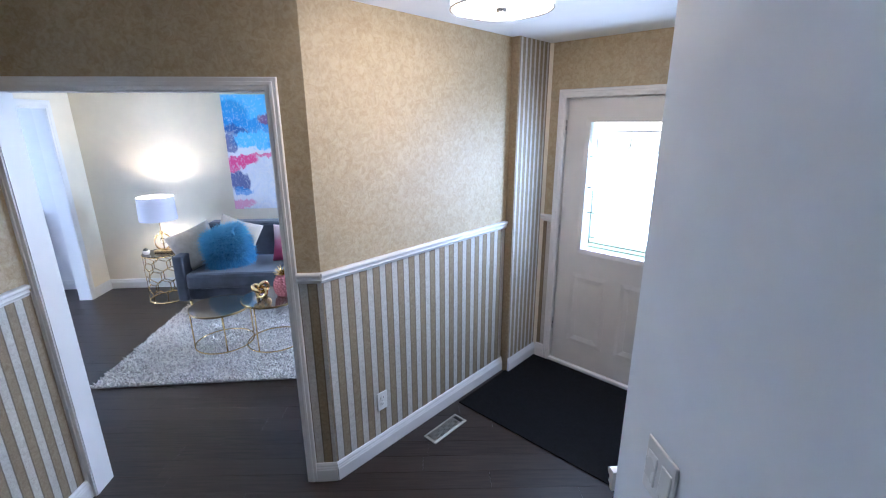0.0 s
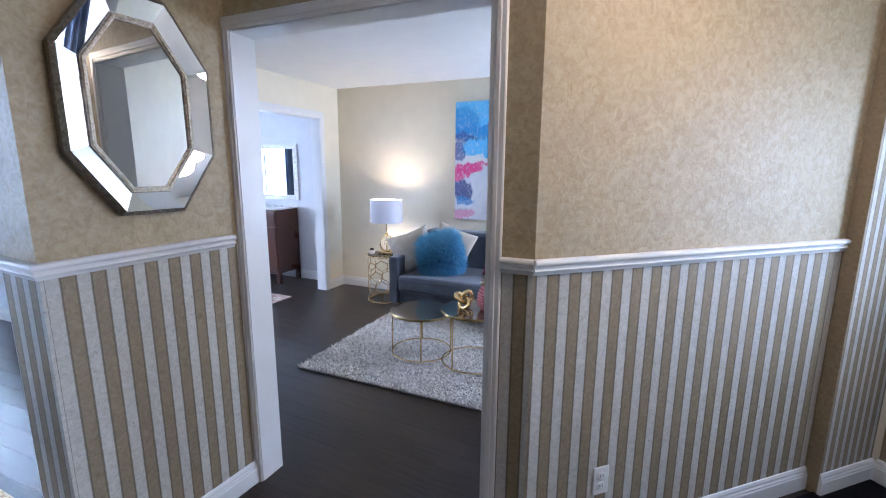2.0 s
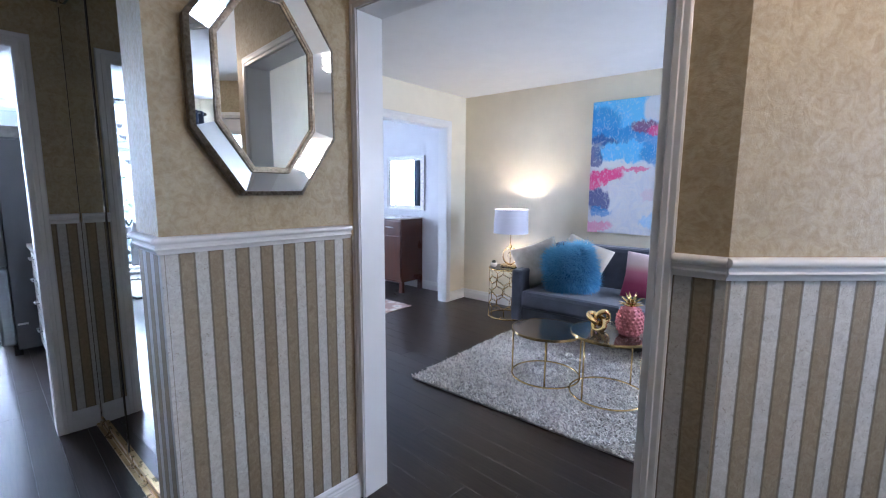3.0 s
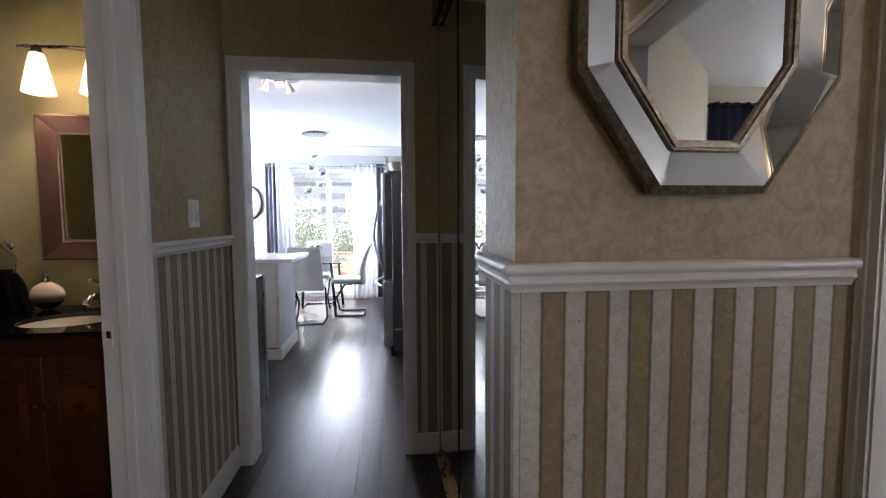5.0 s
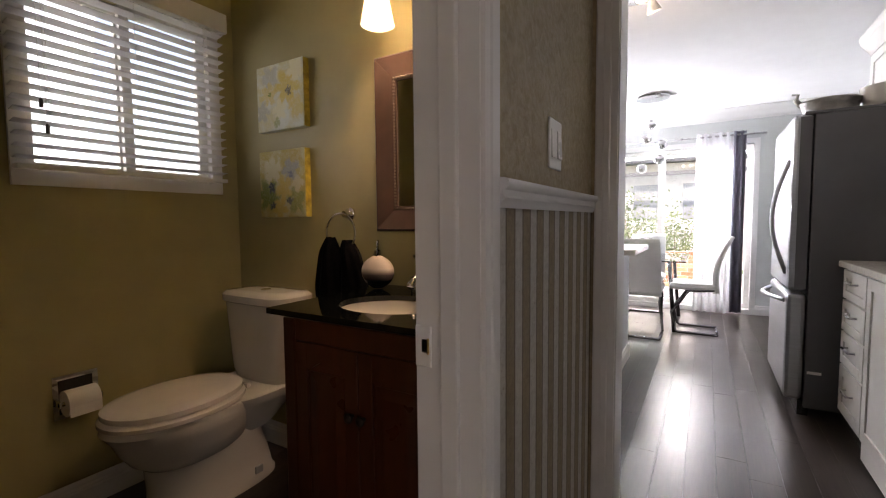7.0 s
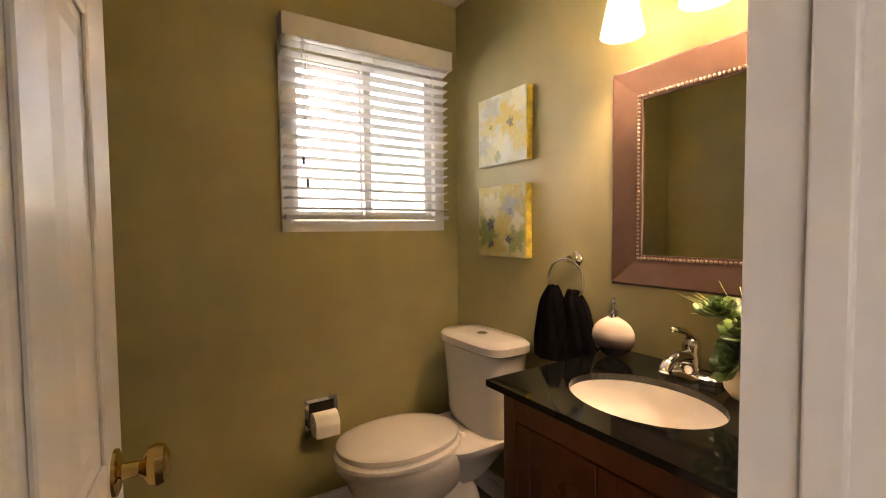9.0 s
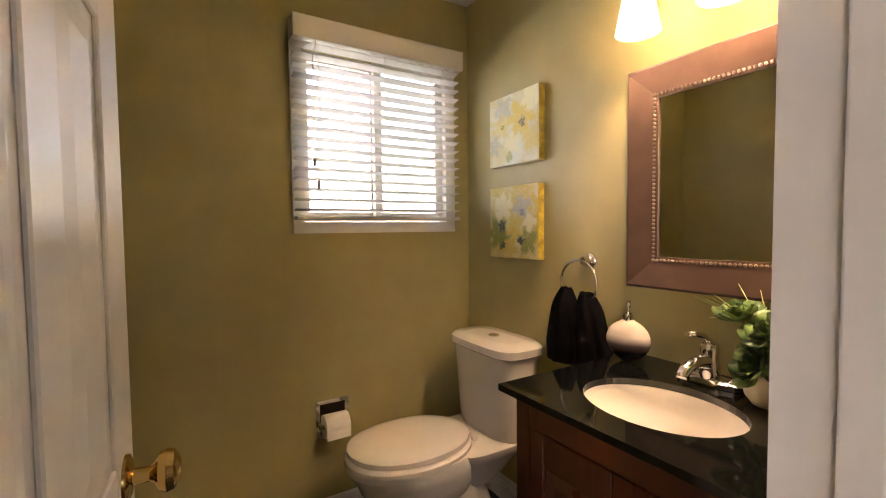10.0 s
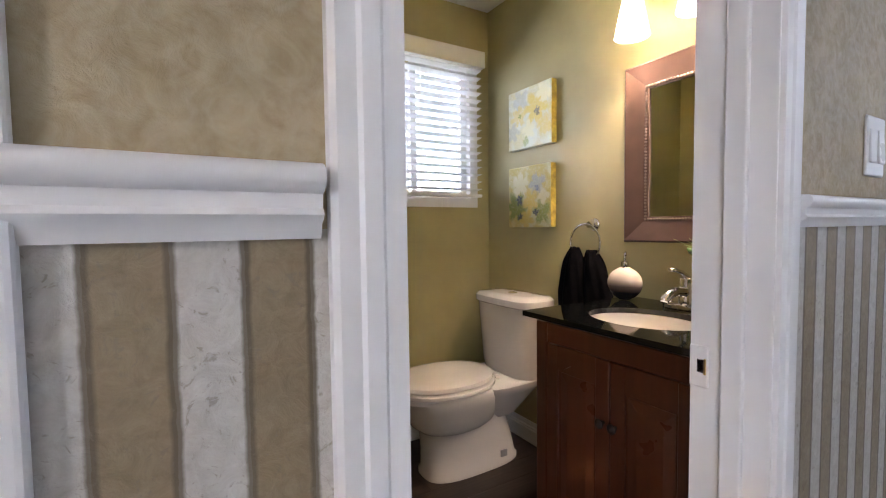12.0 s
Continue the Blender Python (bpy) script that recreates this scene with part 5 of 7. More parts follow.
def toilet():
    t = thing("toilet", "white two-piece toilet with closed lid", "toilet", pose(-2.64, -0.305, 0))
    part("tank", loft([(0.125, 0.014, 0.40, 0.085, 0.165, 3.2), (0.125, 0.014, 0.46, 0.098, 0.182, 3.6), (0.12, 0.014, 0.775, 0.112, 0.212, 4)], 44), BONE_PORCELAIN, t)
    part("tank_lid", loft([(0.122, 0.016, 0.775, 0.114, 0.218, 4), (0.122, 0.016, 0.782, 0.122, 0.226, 4), (0.122, 0.016, 0.812, 0.122, 0.226, 4), (0.122, 0.016, 0.826, 0.106, 0.211, 4), (0.122, 0.016, 0.829, 0.05, 0.15, 3)], 44), BONE_PORCELAIN, t)
    part("flush_button", turned([(0.024, 0.827), (0.024, 0.832), (0.02, 0.834), (0.0, 0.834)], 28, pose(0.125, 0.016, 0)), CHROME, t)
    part("pedestal", loft([(0.40, 0, 0.0, 0.265, 0.128, 3.0), (0.40, 0, 0.016, 0.265, 0.128, 3.0), (0.40, 0, 0.03, 0.255, 0.12, 2.9), (0.41, 0, 0.12, 0.248, 0.118, 2.6), (0.43, 0, 0.22, 0.236, 0.126, 2.4), (0.45, 0, 0.3, 0.23, 0.13, 2.2)], 48), BONE_PORCELAIN, t)
    part("bowl", loft([(0.46, 0, 0.2, 0.14, 0.09, 2.2), (0.475, 0, 0.212, 0.19, 0.118, 2.2), (0.485, 0, 0.25, 0.228, 0.147, 2.15), (0.495, 0, 0.3, 0.252, 0.168, 2.1), (0.5, 0, 0.35, 0.268, 0.18, 2.1), (0.515, 0, 0.395, 0.286, 0.192, 2.1), (0.515, 0, 0.414, 0.278, 0.185, 2.1)], 48), BONE_PORCELAIN, t)
    part("deck", loft([(0.27, 0, 0.24, 0.12, 0.11, 3), (0.25, 0, 0.31, 0.19, 0.14, 3), (0.22, 0, 0.365, 0.2, 0.172, 3), (0.215, 0, 0.388, 0.205, 0.188, 3.4), (0.215, 0, 0.41, 0.205, 0.19, 3.6), (0.2, 0, 0.42, 0.17, 0.175, 3.4)], 40), BONE_PORCELAIN, t)

    def seat_shape(z0, z1, grow, lip):
        rings = []
        for z, k in ((z0, -lip), (z0 + 0.004, 0), (z1 - 0.006, 0), (z1, -lip)):
            rings.append((0.54, 0, z, 0.253 + grow + k, 0.188 + grow + k, 2.12))
        return rings
    part("seat", loft(seat_shape(0.417, 0.441, 0.01, 0.007), 48), BONE_PORCELAIN, t)
    lid = seat_shape(0.445, 0.474, 0.0, 0.012)
    lid += [(0.54, 0, 0.479, 0.2, 0.145, 2.1), (0.54, 0, 0.481, 0.08, 0.06, 2)]
    part("lid", loft(lid, 48), BONE_PORCELAIN, t)
    for y in (-0.075, 0.075):
        part("hinge", rod([(0.288, y - 0.02, 0.435), (0.288, y + 0.02, 0.435)], 0.011, 12), BONE_PORCELAIN, t)
    # No hollow is cut: a grey block carries the bolt recess's shade.
    part("bolt_recess", boxes((0.25, 0.114, 0.04, 0.29, 0.123, 0.075), bevel=0.004), plain("recess_shade_grey", (0.3, 0.3, 0.3), 0.4), t)


toilet()


def paper_holder():
    h = thing("paper_holder", "recessed chrome toilet paper holder with a white roll", "toilet paper holder")
    x0, x1, z0, z1 = -1.97, -1.822, 0.385, 0.555
    to3 = lambda u, z, k: Vector((u, BATH_S + k, z))
    o = [(x0, z0), (x1, z0), (x1, z1), (x0, z1)]
    part("plate", band(o, inset(o, 0.018), 0.006, 0.003, to3, 0.0), CHROME, h)
    # Flat dark sheet on the wall, in place of the shaded hollow.
    part("recess", boxes((x0 + 0.016, BATH_S + 0.0005, z0 + 0.016, x1 - 0.016, BATH_S + 0.0025, z1 - 0.016)), BRONZE, h)
    roll = plain("tissue", (0.75, 0.72, 0.68), 0.9, vary=0.02, grain=0.3, grain_scale=300)
    m = pose(-1.896, BATH_S + 0.045, 0.455, 0, 90)
    part("roll", turned([(0.018, -0.052), (0.05, -0.052), (0.05, 0.052), (0.018, 0.052)], 40, m), roll, h)
    part("hanging_sheet", boxes((-1.948, BATH_S + 0.0935, 0.41, -1.844, BATH_S + 0.0945, 0.46)), roll, h)
    part("spindle", rod([(-1.966, BATH_S + 0.045, 0.455), (-1.826, BATH_S + 0.045, 0.455)], 0.009, 14), CHROME, h)
    for x in (-1.966, -1.834):
        part("arm", boxes((x, BATH_S + 0.002, 0.44, x + 0.008, BATH_S + 0.055, 0.47), bevel=0.003), CHROME, h)


paper_holder()

# ---- living room ----
PLACE[0] = WING


def cushion(w, h, d, power=2.6, wave=0.0, seed=0, steps=28):
    """A plump pillow standing on its lower edge, facing -y."""
    bm = bmesh.new()
    grid = {}
    for side in (-1, 1):
        for i in range(steps + 1):
            for j in range(steps + 1):
                u, v = 2 * i / steps - 1, 2 * j / steps - 1
                edge = i in (0, steps) or j in (0, steps)
                if edge and side == 1:
                    continue
                full = max(0.0, (1 - abs(u) ** power) * (1 - abs(v) ** power)) ** 0.55
                pull = 1 - 0.09 * (1 - abs(u)) * (abs(v) ** 4)
                pull2 = 1 - 0.09 * (1 - abs(v)) * (abs(u) ** 4)
                x, z = u * w / 2 * pull2, h / 2 + v * h / 2 * pull
                y = side * d / 2 * full + wave * noise.noise(Vector((x * 9, z * 9, seed + side)))
                grid[side, i, j] = bm.verts.new((x, y, z))
    for side in (-1, 1):
        g = lambda i, j: grid.get((side, i, j)) or grid[-1, i, j]
        for i in range(steps):
            for j in range(steps):
                f = bm.faces.new((g(i, j), g(i + 1, j), g(i + 1, j + 1), g(i, j + 1)))
                f.smooth = True
    bmesh.ops.recalc_face_normals(bm, faces=bm.faces)
    return bm


def velvet():
    m = Mat("slate_blue_velvet", (0.05, 0.062, 0.088), 0.75)
    n = m.noise(5, detail=4)
    m.colour(m.ramp(n, (0.3, (0.026, 0.03, 0.044)), (0.7, (0.066, 0.076, 0.102))))
    m.p.inputs["Sheen Weight"].default_value = 0.25
    m.p.inputs["Sheen Roughness"].default_value = 0.4
    m.bump(m.noise(380, detail=2), 0.3, 0.001)
    return m.m


def sofa():
    s = thing("sofa", "slate blue velvet sofa with square arms on metal legs", "sofa", pose(-1.69, 5.24, 0))
    v = velvet()
    L = 2.0
    part("frame", boxes((0.02, 0.06, 0.16, L - 0.02, 0.84, 0.29), bevel=0.02), v, s)
    for x in (0.0, L - 0.1):
        part("arm", boxes((x, 0.02, 0.16, x + 0.1, 0.86, 0.635), bevel=0.018), v, s)
    part("backrest", boxes((0.09, 0.66, 0.25, L - 0.09, 0.87, 0.835), bevel=0.04), v, s)
    for x in (0.105, 0.105 + (L - 0.21) / 2):
        part("seat_cushion", boxes((x, 0.0, 0.29, x + (L - 0.21) / 2 - 0.004, 0.68, 0.455), bevel=0.035), v, s)
    for x in (0.08, L - 0.08):
        for y in (0.1, 0.78):
            part("leg", rod([(x, y, 0.0), (x, y, 0.165)], 0.014, 12), GOLD, s)


sofa()


def throw_pillow(name, label, m, w, h, d, material, wave=0.004, seed=0):
    p = thing(name, label, "pillow", m, group="sofa pillows")
    part("cover", cushion(w, h, d, wave=wave, seed=seed), material, p)
    return p


satin = plain("silver_satin", (0.4, 0.365, 0.32), 0.34, 0.45, vary=0.15, scale=14)
linen = plain("cream_linen", (0.5, 0.43, 0.34), 0.8, vary=0.06, grain=0.3)
throw_pillow("throw_pillow", "silver satin throw pillow leaning on the sofa arm", pose(-1.47, 5.5, 0.475, -16, -20, 26), 0.44, 0.42, 0.14, satin, 0.01, 1)
throw_pillow("throw_pillow", "cream throw pillow behind the blue one", pose(-1.3, 5.72, 0.475, -14, 20, 5), 0.44, 0.44, 0.13, linen, 0.004, 2)


def ombre():
    m = Mat("pink_ombre", (0.6, 0.2, 0.3), 0.7)
    sep = m.t.nodes.new("ShaderNodeSeparateXYZ")
    m.link(m.place(coord="Generated"), sep.inputs[0])
    m.colour(m.ramp(sep.outputs[2], (0.3, (0.4, 0.06, 0.16)), (0.55, (0.62, 0.22, 0.33)), (0.72, (0.74, 0.6, 0.62))))
    m.bump(m.noise(300, detail=2), 0.3, 0.001)
    return m.m


throw_pillow("throw_pillow", "pink and white ombre throw pillow", pose(-0.62, 5.6, 0.455, -16, 0, -8), 0.42, 0.40, 0.14, ombre(), 0.004, 4)


def shaggy_pillow():
    p = thing("fur_pillow", "bright blue shaggy fur throw pillow, paler towards the top", "pillow", pose(-1.17, 5.45, 0.47, -20, -17, 8) @ Matrix.Diagonal((1.14, 1.05, 1.14, 1)), group="sofa pillows")
    fur = Mat("blue_fur", (0.04, 0.24, 0.38), 0.8)
    sep = fur.t.nodes.new("ShaderNodeSeparateXYZ")
    fur.link(fur.place(coord="Generated"), sep.inputs[0])
    dye = fur.ramp(sep.outputs[2], (0.2, (0.02, 0.15, 0.34)), (0.85, (0.15, 0.37, 0.52)))
    fur.colour(fur.mix(fur.math("MULTIPLY", fur.t.nodes.new("ShaderNodeNewGeometry").outputs["Random Per Island"], 0.5), dye, (0.24, 0.52, 0.68)))
    core = cushion(0.4, 0.37, 0.24, power=2.2, seed=7)
    for v in core.verts:
        u, w = v.co.x / 0.2, (v.co.z - 0.185) / 0.185
        k = 1 - 0.2 * u * u * w * w
        v.co.x, v.co.z = v.co.x * k, 0.185 + (v.co.z - 0.185) * k
    core.normal_update()
    rnd = random.Random(9)
    verts, faces = [], []
    core.faces.ensure_lookup_table()
    for f in core.faces:
        c, n = f.calc_center_median(), f.normal
        for _ in range(7):
            q = c + Vector((rnd.uniform(-0.01, 0.01), rnd.uniform(-0.005, 0.005), rnd.uniform(-0.01, 0.01)))
            d = (n + Vector((rnd.uniform(-0.7, 0.7), rnd.uniform(-0.5, 0.5), rnd.uniform(-0.9, 0.5)))).normalized()
            side = d.orthogonal().normalized() * 0.0035
            k = len(verts)
            ln = rnd.uniform(0.03, 0.085)
            verts += [q - side, q + side, q + d * ln + Vector((0, 0, -0.008))]
            faces.append((k, k + 1, k + 2))
    part("cushion", core, plain("blue_backing", (0.02, 0.14, 0.32), 0.9), p)
    me = bpy.data.meshes.new("fur")
    me.from_pydata(verts, [], faces)
    me.materials.append(fur.m)
    o = new("fur", me)
    o.parent = p
    tagged(o, "long blue fur strands", kind="stuff")


shaggy_pillow()


def abstract_canvas():
    c = thing("abstract_painting", "tall abstract canvas in blue, pink and white", "painting")
    m = Mat("abstract_paint", (0.5, 0.5, 0.6), 0.45)
    u, v, g = brushed(m, (0, 2))
    fine = m.noise(7, g, 5, 0.65, 2.5)
    BLUE, SKY_BLUE, NAVY_INK, ROSE, PALE = (0.03, 0.24, 0.62), (0.14, 0.5, 0.85), (0.02, 0.04, 0.24), (0.72, 0.07, 0.26), (0.7, 0.7, 0.73)
    col = m.mix(m.ramp(fine, (0.4, 0.0), (0.65, 1.0)), PALE, (0.6, 0.63, 0.72))
    for cu, cv, ru, rv, colour, strength in (
            (0.3, 0.88, 0.62, 0.2, SKY_BLUE, 1.0), (0.1, 0.82, 0.3, 0.16, BLUE, 0.85), (0.85, 0.93, 0.28, 0.12, PALE, 0.85), (0.3, 0.73, 0.55, 0.075, BLUE, 0.9), (0.12, 0.69, 0.22, 0.05, NAVY_INK, 0.7),
            (0.62, 0.8, 0.16, 0.06, (0.2, 0.03, 0.12), 0.85), (0.78, 0.76, 0.14, 0.05, ROSE, 0.85), (0.42, 0.615, 0.4, 0.085, SKY_BLUE, 1.0), (0.8, 0.62, 0.25, 0.1, BLUE, 0.8), (0.06, 0.585, 0.1, 0.07, NAVY_INK, 0.8),
            (0.3, 0.515, 0.22, 0.04, PALE, 0.9), (0.2, 0.44, 0.26, 0.055, ROSE, 1.0), (0.05, 0.39, 0.14, 0.06, ROSE, 0.9), (0.5, 0.485, 0.25, 0.02, ROSE, 0.8), (0.1, 0.26, 0.17, 0.1, NAVY_INK, 0.85),
            (0.16, 0.17, 0.14, 0.05, BLUE, 0.75), (0.1, 0.04, 0.26, 0.05, (0.7, 0.3, 0.48), 0.9), (0.75, 0.3, 0.14, 0.05, (0.66, 0.5, 0.6), 0.6), (0.8, 0.1, 0.2, 0.05, SKY_BLUE, 0.5)):
        col = m.mix(m.math("MULTIPLY", patch(m, u, v, cu, cv, ru, rv, 0.22), strength), col, colour)
    torn = m.math("MULTIPLY", m.ramp(m.noise(16, g, 3, 0.6, 3.0), (0.55, 0.0), (0.6, 1.0)), 0.35)
    col = m.mix(torn, col, (0.66, 0.7, 0.8))
    m.colour(col).bump(fine, 0.25, 0.002)
    part("canvas", boxes((-1.34, LR_N - 0.042, 0.945, -0.56, LR_N - 0.002, 2.205), bevel=0.003), m.m, c)


abstract_canvas()


def side_table():
    t = thing("side_table", "round gold honeycomb wire side table with dark glass top", "side table", pose(-2.06, 5.80, 0))
    r, h = 0.195, 0.54
    part("base_ring", ring(0, 0, 0.008, r, 0.007), GOLD, t)
    part("top_ring", ring(0, 0, h - 0.012, r, 0.007), GOLD, t)
    part("tabletop", turned([(0.0, h - 0.008), (r - 0.004, h - 0.008), (r - 0.002, h), (0.0, h)], 48), plain("smoked_glass", (0.03, 0.028, 0.028), 0.06, 0.2), t)
    cols, rows = 8, 4
    cell_h = (h - 0.03) / rows
    for k in range(cols):
        for j in range(rows):
            a0 = 2 * math.pi * (k + 0.5 * (j % 2)) / cols
            zc = 0.012 + (j + 0.5) * cell_h
            pts = []
            for i in range(6):
                b = math.pi / 6 + i * math.pi / 3
                a = a0 + 0.44 * math.cos(b)
                pts.append((r * math.cos(a), r * math.sin(a), zc + cell_h * 0.62 * math.sin(b)))
            part("honeycomb_cell", rod(pts, 0.0034, 5, True), GOLD, t)


side_table()


def table_lamp():
    l = thing("table_lamp", "lit table lamp with white drum shade and gold ring base", "table lamp", pose(-2.03, 5.80, 0.541))
    shade = Mat("white_lamp_shade", (0.46, 0.46, 0.52), 0.8)
    shade.p.inputs["Emission Color"].default_value = (0.95, 0.93, 1.0, 1)
    shade.p.inputs["Emission Strength"].default_value = 0.015
    shade.bump(shade.noise(400, detail=1), 0.2, 0.001)
    part("foot", boxes((-0.09, -0.05, 0, 0.09, 0.05, 0.03), bevel=0.006), GOLD, l)
    for r, turn in ((0.088, 0), (0.088, 60), (0.088, 120)):
        bm = ring(0, 0, 0.122, r, 0.005, "y", 40, 8)
        part("ring", moved(bm, pose(0, 0, 0, 0, 0, turn)), GOLD, l)
    part("crystal", loft([(0, 0, 0.09, 0.006, 0.006), (0, 0, 0.105, 0.026, 0.026), (0, 0, 0.13, 0.03, 0.03), (0, 0, 0.155, 0.02, 0.02), (0, 0, 0.165, 0.006, 0.006)], 10), CLEAR, l)
    part("stem", rod([(0, 0, 0.2), (0, 0, 0.61)], 0.005, 8), GOLD, l)
    part("neck", turned([(0.018, 0.205), (0.018, 0.235), (0.01, 0.24)], 16), GOLD, l)
    part("shade", turned([(0.182, 0.365), (0.172, 0.615), (0.169, 0.615), (0.179, 0.365)], 56, cap=False), shade.m, l)
    part("spider", boxes((-0.17, -0.002, 0.603, 0.17, 0.002, 0.607), (-0.002, -0.17, 0.603, 0.002, 0.17, 0.607)), GOLD, l)
    part("finial", turned([(0.004, 0.606), (0.008, 0.614), (0.006, 0.624), (0, 0.628)], 12), GOLD, l)
    part("bulb", turned([(0.012, 0.42), (0.03, 0.45), (0.03, 0.47), (0.012, 0.495), (0, 0.5)], 20), glow("lamp_bulb", (1.0, 0.8, 0.55), 1.2), l)
    pot = thing("small_pot", "small white and black pot on the side table", "pot", pose(-2.18, 5.72, 0.541))
    part("bowl", turned([(0.024, 0), (0.036, 0.02), (0.036, 0.035), (0.03, 0.045)], 24), PORCELAIN, pot)
    part("moss", loft([(0, 0, 0.044, 0.028, 0.028), (0, 0, 0.06, 0.022, 0.022), (0, 0, 0.07, 0.008, 0.008)], 16), plain("dark_moss", (0.015, 0.02, 0.01), 0.9, vary=0.5, scale=80), pot)


table_lamp()


def coffee_table(label, x, y, h, r, turn):
    t = thing("coffee_table", label, "coffee table", pose(x, y, 0.032, 0, 0, turn), group="nesting coffee tables")
    top = Mat("smoked_mirror_top", (0.3, 0.25, 0.2), 0.1, 0.85)
    part("tabletop", turned([(0, h - 0.012), (r - 0.006, h - 0.012), (r - 0.004, h), (0, h)], 56), top.m, t)
    part("rim", turned([(r - 0.005, h - 0.016), (r, h - 0.016), (r, h + 0.002), (r - 0.005, h + 0.002)], 56, cap=False), GOLD, t)
    part("base_ring", ring(0, 0, 0.006, r - 0.01, 0.006), GOLD, t)
    for k in range(4):
        a = math.pi / 2 * k
        c, s = (r - 0.012) * math.cos(a), (r - 0.012) * math.sin(a)
        part("leg", rod([(c, s, 0.006), (c, s, h - 0.014)], 0.006, 8), GOLD, t)


coffee_table("low round nesting coffee table with smoked top and gold legs", -1.0, 4.61, 0.345, 0.25, 205)
coffee_table("taller round nesting coffee table with smoked top and gold legs", -0.55, 4.60, 0.42, 0.25, 250)


def gold_knot():
    k = thing("gold_knot", "shiny gold knot ornament on the coffee table", "ornament", pose(-0.65, 4.64, 0.492))
    pts = []
    for i in range(90):
        a = 2 * math.pi * i / 90
        pts.append((0.024 * (math.sin(a) + 2 * math.sin(2 * a)), 0.024 * (math.cos(a) - 2 * math.cos(2 * a)), 0.03 - 0.03 * math.sin(3 * a)))
    part("loop", moved(rod(pts, 0.017, 12, True), pose(0, 0, 0.008, 60, 0, 30)), GOLD, k)


gold_knot()


def pineapple():
    p = thing("pineapple_ornament", "pink ceramic pineapple with gold leaves", "ornament", pose(-0.44, 4.62, 0.453))
    pink = plain("pink_ceramic", (0.55, 0.2, 0.22), 0.15, 0.2, vary=0.1)
    prof = [(0.045, 0.0), (0.072, 0.04), (0.08, 0.085), (0.072, 0.135), (0.05, 0.175), (0.025, 0.188)]
    part("body", turned(prof, 24), pink, p)
    bm = bmesh.new()
    bmesh.ops.create_icosphere(bm, subdivisions=1, radius=0.0125)
    me = bpy.data.meshes.new("scale")
    bm.to_mesh(me)
    bm.free()
    me.materials.append(pink)
    for j in range(8):
        z = 0.015 + 0.022 * j
        r = np.interp(z, [q[1] for q in prof], [q[0] for q in prof])
        n = max(6, int(r * 2 * math.pi / 0.028))
        for i in range(n):
            a = 2 * math.pi * (i + 0.5 * (j % 2)) / n
            o = new("scale", me)
            o.location, o.parent = (r * math.cos(a), r * math.sin(a), z), p
    for j, (n, lift, ln) in enumerate(((8, 25, 0.07), (7, 50, 0.085), (5, 72, 0.1))):
        for i in range(n):
            a = 2 * math.pi * (i + 0.4 * j) / n
            e = math.radians(lift)
            d = Vector((math.cos(a) * math.cos(e), math.sin(a) * math.cos(e), math.sin(e)))
            b0 = Vector((0, 0, 0.185))
            part("leaf", rod([b0, b0 + d * ln * 0.5, b0 + d * ln + Vector((d.x, d.y, -0.2)) * 0.02], 0.013, 6, taper=0.001), GOLD, p)


pineapple()


def shag_rug():
    r = thing("shag_rug", "pale grey shag rug on the dark floor", "rug")
    x0, x1, y0, y1 = -1.74, 0.66, 3.985, 5.53
    part("backing", boxes((x0, y0, 0.001, x1, y1, 0.012)), plain("rug_backing", (0.35, 0.34, 0.33), 0.95), r)
    rnd = random.Random(11)
    verts, faces = [], []
    step = 0.0135
    y = y0 + 0.004
    while y < y1:
        x = x0 + 0.004
        while x < x1:
            cx, cy = x + rnd.uniform(-0.007, 0.007), y + rnd.uniform(-0.007, 0.007)
            tuft = noise.noise(Vector((x * 26, y * 26, 0)))
            h = rnd.uniform(0.01, 0.02) * (0.95 + 0.5 * tuft)
            lx, ly = rnd.uniform(-0.014, 0.014) + 0.016 * noise.noise(Vector((x * 14, y * 14, 4))), rnd.uniform(-0.016, 0.012)
            w = rnd.uniform(0.006, 0.01)
            a = rnd.uniform(0, 2)
            k = len(verts)
            for q in range(3):
                verts.append((cx + w * math.cos(a + 2.094 * q), cy + w * math.sin(a + 2.094 * q), 0.011))
            for q in range(3):
                verts.append((cx + lx + 0.6 * w * math.cos(a + 2.094 * q), cy + ly + 0.6 * w * math.sin(a + 2.094 * q), 0.011 + h))
            for q in range(3):
                j = (q + 1) % 3
                faces.append((k + q, k + j, k + 3 + j, k + 3 + q))
            faces.append((k + 3, k + 4, k + 5))
            x += step
        y += step
    m = Mat("grey_shag", (0.42, 0.41, 0.42), 0.9)
    isl = m.t.nodes.new("ShaderNodeNewGeometry").outputs["Random Per Island"]
    big = m.noise(5, detail=3)
    clump = m.ramp(m.noise(30, detail=2), (0.42, 0.0), (0.58, 1.0))
    c = m.mix(isl, m.mix(clump, (0.3, 0.28, 0.26), (0.62, 0.58, 0.54)), (0.86, 0.82, 0.77))
    m.colour(m.mix(m.math("MULTIPLY", m.ramp(big, (0.4, 0.0), (0.65, 1.0)), 0.3), c, (0.5, 0.45, 0.4)))
    me = bpy.data.meshes.new("pile")
    me.from_pydata(verts, [], faces)
    me.materials.append(m.m)
    o = new("shag_pile", me)
    o.parent = r
    tagged(o, "grey shag pile", kind="stuff")


shag_rug()


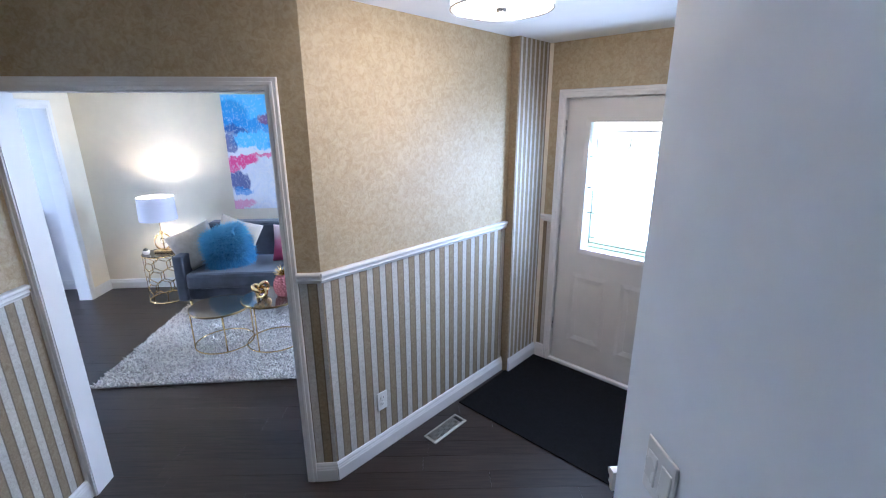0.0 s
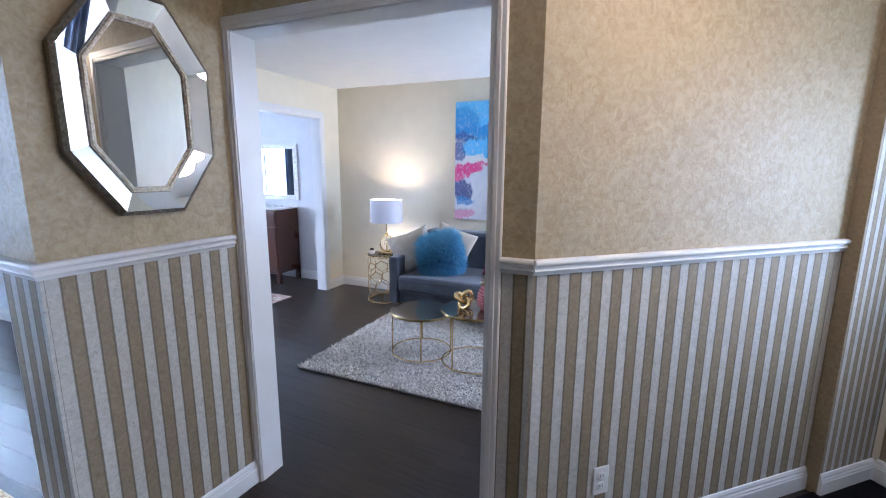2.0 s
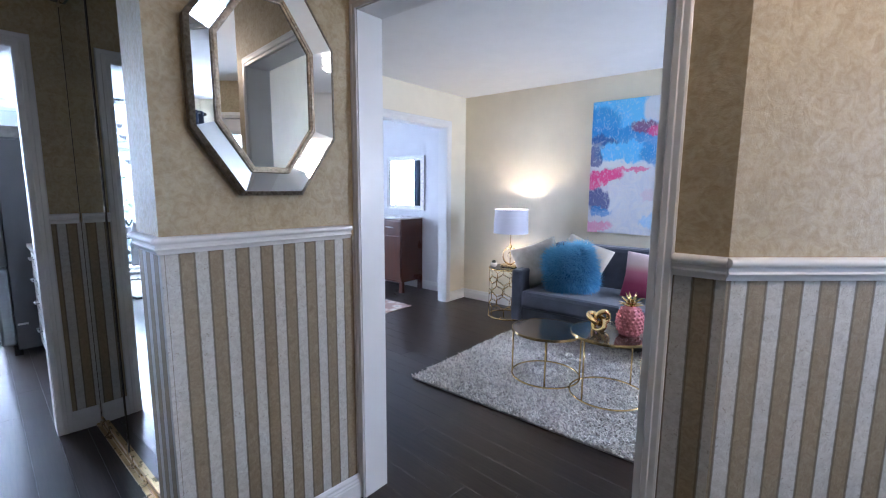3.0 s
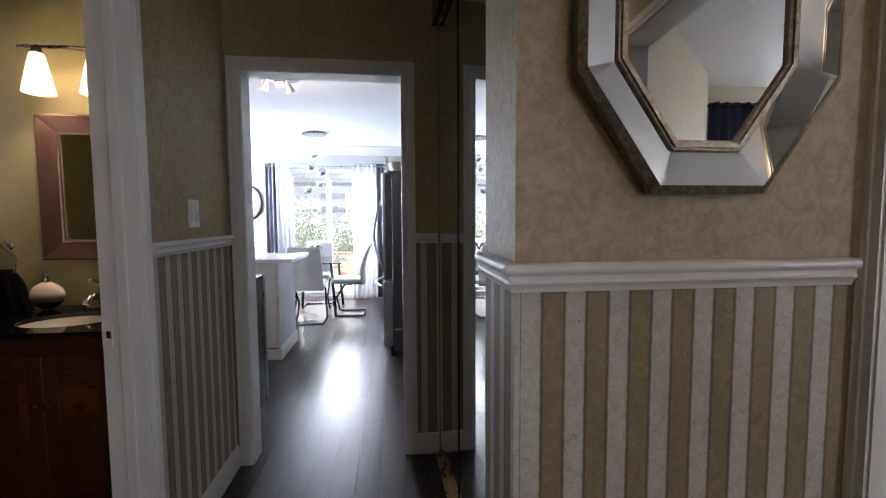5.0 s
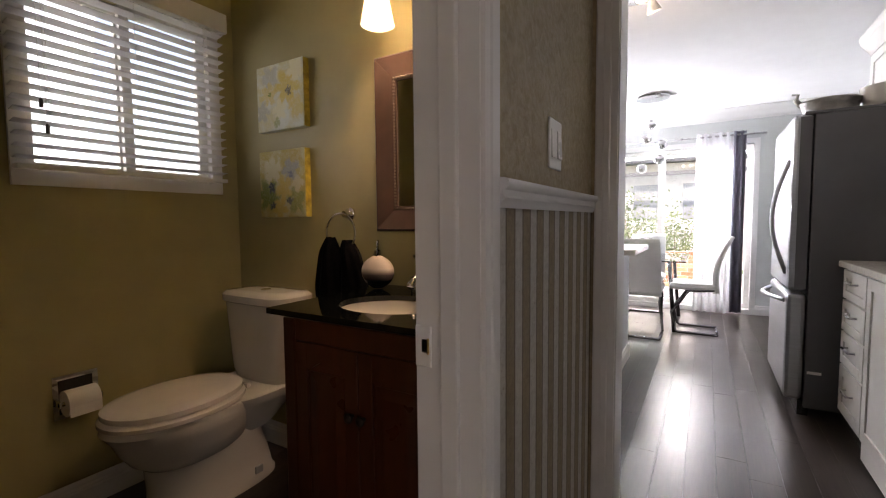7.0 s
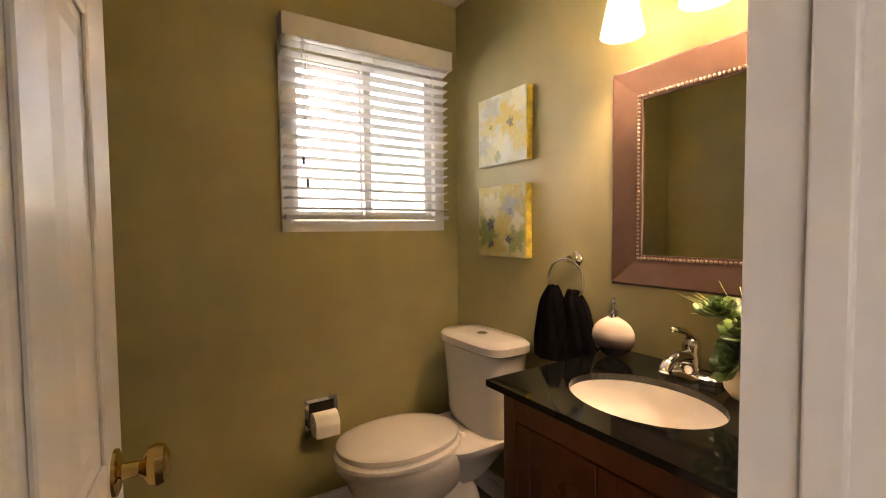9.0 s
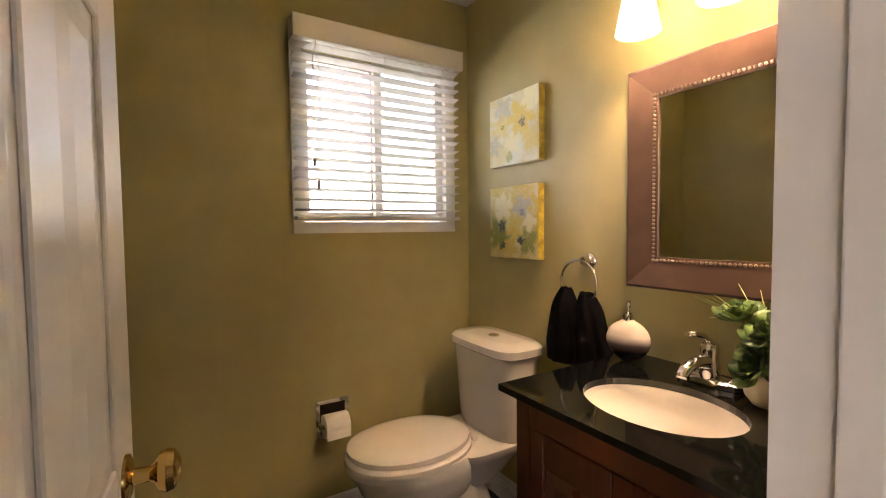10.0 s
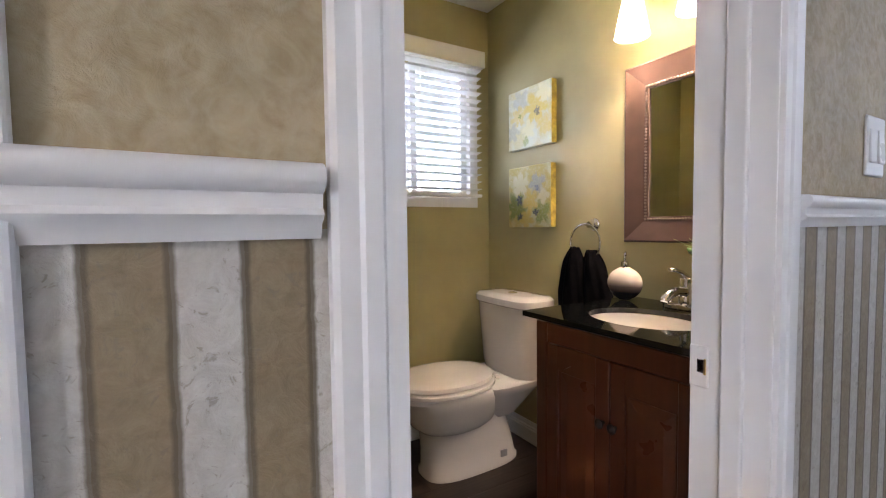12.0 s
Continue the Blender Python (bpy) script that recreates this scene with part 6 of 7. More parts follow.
def curtain_panel(owner, along, a, b, at, z0, z1, material, folds=5, depth=0.035, label=""):
    """A hanging panel between a and b on the axis along ('x' or 'y'), at a fixed other coordinate."""
    bm = bmesh.new()
    n = folds * 10
    rows = []
    for z in (z0, (z0 + z1) / 2, z1 - 0.02, z1):
        row = []
        for i in range(n + 1):
            f = i / n
            u = a + (b - a) * f
            w = at + depth * math.sin(2 * math.pi * folds * f) * (0.75 + 0.25 * math.sin(f * 9)) * (1.0 if z < z1 - 0.01 else 0.8)
            row.append(bm.verts.new((w, u, z) if along == "y" else (u, w, z)))
        rows.append(row)
    for p, q in zip(rows, rows[1:]):
        for i in range(n):
            bm.faces.new((p[i], p[i + 1], q[i + 1], q[i])).smooth = True
    r = bmesh.ops.extrude_face_region(bm, geom=list(bm.faces))
    mv = (0.004, 0, 0) if along == "y" else (0, 0.004, 0)
    bmesh.ops.translate(bm, vec=mv, verts=[v for v in r["geom"] if isinstance(v, bmesh.types.BMVert)])
    bmesh.ops.recalc_face_normals(bm, faces=bm.faces)
    return part("curtain_panel", bm, material, owner, label)


NAVY = plain("navy_curtain", (0.035, 0.045, 0.075), 0.75, vary=0.15, scale=3, grain=0.2, grain_scale=400)


def sheer_cloth():
    m = Mat("white_sheer", (0.85, 0.85, 0.87), 0.8)
    t = m.node("ShaderNodeBsdfTranslucent", Color=(0.85, 0.86, 0.88, 1))
    mix = m.t.nodes.new("ShaderNodeMixShader")
    mix.inputs[0].default_value = 0.6
    m.link(m.p.outputs[0], mix.inputs[1])
    m.link(t.outputs[0], mix.inputs[2])
    m.link(mix.outputs[0], m.t.nodes["Material Output"].inputs[0])
    return m.m


SHEER = sheer_cloth()


def side_window(name, label, x, y0, y1, z0, z1, inward):
    w = thing(name, label, "window", kind="structure")
    to3 = lambda y, z, h: Vector((x + h * inward, y, z))
    o = [(y0 - 0.06, z0 - 0.06), (y1 + 0.06, z0 - 0.06), (y1 + 0.06, z1 + 0.06), (y0 - 0.06, z1 + 0.06)]
    part("window_frame", band(o, inset(o, 0.065), 0.018, 0.012, to3, -0.08), WHITE_TRIM, w)
    mid = (y0 + y1) / 2
    part("mullion", boxes((x - 0.06 * inward - 0.02, mid - 0.025, z0, x - 0.06 * inward + 0.02, mid + 0.025, z1)), WHITE_TRIM, w)


side_window("window_2", "living room window with white frame behind curtains", LR_E, 5.0, 6.0, 0.75, 2.12, -1)
side_window("window_3", "dining room window with white frame", -6.2, 3.5, 4.75, 0.85, 2.15, 1)


def rod_curtain(name, label, x, ya, yb, z, panels):
    c = thing(name, label, "curtain")
    part("curtain_rod", rod([(x, ya, z), (x, yb, z)], 0.012, 12), BRONZE, c, "dark metal curtain rod")
    for y, s in ((ya, -1), (yb, 1)):
        part("finial", turned([(0.012, 0), (0.022, 0.012), (0.022, 0.03), (0.01, 0.04)], 16, pose(x, y, z, -90 * s)), BRONZE, c)
    for a, b, mat_, folds in panels:
        curtain_panel(c, "y", a, b, x, 0.02, z + 0.03, mat_, folds)


rod_curtain("curtain", "dark navy curtains on a metal rod at the living room window", LR_E - 0.09, 4.48, 6.1, 2.25, ((4.56, 5.02, NAVY, 5), (5.02, 5.4, SHEER, 4), (5.85, 6.08, NAVY, 3)))
rod_curtain("curtain", "dark navy curtains at the dining room window", -6.1, 3.45, 4.95, 2.25, ((3.5, 3.72, NAVY, 4), (4.6, 4.9, NAVY, 4)))

# ---- dining room ----


def dining_cabinet():
    c = thing("dining_cabinet", "dark cherry sideboard cabinet with pale top", "cabinet", pose(-4.75, 5.77, 0))
    w, d, h = 1.12, 0.40, 0.985
    part("body", boxes((0, 0, 0.14, w, d, h - 0.02), bevel=0.004), CHERRY, c)
    part("top", boxes((-0.012, -0.012, h - 0.02, w + 0.012, d, h), bevel=0.005), plain("pale_cabinet_top", (0.55, 0.5, 0.46), 0.3), c)
    for x in (0.0, w - 0.05):
        for y in (0.0, d - 0.05):
            part("leg", boxes((x, y, 0, x + 0.05, y + 0.05, 0.14), bevel=0.003), CHERRY, c)
    for k in range(3):
        x = 0.02 + k * (w - 0.02) / 3
        dr = part("drawer", boxes((x, -0.014, 0.76, x + (w - 0.06) / 3, 0, h - 0.04), bevel=0.003), CHERRY, c)
        part("handle", rod([(x + 0.1, -0.03, 0.86), (x + 0.24, -0.03, 0.86)], 0.006, 8), STEEL, dr)
        part("door", boxes((x, -0.014, 0.17, x + (w - 0.06) / 3, 0, 0.745), bevel=0.003), CHERRY, c)


dining_cabinet()
dm = thing("dining_mirror", "rectangular wall mirror in beaded silver frame", "mirror")
dm_o = [(-4.32, 1.07), (-3.60, 1.07), (-3.60, 1.80), (-4.32, 1.80)]
dm_to = lambda x, z, h: Vector((x, LR_N + 0.02 - h, z))
part("frame", band(dm_o, inset(dm_o, 0.06), 0.02, 0.03, dm_to, 0.001), plain("silver_leaf_frame", (0.55, 0.53, 0.5), 0.3, 0.7, vary=0.2, scale=40), dm)
part("mirror_plate", boxes((-4.27, LR_N + 0.006, 1.12, -3.65, LR_N + 0.012, 1.75)), MIRROR, dm)


def dining_rug():
    m = Mat("faded_pattern_wool", (0.5, 0.46, 0.42), 0.95)
    v = m.node("ShaderNodeTexVoronoi", Scale=9.0)
    m.link(m.place(), v.inputs["Vector"])
    m.colour(m.ramp(v.outputs["Distance"], (0.1, (0.3, 0.27, 0.27)), (0.3, (0.62, 0.57, 0.5)), (0.6, (0.42, 0.3, 0.26)))).bump(m.noise(200), 0.3, 0.002)
    single("dining_rug", boxes((-5.4, 3.9, 0.001, -3.1, 5.4, 0.011), bevel=0.003), m.m, "thin pale patterned rug on the dining room floor", "rug")


dining_rug()

# ---- kitchen ----
PLACE[0] = Matrix()
single("crown_moulding", sweep(bmesh.new(), [(0, 0), (0.015, 0), (0.03, 0.03), (0.08, 0.09), (0.11, 0.12), (0.11, 0.135), (0, 0.135)], (KIT_W, KIT_S, 2.305), (KIT_W, KIT_N, 2.305), (1, 0, 0)), WHITE_TRIM, "white crown moulding under the kitchen ceiling", "moulding", kind="structure")
single("crown_moulding", sweep(bmesh.new(), [(0, 0), (0.015, 0), (0.03, 0.03), (0.08, 0.09), (0.11, 0.12), (0.11, 0.135), (0, 0.135)], (KIT_W, KIT_S, 2.305), (KIT_E - 0.12, KIT_S, 2.305), (0, 1, 0)), WHITE_TRIM, "white crown moulding under the kitchen ceiling", "moulding", kind="structure")


def shaker(owner, put, u0, u1, z0, z1, material, name="door"):
    """A flat framed front; local (u, out, z)."""
    f = part(name, moved(boxes((u0, 0, z0, u1, 0.014, z1)), put), material, owner)
    w = min(0.055, (z1 - z0) * 0.28)
    bm = boxes((u0, 0.014, z0, u0 + w, 0.022, z1), (u1 - w, 0.014, z0, u1, 0.022, z1), (u0 + w, 0.014, z0, u1 - w, 0.022, z0 + w), (u0 + w, 0.014, z1 - w, u1 - w, 0.022, z1), bevel=0.0015)
    part("front_frame", moved(bm, put), material, f)
    return f


def pull(owner, put, u, z, ln, upright):
    a, b = ((u, 0.045, z - ln / 2), (u, 0.045, z + ln / 2)) if upright else ((u - ln / 2, 0.045, z), (u + ln / 2, 0.045, z))
    bm = rod([put @ Vector(a), put @ Vector(b)], 0.006, 8)
    for q in (a, b):
        tube(bm, [put @ Vector((q[0], 0.02, q[2])), put @ Vector(q)], 0.005, 8)
    part("handle", bm, STEEL, owner, "brushed steel bar handle")


def base_cabinets():
    put = frame_of((-4.29, 2.145), (1, 0), (0, -1))
    c = thing("drawer_cabinet", "white base cabinet with four drawers", "cabinet")
    part("body", moved(boxes((0, -0.59, 0.1, 0.40, 0, 0.88)), put), CABINET_WHITE, c)
    part("toe_kick", moved(boxes((0, -0.59, 0.0, 0.40, -0.05, 0.1)), put), CABINET_WHITE, c)
    for z0, z1 in ((0.11, 0.36), (0.37, 0.54), (0.55, 0.71), (0.72, 0.87)):
        d = shaker(c, put, 0.006, 0.394, z0, z1, CABINET_WHITE, "drawer")
        pull(d, put, 0.2, (z0 + z1) / 2 + 0.02, 0.12, False)
    c = thing("base_cabinet", "white base cabinet with two shaker doors", "cabinet")
    part("body", moved(boxes((0.402, -0.59, 0.1, 1.50, 0, 0.88)), put), CABINET_WHITE, c)
    part("toe_kick", moved(boxes((0.402, -0.59, 0.0, 1.50, -0.05, 0.1)), put), CABINET_WHITE, c)
    part("base_strip", moved(boxes((0.402, 0, 0.015, 1.50, 0.014, 0.1), bevel=0.003), put), CABINET_WHITE, c)
    for u0, u1, hu in ((0.41, 0.945, 0.9), (0.955, 1.49, 1.0)):
        d = shaker(c, put, u0, u1, 0.11, 0.87, CABINET_WHITE)
        pull(d, put, hu, 0.58, 0.16, True)
    single("kitchen_worktop", boxes((-4.315, 2.105, 0.881, -2.77, 2.795, 0.915), bevel=0.006), QUARTZ, "pale stone worktop on white cabinets", "worktop")
    u = thing("wall_cabinet", "white wall cabinets with shaker doors and crown", "cabinet")
    put = frame_of((-4.28, 2.40), (1, 0), (0, -1))
    part("body", moved(boxes((0, -0.39, 1.42, 1.49, 0, 2.2)), put), CABINET_WHITE, u)
    part("fridge_bridge", moved(boxes((-0.86, -0.39, 1.83, -0.002, 0, 2.2)), put), CABINET_WHITE, u)
    for k in range(2):
        shaker(u, put, -0.855 + k * 0.428, -0.432 + k * 0.428, 1.84, 2.19, CABINET_WHITE)
    for k in range(3):
        d = shaker(u, put, 0.006 + k * 0.496, 0.49 + k * 0.496, 1.43, 2.19, CABINET_WHITE)
        pull(d, put, 0.45 + k * 0.496, 1.5, 0.12, True)
    part("crown", sweep(bmesh.new(), [(0, 0), (0.02, 0), (0.03, 0.02), (0.07, 0.07), (0.08, 0.1), (0.08, 0.12), (0, 0.12)], (-5.16, 2.40, 2.2), (-2.79, 2.40, 2.2), (0, -1, 0)), CABINET_WHITE, u)


base_cabinets()


def fridge():
    f = thing("refrigerator", "stainless steel bottom-freezer refrigerator with dark grey sides", "refrigerator")
    grey = plain("graphite_side", (0.1, 0.1, 0.105), 0.5, 0.2, vary=0.05, grain=0.2, grain_scale=500)
    steel = Mat("satin_appliance_steel", (0.4, 0.41, 0.43), 0.4, 1.0)
    steel.colour(steel.ramp(steel.noise(3.0, steel.place(1, 1, 40), 3), (0.3, (0.38, 0.39, 0.41)), (0.7, (0.43, 0.44, 0.46))))
    skin = steel.m
    x0, x1, y0 = -5.14, -4.366, 1.915
    part("body", boxes((x0, y0 + 0.075, 0.05, x1, 2.70, 1.72), bevel=0.006), grey, f)
    part("top_cap", boxes((x0, y0 + 0.03, 1.72, x1, 2.3, 1.738), bevel=0.004), grey, f)
    part("door", boxes((x0 + 0.002, y0 - 0.02, 0.725, x1 - 0.002, y0 + 0.07, 1.725), bevel=0.022), skin, f)
    part("freezer_drawer", boxes((x0 + 0.002, y0 - 0.02, 0.09, x1 - 0.002, y0 + 0.07, 0.71), bevel=0.022), skin, f)
    part("door_edge", boxes((x1 - 0.0022, y0 + 0.012, 0.74, x1 + 0.001, y0 + 0.066, 1.71)), grey, f)
    part("kick_plate", boxes((x0 + 0.02, y0 + 0.05, 0.0, x1 - 0.02, y0 + 0.1, 0.085)), BLACK, f)
    pts = [(x1 - 0.07, y0 - 0.02 - 0.075 * math.sin(math.pi * k / 12), 0.82 + 0.66 * k / 12) for k in range(13)]
    part("door_handle", rod(pts, 0.012, 10), skin, f, "curved steel door handle")
    pts = [(x0 + 0.08 + 0.62 * k / 12, y0 - 0.02 - 0.075 * math.sin(math.pi * k / 12), 0.66) for k in range(13)]
    part("drawer_handle", rod(pts, 0.013, 10), skin, f, "curved steel drawer handle")
    part("badge", boxes((x1, 2.0, 0.252, x1 + 0.0015, 2.065, 0.268)), PLASTIC, f)
    b = thing("mixing_bowl", "white bowl on top of the refrigerator", "bowl", pose(-4.62, 2.36, 1.7385))
    part("shell", turned([(0.07, 0), (0.12, 0.05), (0.14, 0.14), (0.135, 0.14), (0.115, 0.055), (0.06, 0.008)], 32, cap=False), PORCELAIN, b)
    part("foot", turned([(0.0, 0.0), (0.07, 0.0), (0.07, 0.006), (0.0, 0.006)], 32), PORCELAIN, b)
    w = thing("wire_basket", "grey rooster-handled basket on the refrigerator", "basket", pose(-4.66, 2.1, 1.7385))
    tin = plain("grey_tin", (0.3, 0.29, 0.27), 0.45, 0.5, vary=0.2, scale=20)
    for k in range(5):
        part("hoop", ring(0, 0, 0.008 + 0.022 * k, 0.11 + 0.008 * k, 0.005, "z", 28, 6), tin, w)
    part("basin", turned([(0, 0), (0.112, 0), (0.145, 0.095), (0.14, 0.095), (0.108, 0.004)], 28), tin, w)
    part("bird_handle", rod([(-0.02, -0.13, 0.09), (-0.02, -0.16, 0.13), (-0.02, -0.15, 0.16), (-0.02, -0.18, 0.165)], 0.018, 8, taper=0.006), tin, w)


fridge()


def peninsula():
    put = frame_of((-4.45, 0), (0, 1), (1, 0))
    c = thing("peninsula_cabinet", "white kitchen peninsula cabinet with panelled end", "cabinet")
    part("body", moved(boxes((0.615, -0.63, 0.1, 0.93, 0, 0.895)), put), CABINET_WHITE, c)
    part("toe_kick", moved(boxes((0.615, -0.58, 0.0, 0.9, -0.06, 0.1)), put), BLACK, c)
    d = shaker(c, put, 0.625, 0.915, 0.12, 0.885, CABINET_WHITE)
    pull(d, put, 0.65, 0.6, 0.12, True)
    part("end_panel", boxes((-5.08, 0.93, 0.0, -4.43, 0.945, 0.895)), plain("cool_white_panel", (0.7, 0.72, 0.74), 0.35), c)
    part("end_skirting", sweep(bmesh.new(), BASE_SHAPE, (-5.1, 0.945, 0), (-4.415, 0.945, 0), (0, 1, 0)), CABINET_WHITE, c)
    part("corner_skirting", boxes((-4.43, 0.62, 0.0, -4.412, 0.961, 0.1), bevel=0.003), CABINET_WHITE, c)
    dw = thing("dishwasher", "stainless steel dishwasher built into the peninsula", "dishwasher")
    part("tub", moved(boxes((0.01, -0.58, 0.1, 0.61, 0, 0.89)), put), BLACK, dw)
    part("door", moved(boxes((0.012, 0.0, 0.12, 0.608, 0.022, 0.885), bevel=0.005), put), STEEL, dw)
    part("handle", moved(rod([(0.06, 0.055, 0.82), (0.56, 0.055, 0.82)], 0.011, 10), put), STEEL, dw)
    for u in (0.08, 0.54):
        part("handle_post", moved(rod([(u, 0.02, 0.82), (u, 0.055, 0.82)], 0.008, 8), put), STEEL, dw)
    part("kick_plate", moved(boxes((0.012, -0.06, 0.0, 0.608, -0.02, 0.1)), put), BLACK, dw)
    b = thing("corner_cabinet", "white base cabinets along the window side of the kitchen", "cabinet")
    part("peninsula_run", boxes((-5.08, KIT_S + 0.005, 0.0, -4.45, 0.005, 0.895)), CABINET_WHITE, b)
    part("back_run", boxes((-4.445, KIT_S + 0.005, 0.0, -3.4, -0.03, 0.895)), CABINET_WHITE, b)
    part("range_run", boxes((-3.395, KIT_S + 0.005, 0.0, -2.77, 0.33, 0.895)), CABINET_WHITE, b)
    single("peninsula_worktop", boxes((-5.2, KIT_S + 0.003, 0.897, -4.41, 1.075, 0.935), (-4.41, KIT_S + 0.003, 0.897, -2.77, 0.0, 0.935), (-3.42, 0.0, 0.897, -2.77, 0.33, 0.935), bevel=0.004), QUARTZ, "pale stone worktop running round to the peninsula", "worktop")


peninsula()


def range_stove():
    r = thing("range", "black glass-top kitchen range with steel handle", "stove")
    put = frame_of((-3.42, 0.335), (0, 1), (-1, 0))
    w = 0.765
    part("body", moved(boxes((0, -0.64, 0.03, w, 0, 0.905), bevel=0.004), put), BLACK, r)
    part("cooktop", moved(boxes((0.0, -0.64, 0.905, w, 0.012, 0.92), bevel=0.004), put), BLACK, r)
    part("oven_door", moved(boxes((0.01, 0.0, 0.24, w - 0.01, 0.035, 0.82), bevel=0.006), put), BLACK, r)
    part("drawer", moved(boxes((0.01, 0.0, 0.05, w - 0.01, 0.03, 0.225), bevel=0.006), put), BLACK, r)
    part("trim_edge", moved(boxes((w - 0.002, -0.004, 0.06, w + 0.003, 0.034, 0.9)), put), STEEL, r)
    part("oven_handle", moved(rod([(0.05, 0.075, 0.77), (w - 0.05, 0.075, 0.77)], 0.013, 10), put), STEEL, r)
    for u in (0.08, w - 0.08):
        part("handle_post", moved(rod([(u, 0.03, 0.77), (u, 0.075, 0.77)], 0.009, 8), put), STEEL, r)
        part("control_knob", turned([(0.02, 0), (0.017, 0.022)], 20, put @ pose(u, 0.0, 0.865, -90)), STEEL, r)
    part("back_panel", moved(boxes((0, -0.64, 0.92, w, -0.6, 1.06), bevel=0.01), put), BLACK, r)
    h = thing("range_hood", "white range hood under a wall cabinet", "range hood")
    part("canopy", boxes((-3.22, 0.335, 1.68, -2.765, 1.10, 1.8), bevel=0.01), CABINET_WHITE, h)
    hc = thing("wall_cabinet", "white wall cabinet above the range hood", "cabinet")
    put = frame_of((-3.09, 0.335), (0, 1), (-1, 0))
    part("body", moved(boxes((0, -0.325, 1.802, 0.765, 0, 2.28)), put), CABINET_WHITE, hc)
    for u in (0.005, 0.385):
        shaker(hc, put, u, u + 0.375, 1.81, 2.27, CABINET_WHITE)


range_stove()


def spot_lamp():
    l = thing("ceiling_spotlight", "round chrome ceiling light with white swivel spots", "ceiling lamp", pose(-3.87, 1.13, H))
    part("canopy", turned([(0.2, 0), (0.205, -0.012), (0.2, -0.03), (0.17, -0.05), (0.0, -0.055)], 48), plain("satin_chrome", (0.5, 0.5, 0.51), 0.18, 1.0, vary=0.02), l)
    lit = glow("lit_spot", (1.0, 0.92, 0.8), 1.6)
    for k, a in enumerate((20, 140, 260)):
        m = pose(0.08 * math.cos(radians(a)), 0.08 * math.sin(radians(a)), -0.055, 0, 0, a) @ pose(0, 0, 0, 0, 155)
        s = part("spot", turned([(0.014, 0), (0.018, 0.03), (0.035, 0.075), (0.038, 0.095), (0.034, 0.095)], 24, m, cap=False), PORCELAIN, l)
        part("bulb", turned([(0.03, 0.088), (0.0, 0.094)], 20, m), lit, s)


spot_lamp()


def globe_pendant():
    p = thing("globe_pendant", "chrome pendant with five small mirrored globes", "pendant lamp", pose(-6.38, 0.97, H))
    part("canopy", turned([(0.16, 0), (0.17, -0.012), (0.165, -0.03), (0, -0.034)], 44), CHROME, p)
    for y, z in ((0.955, 2.147), (0.91, 2.004), (1.07, 1.92), (1.04, 1.77), (0.865, 1.695)):
        dx = (y - 0.97) * 0.6
        g = bmesh.new()
        bmesh.ops.create_uvsphere(g, u_segments=24, v_segments=14, radius=0.052)
        globe = part("globe", moved(smooth(g, 80), pose(dx, y - 0.97, z - H)), plain("pearl_chrome", (0.8, 0.8, 0.8), 0.12, 0.75), p)
        part("wire", rod([(dx, y - 0.97, z - H + 0.05), (dx, y - 0.97, -0.03)], 0.0015, 5), STEEL, p)


globe_pendant()


def leather_chair(label, x, y, turn):
    """A cantilever dining chair; it faces local -y."""
    c = thing("dining_chair", label, "chair", pose(x, y, 0, 0, 0, turn), group="chairs round the glass table")
    leather = plain("white_leather", (0.62, 0.62, 0.6), 0.4, vary=0.05, grain=0.15, grain_scale=250)
    part("seat", boxes((-0.205, -0.22, 0.44, 0.205, 0.2, 0.51), bevel=0.028), leather, c)
    back = bmesh.new()
    n = 12
    rows = []
    for i in range(n + 1):
        f = i / n
        z = 0.42 + 0.545 * f
        yy = 0.185 + 0.07 * f + 0.04 * math.sin(math.pi * f) * -1 + 0.05 * f * f
        half = 0.2 - 0.012 * f
        t = 0.028 * (1 - 0.4 * f)
        rows.append([back.verts.new((s * half, yy + k * t, z)) for s, k in ((-1, -1), (1, -1), (1, 1), (-1, 1))])
    for a, b in zip(rows, rows[1:]):
        for k in range(4):
            back.faces.new((a[k], a[(k + 1) % 4], b[(k + 1) % 4], b[k]))
    back.faces.new(rows[0][::-1])
    back.faces.new(rows[-1])
    part("backrest", smooth(back, 50), leather, c)
    for s in (-1, 1):
        x0 = s * 0.19
        part("leg", rod([(x0, 0.17, 0.45), (x0, -0.05, 0.43), (x0 * 0.9, -0.2, 0.2), (x0, -0.16, 0.03), (x0, -0.14, 0.014), (x0, 0.2, 0.014)], 0.013, 8), DARK_REFLECT_CHROME, c)
    part("floor_bar", rod([(-0.19, 0.2, 0.014), (0.19, 0.2, 0.014)], 0.013, 8), DARK_REFLECT_CHROME, c)
    return c


leather_chair("white leather cantilever dining chair with chrome legs, back to the kitchen", -5.92, 0.94, -90)
leather_chair("white leather cantilever dining chair turned sideways to the window", -6.32, 1.40, 0)
leather_chair("white leather cantilever dining chair beyond the peninsula", -6.32, 0.46, 180)
leather_chair("white leather cantilever dining chair beside the patio door", -6.86, 0.88, 90)


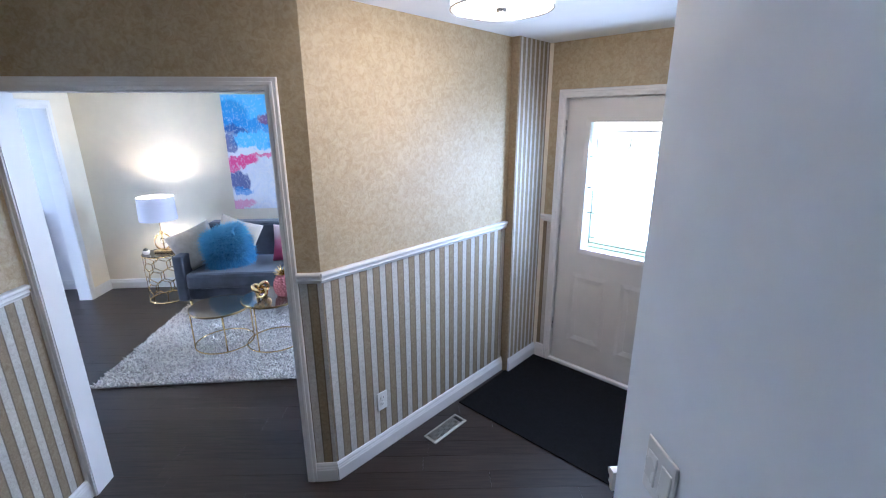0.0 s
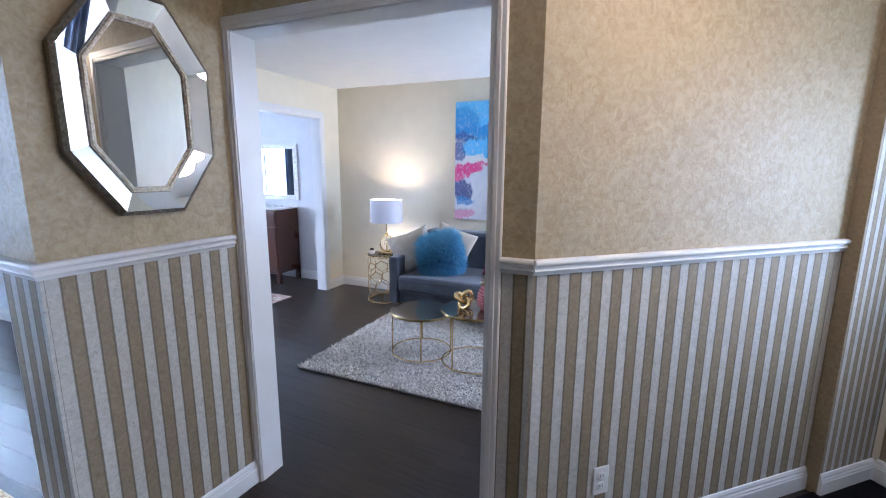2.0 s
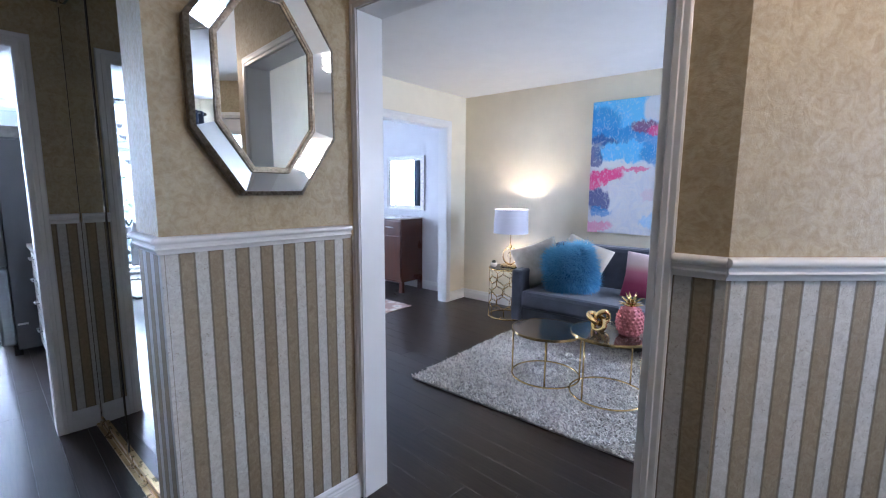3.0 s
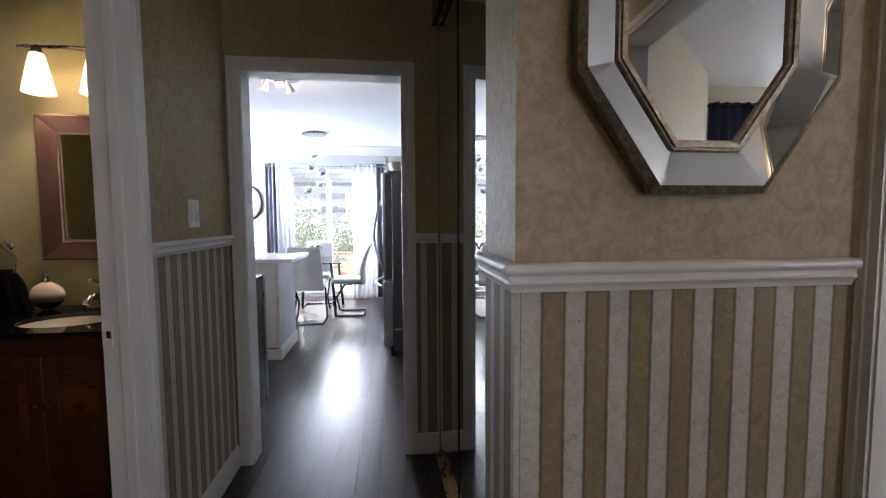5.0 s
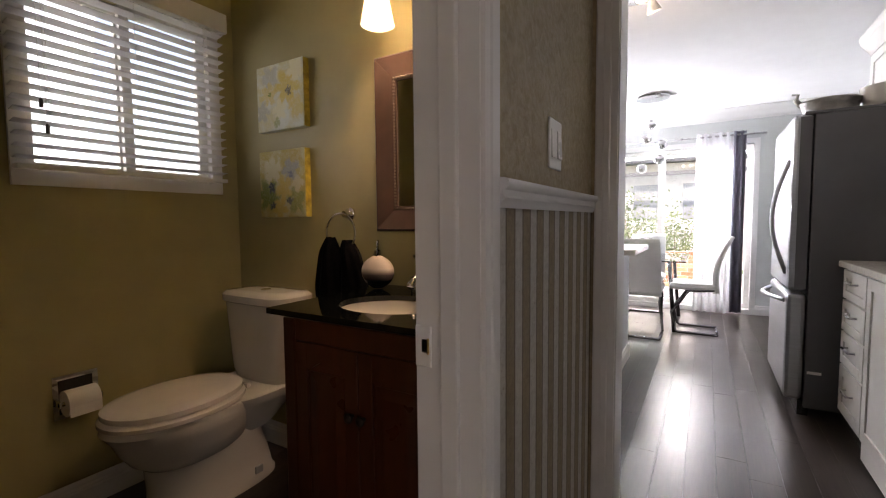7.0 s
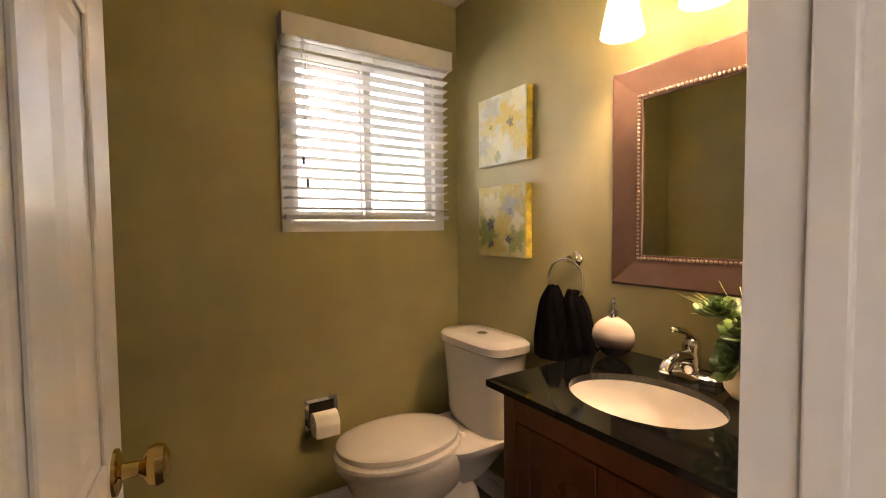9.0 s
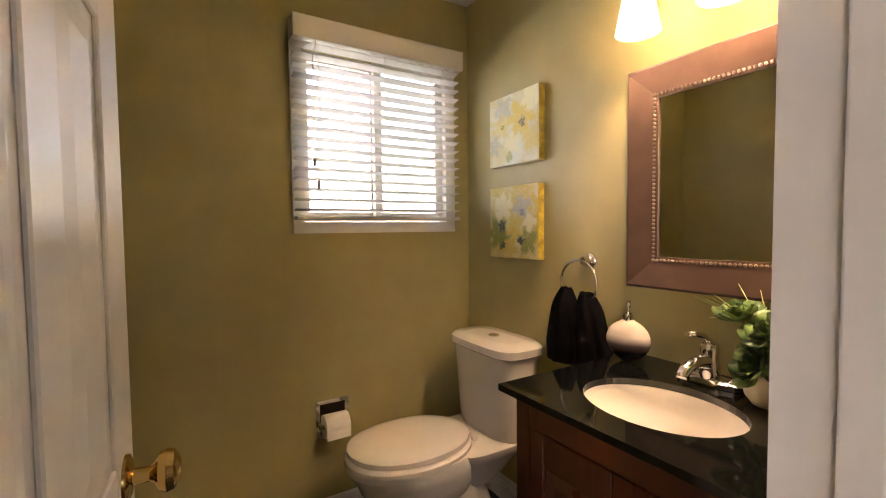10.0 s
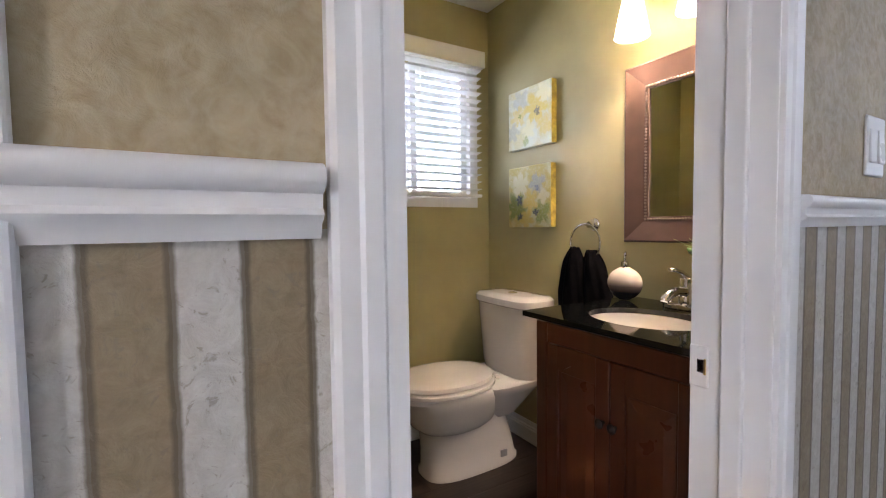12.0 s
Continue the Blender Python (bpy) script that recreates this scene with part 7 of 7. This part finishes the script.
def glass_table():
    t = thing("dining_table", "glass-topped dining table with chrome legs", "table", pose(-6.58, 0.93, 0))
    part("tabletop", boxes((-0.6, -0.4, 0.722, 0.6, 0.4, 0.734), bevel=0.004), glass("table_glass", (0.86, 0.95, 0.93)), t)
    for x in (-0.42, 0.42):
        for s in (-1, 1):
            part("leg", rod([(x, s * 0.3, 0.0), (x * 0.9, s * 0.24, 0.72)], 0.02, 10), DARK_REFLECT_CHROME, t)
    v = thing("table_plant", "small dark-leaved plant in a white vase", "potted plant", pose(-6.45, 0.93, 0.735))
    part("vase", turned([(0.035, 0), (0.05, 0.04), (0.05, 0.09), (0.035, 0.11)], 24), PORCELAIN, v)
    rnd = random.Random(4)
    leafm = plain("dark_leaf", (0.02, 0.035, 0.015), 0.5, vary=0.3)
    for k in range(10):
        a = rnd.uniform(0, 6.28)
        r = rnd.uniform(0.07, 0.14)
        part("leaf", rod([(0, 0, 0.1), (r * 0.5 * math.cos(a), r * 0.5 * math.sin(a), 0.2), (r * math.cos(a), r * math.sin(a), 0.17 + rnd.uniform(-0.04, 0.04))], 0.009, 6, taper=0.002), leafm, v)


glass_table()


def wall_clock():
    c = thing("wall_clock", "round wall clock with wide dark bronze rim and white face", "clock", pose(KIT_W, -0.35, 1.555, 0, 90) @ Matrix.Scale(1.5, 4))
    part("rim", turned([(0.145, 0.0), (0.21, 0.0), (0.215, 0.018), (0.2, 0.034), (0.165, 0.028), (0.15, 0.014)], 56, cap=False), BRONZE, c)
    part("face", turned([(0, 0.008), (0.152, 0.008), (0.152, 0.011), (0, 0.011)], 48), PLASTIC, c)
    for k in range(12):
        part("hour_mark", moved(boxes((0.112, -0.004, 0.0112, 0.137, 0.004, 0.0125)), pose(0, 0, 0, 0, 0, 30 * k)), BLACK, c)
    part("hour_hand", moved(boxes((-0.015, -0.004, 0.014, 0.075, 0.004, 0.016)), pose(0, 0, 0, 0, 0, 80)), BLACK, c)
    part("minute_hand", moved(boxes((-0.015, -0.003, 0.017, 0.112, 0.003, 0.019)), pose(0, 0, 0, 0, 0, 285)), BLACK, c)


wall_clock()


def patio_door():
    d = thing("patio_door", "white framed sliding glass patio door", "patio door", kind="structure")
    y0, y1, z1 = 0.36, 1.95, 2.02
    to3 = lambda y, z, h: Vector((KIT_W + h, y, z))
    o = [(y0 - 0.05, 0.0), (y1 + 0.05, 0.0), (y1 + 0.05, z1 + 0.06), (y0 - 0.05, z1 + 0.06)]
    part("door_frame", band(o, inset(o, 0.055), 0.016, 0.012, to3, -0.11), WHITE_TRIM, d)
    for a, b, h in ((y0, 1.0, -0.045), (0.95, y1, -0.09)):
        o2 = [(a + 0.006, 0.06), (b - 0.003, 0.06), (b - 0.003, z1 - 0.006), (a + 0.006, z1 - 0.006)]
        s = part("sash", band(o2, inset(o2, 0.06), h + 0.035, h + 0.03, to3, h), PLASTIC, d)
        g = part("pane", boxes((KIT_W + h + 0.014, a + 0.06, 0.12, KIT_W + h + 0.018, b - 0.06, z1 - 0.06)), CLEAR, d)
        g.visible_shadow = False


patio_door()
SLATE = plain("slate_curtain", (0.16, 0.16, 0.2), 0.75, vary=0.12, scale=3, grain=0.2, grain_scale=400)
kc = thing("curtain", "white and slate grey grommet curtains at the patio door", "curtain")
part("curtain_rod", rod([(KIT_W + 0.1, -0.05, 2.12), (KIT_W + 0.1, 2.05, 2.12)], 0.011, 10), STEEL, kc)
curtain_panel(kc, "y", 0.03, 0.2, KIT_W + 0.1, 0.03, 2.16, SLATE, 3, 0.03)
curtain_panel(kc, "y", 0.2, 0.42, KIT_W + 0.1, 0.03, 2.16, SHEER, 3, 0.03)
curtain_panel(kc, "y", 1.36, 1.74, KIT_W + 0.1, 0.01, 2.16, SHEER, 5, 0.03)
curtain_panel(kc, "y", 1.74, 1.86, KIT_W + 0.1, 0.03, 2.16, SLATE, 2, 0.03)


def kitchen_window():
    w = thing("window_4", "breakfast area window with white frame", "window", kind="structure")
    to3 = lambda x, z, h: Vector((x, KIT_S + h, z))
    o = [(-7.45, 0.77), (-6.70, 0.77), (-6.70, 2.17), (-7.45, 2.17)]
    part("window_frame", band(o, inset(o, 0.055), 0.018, 0.012, to3, -0.08), WHITE_TRIM, w)
    b = thing("window_blind", "white slatted blind, lowered and open", "blind")
    part("head_rail", boxes((-7.42, KIT_S + 0.02, 2.09, -6.73, KIT_S + 0.07, 2.15), bevel=0.003), PLASTIC, b)
    me = bpy.data.meshes.new("slat")
    bm = boxes((-0.34, -0.024, -0.0015, 0.34, 0.024, 0.0015))
    bm.to_mesh(me)
    bm.free()
    me.materials.append(PLASTIC)
    for k in range(30):
        s = new("slat", me)
        s.matrix_basis = pose(-7.075, KIT_S + 0.045, 2.07 - 0.0415 * k, 30)
        s.parent = b
    p = thing("flower_print", "white framed print of blue poppies", "picture")
    to4 = lambda x, z, h: Vector((x, KIT_S + h, z))
    o = [(-6.39, 0.93), (-5.62, 0.93), (-5.62, 1.93), (-6.39, 1.93)]
    part("frame", band(o, inset(o, 0.03), 0.025, 0.02, to4, 0.001), plain("white_frame", (0.7, 0.7, 0.7), 0.3), p)
    m = Mat("blue_poppy_print", (0.7, 0.75, 0.8), 0.5)
    g = m.place(coord="Generated")
    v = m.node("ShaderNodeTexVoronoi", Scale=3.2)
    m.link(g, v.inputs["Vector"])
    n = m.noise(5, g, 4, 0.6, 1.0)
    dist = m.math("ADD", v.outputs["Distance"], m.math("MULTIPLY", m.math("SUBTRACT", n, 0.5), 0.35))
    m.colour(m.ramp(dist, (0.08, (0.015, 0.03, 0.09)), (0.16, (0.05, 0.2, 0.5)), (0.3, (0.2, 0.45, 0.66)), (0.38, (0.72, 0.76, 0.78))))
    part("print", boxes((-6.31, KIT_S + 0.004, 1.02, -5.70, KIT_S + 0.0075, 1.84)), m.m, p)
    part("mat_board", boxes((-6.362, KIT_S + 0.001, 0.958, -5.648, KIT_S + 0.0035, 1.902)), PLASTIC, p)


kitchen_window()

# ---- outside the patio door ----
single("backdrop", boxes((-19.1, -9, -0.3, -19.0, 12, 9)), glow("bright_hazy_sky", (0.93, 0.97, 1.0), 5.0), "bright hazy sky beyond the garden", "backdrop", kind="structure")
single("patio", boxes((-12.5, -3, -0.24, KIT_W - 0.12, 5, -0.05)), plain("pale_patio_stone", (0.5, 0.48, 0.45), 0.8, vary=0.15, scale=3, grain=0.3), "pale stone patio behind the house", "patio", kind="structure")


def neighbour_house():
    h = thing("neighbour_house", "pale house beyond the garden with dark eaves", "house", pose(-15.5, 0, -0.25))
    wallm = plain("pale_siding", (0.62, 0.63, 0.63), 0.7)
    part("wall", boxes((-3, -6, 0, 0, 8, 3.0)), wallm, h)
    part("eave", boxes((-3, -6.2, 3.0, 0.5, 8.2, 3.22)), plain("dark_eave", (0.09, 0.1, 0.11), 0.6), h)
    part("gutter", boxes((0.5, -6.2, 2.62, 0.56, 8.2, 2.72)), plain("grey_gutter", (0.13, 0.14, 0.15), 0.6), h)
    for y in (-0.4, 0.9, 2.4):
        win = part("window", boxes((0.0, y, 1.4, 0.03, y + 0.8, 2.4)), plain("pale_window", (0.3, 0.33, 0.36), 0.1), h)


neighbour_house()


def shrub(x, y, size, seed, label):
    s = thing("shrub", label, "shrub", pose(x, y, -0.26), group="garden shrubs")
    rnd = random.Random(seed)
    wood = plain("shrub_wood", (0.1, 0.07, 0.05), 0.9)
    tips = []
    for k in range(9):
        a = rnd.uniform(0, 6.28)
        r = rnd.uniform(0.15, 0.5) * size
        tip = Vector((r * math.cos(a), r * math.sin(a), size * rnd.uniform(0.6, 1.15)))
        part("branch", rod([(0, 0, 0), tip * 0.5 + Vector((0, 0, 0.1 * size)), tip], 0.016, 6, taper=0.004), wood, s)
        tips.append(tip)
    verts, faces = [], []
    for tip in tips:
        for _ in range(170):
            p = tip * rnd.uniform(0.45, 1.05) + Vector((rnd.gauss(0, 0.13), rnd.gauss(0, 0.13), rnd.gauss(0, 0.13))) * size
            d = Vector((rnd.uniform(-1, 1), rnd.uniform(-1, 1), rnd.uniform(-0.6, 1))).normalized()
            side = d.orthogonal().normalized() * 0.02
            k = len(verts)
            verts += [p, p + d * 0.03 + side, p + d * 0.07, p + d * 0.03 - side]
            faces.append((k, k + 1, k + 2, k + 3))
    m = Mat("garden_leaf", (0.1, 0.16, 0.06), 0.6)
    m.colour(m.mix(m.t.nodes.new("ShaderNodeNewGeometry").outputs["Random Per Island"], (0.1, 0.16, 0.07), (0.26, 0.33, 0.17)))
    me = bpy.data.meshes.new("crown")
    me.from_pydata(verts, [], faces)
    me.materials.append(m.m)
    o = new("crown", me)
    o.parent = s


shrub(-10.6, 0.35, 1.5, 1, "leafy green garden shrub on the patio edge")
shrub(-11.0, 1.0, 1.3, 2, "leafy green garden shrub on the patio edge")
shrub(-11.4, -0.4, 1.6, 3, "leafy green garden shrub on the patio edge")


def brick_planter():
    p = thing("brick_planter", "low orange brick garden planter", "planter", pose(-9.9, 1.12, -0.05))
    bm = boxes((-0.1, -0.048, 0, 0.1, 0.048, 0.062), bevel=0.006)
    me = bpy.data.meshes.new("brick")
    bm.to_mesh(me)
    bm.free()
    b = Mat("orange_brick", (0.4, 0.17, 0.09), 0.85)
    b.colour(b.mix(b.random(), (0.28, 0.1, 0.05), (0.5, 0.26, 0.15))).bump(b.noise(60), 0.4, 0.004)
    me.materials.append(b.m)
    for j in range(9):
        for i in range(5):
            o = new("brick", me)
            o.matrix_basis = pose(0, -0.42 + 0.21 * i + 0.105 * (j % 2), 0.002 + 0.07 * j, 0, 0, 90)
            o.parent = p
    part("mortar", boxes((-0.04, -0.5, 0.0, 0.04, 0.56, 0.63)), plain("mortar", (0.4, 0.38, 0.35), 0.9), p)


brick_planter()

# ---- floor planks ----


def floor_planks():
    """Dark planks along x with open bevelled joints; the ones along the walk are single pieces."""
    owner = thing("floor", "dark espresso hardwood plank floor with satin sheen", "floor", kind="structure")
    rnd = random.Random(5)
    width, gap = 0.124, 0.0009
    meshes = []
    for length in (0.9, 1.2, 1.5, 1.8):
        bm = bmesh.new()
        hw, hl, b = width / 2 - gap / 2, length / 2 - gap / 2, 0.0003
        lo = [bm.verts.new((x, y, -0.0105)) for x, y in ((-hl, -hw), (hl, -hw), (hl, hw), (-hl, hw))]
        mid = [bm.verts.new((v.co.x, v.co.y, -b)) for v in lo]
        hi = [bm.verts.new((math.copysign(abs(v.co.x) - b, v.co.x), math.copysign(abs(v.co.y) - b, v.co.y), 0)) for v in lo]
        for p, q in ((lo, mid), (mid, hi)):
            for i in range(4):
                j = (i + 1) % 4
                bm.faces.new((p[i], p[j], q[j], q[i]))
        bm.faces.new(hi)
        me = bpy.data.meshes.new("plank")
        bm.to_mesh(me)
        bm.free()
        me.materials.append(FLOOR_WOOD)
        meshes.append((length, me))
    spots = []
    y = -1.3
    while y < 6.25:
        x = -7.55 - rnd.random()
        while x < 2.9:
            length, me = rnd.choice(meshes)
            spots.append((x + length / 2, y + width / 2, me))
            x += length
        y += width
    spots = [s for s in spots if s[0] < 2.9]
    near = lambda s: (abs(s[0] + 1.6) / 2.6) ** 2 + (abs(s[1] - 2.4) / 2.4) ** 2
    spots.sort(key=near)
    for x, y, me in spots[:300]:
        ob = new("plank", me)
        ob.location, ob.parent = (x, y, 0), owner
    verts, faces = [], []
    for x, y, me in spots[300:]:
        k = len(verts)
        verts += [(v.co.x + x, v.co.y + y, v.co.z) for v in me.vertices]
        faces += [[k + i for i in p.vertices] for p in me.polygons]
    me = bpy.data.meshes.new("planking")
    me.from_pydata(verts, [], faces)
    m2 = FLOOR_WOOD.copy()
    info = [n for n in m2.node_tree.nodes if n.type == "OBJECT_INFO"][0]
    isl = m2.node_tree.nodes.new("ShaderNodeNewGeometry")
    for l in list(info.outputs["Random"].links):
        m2.node_tree.links.new(isl.outputs["Random Per Island"], l.to_socket)
    me.materials.append(m2)
    ob = new("planking", me)
    ob.parent = owner
    tagged(ob, kind="stuff")


floor_planks()
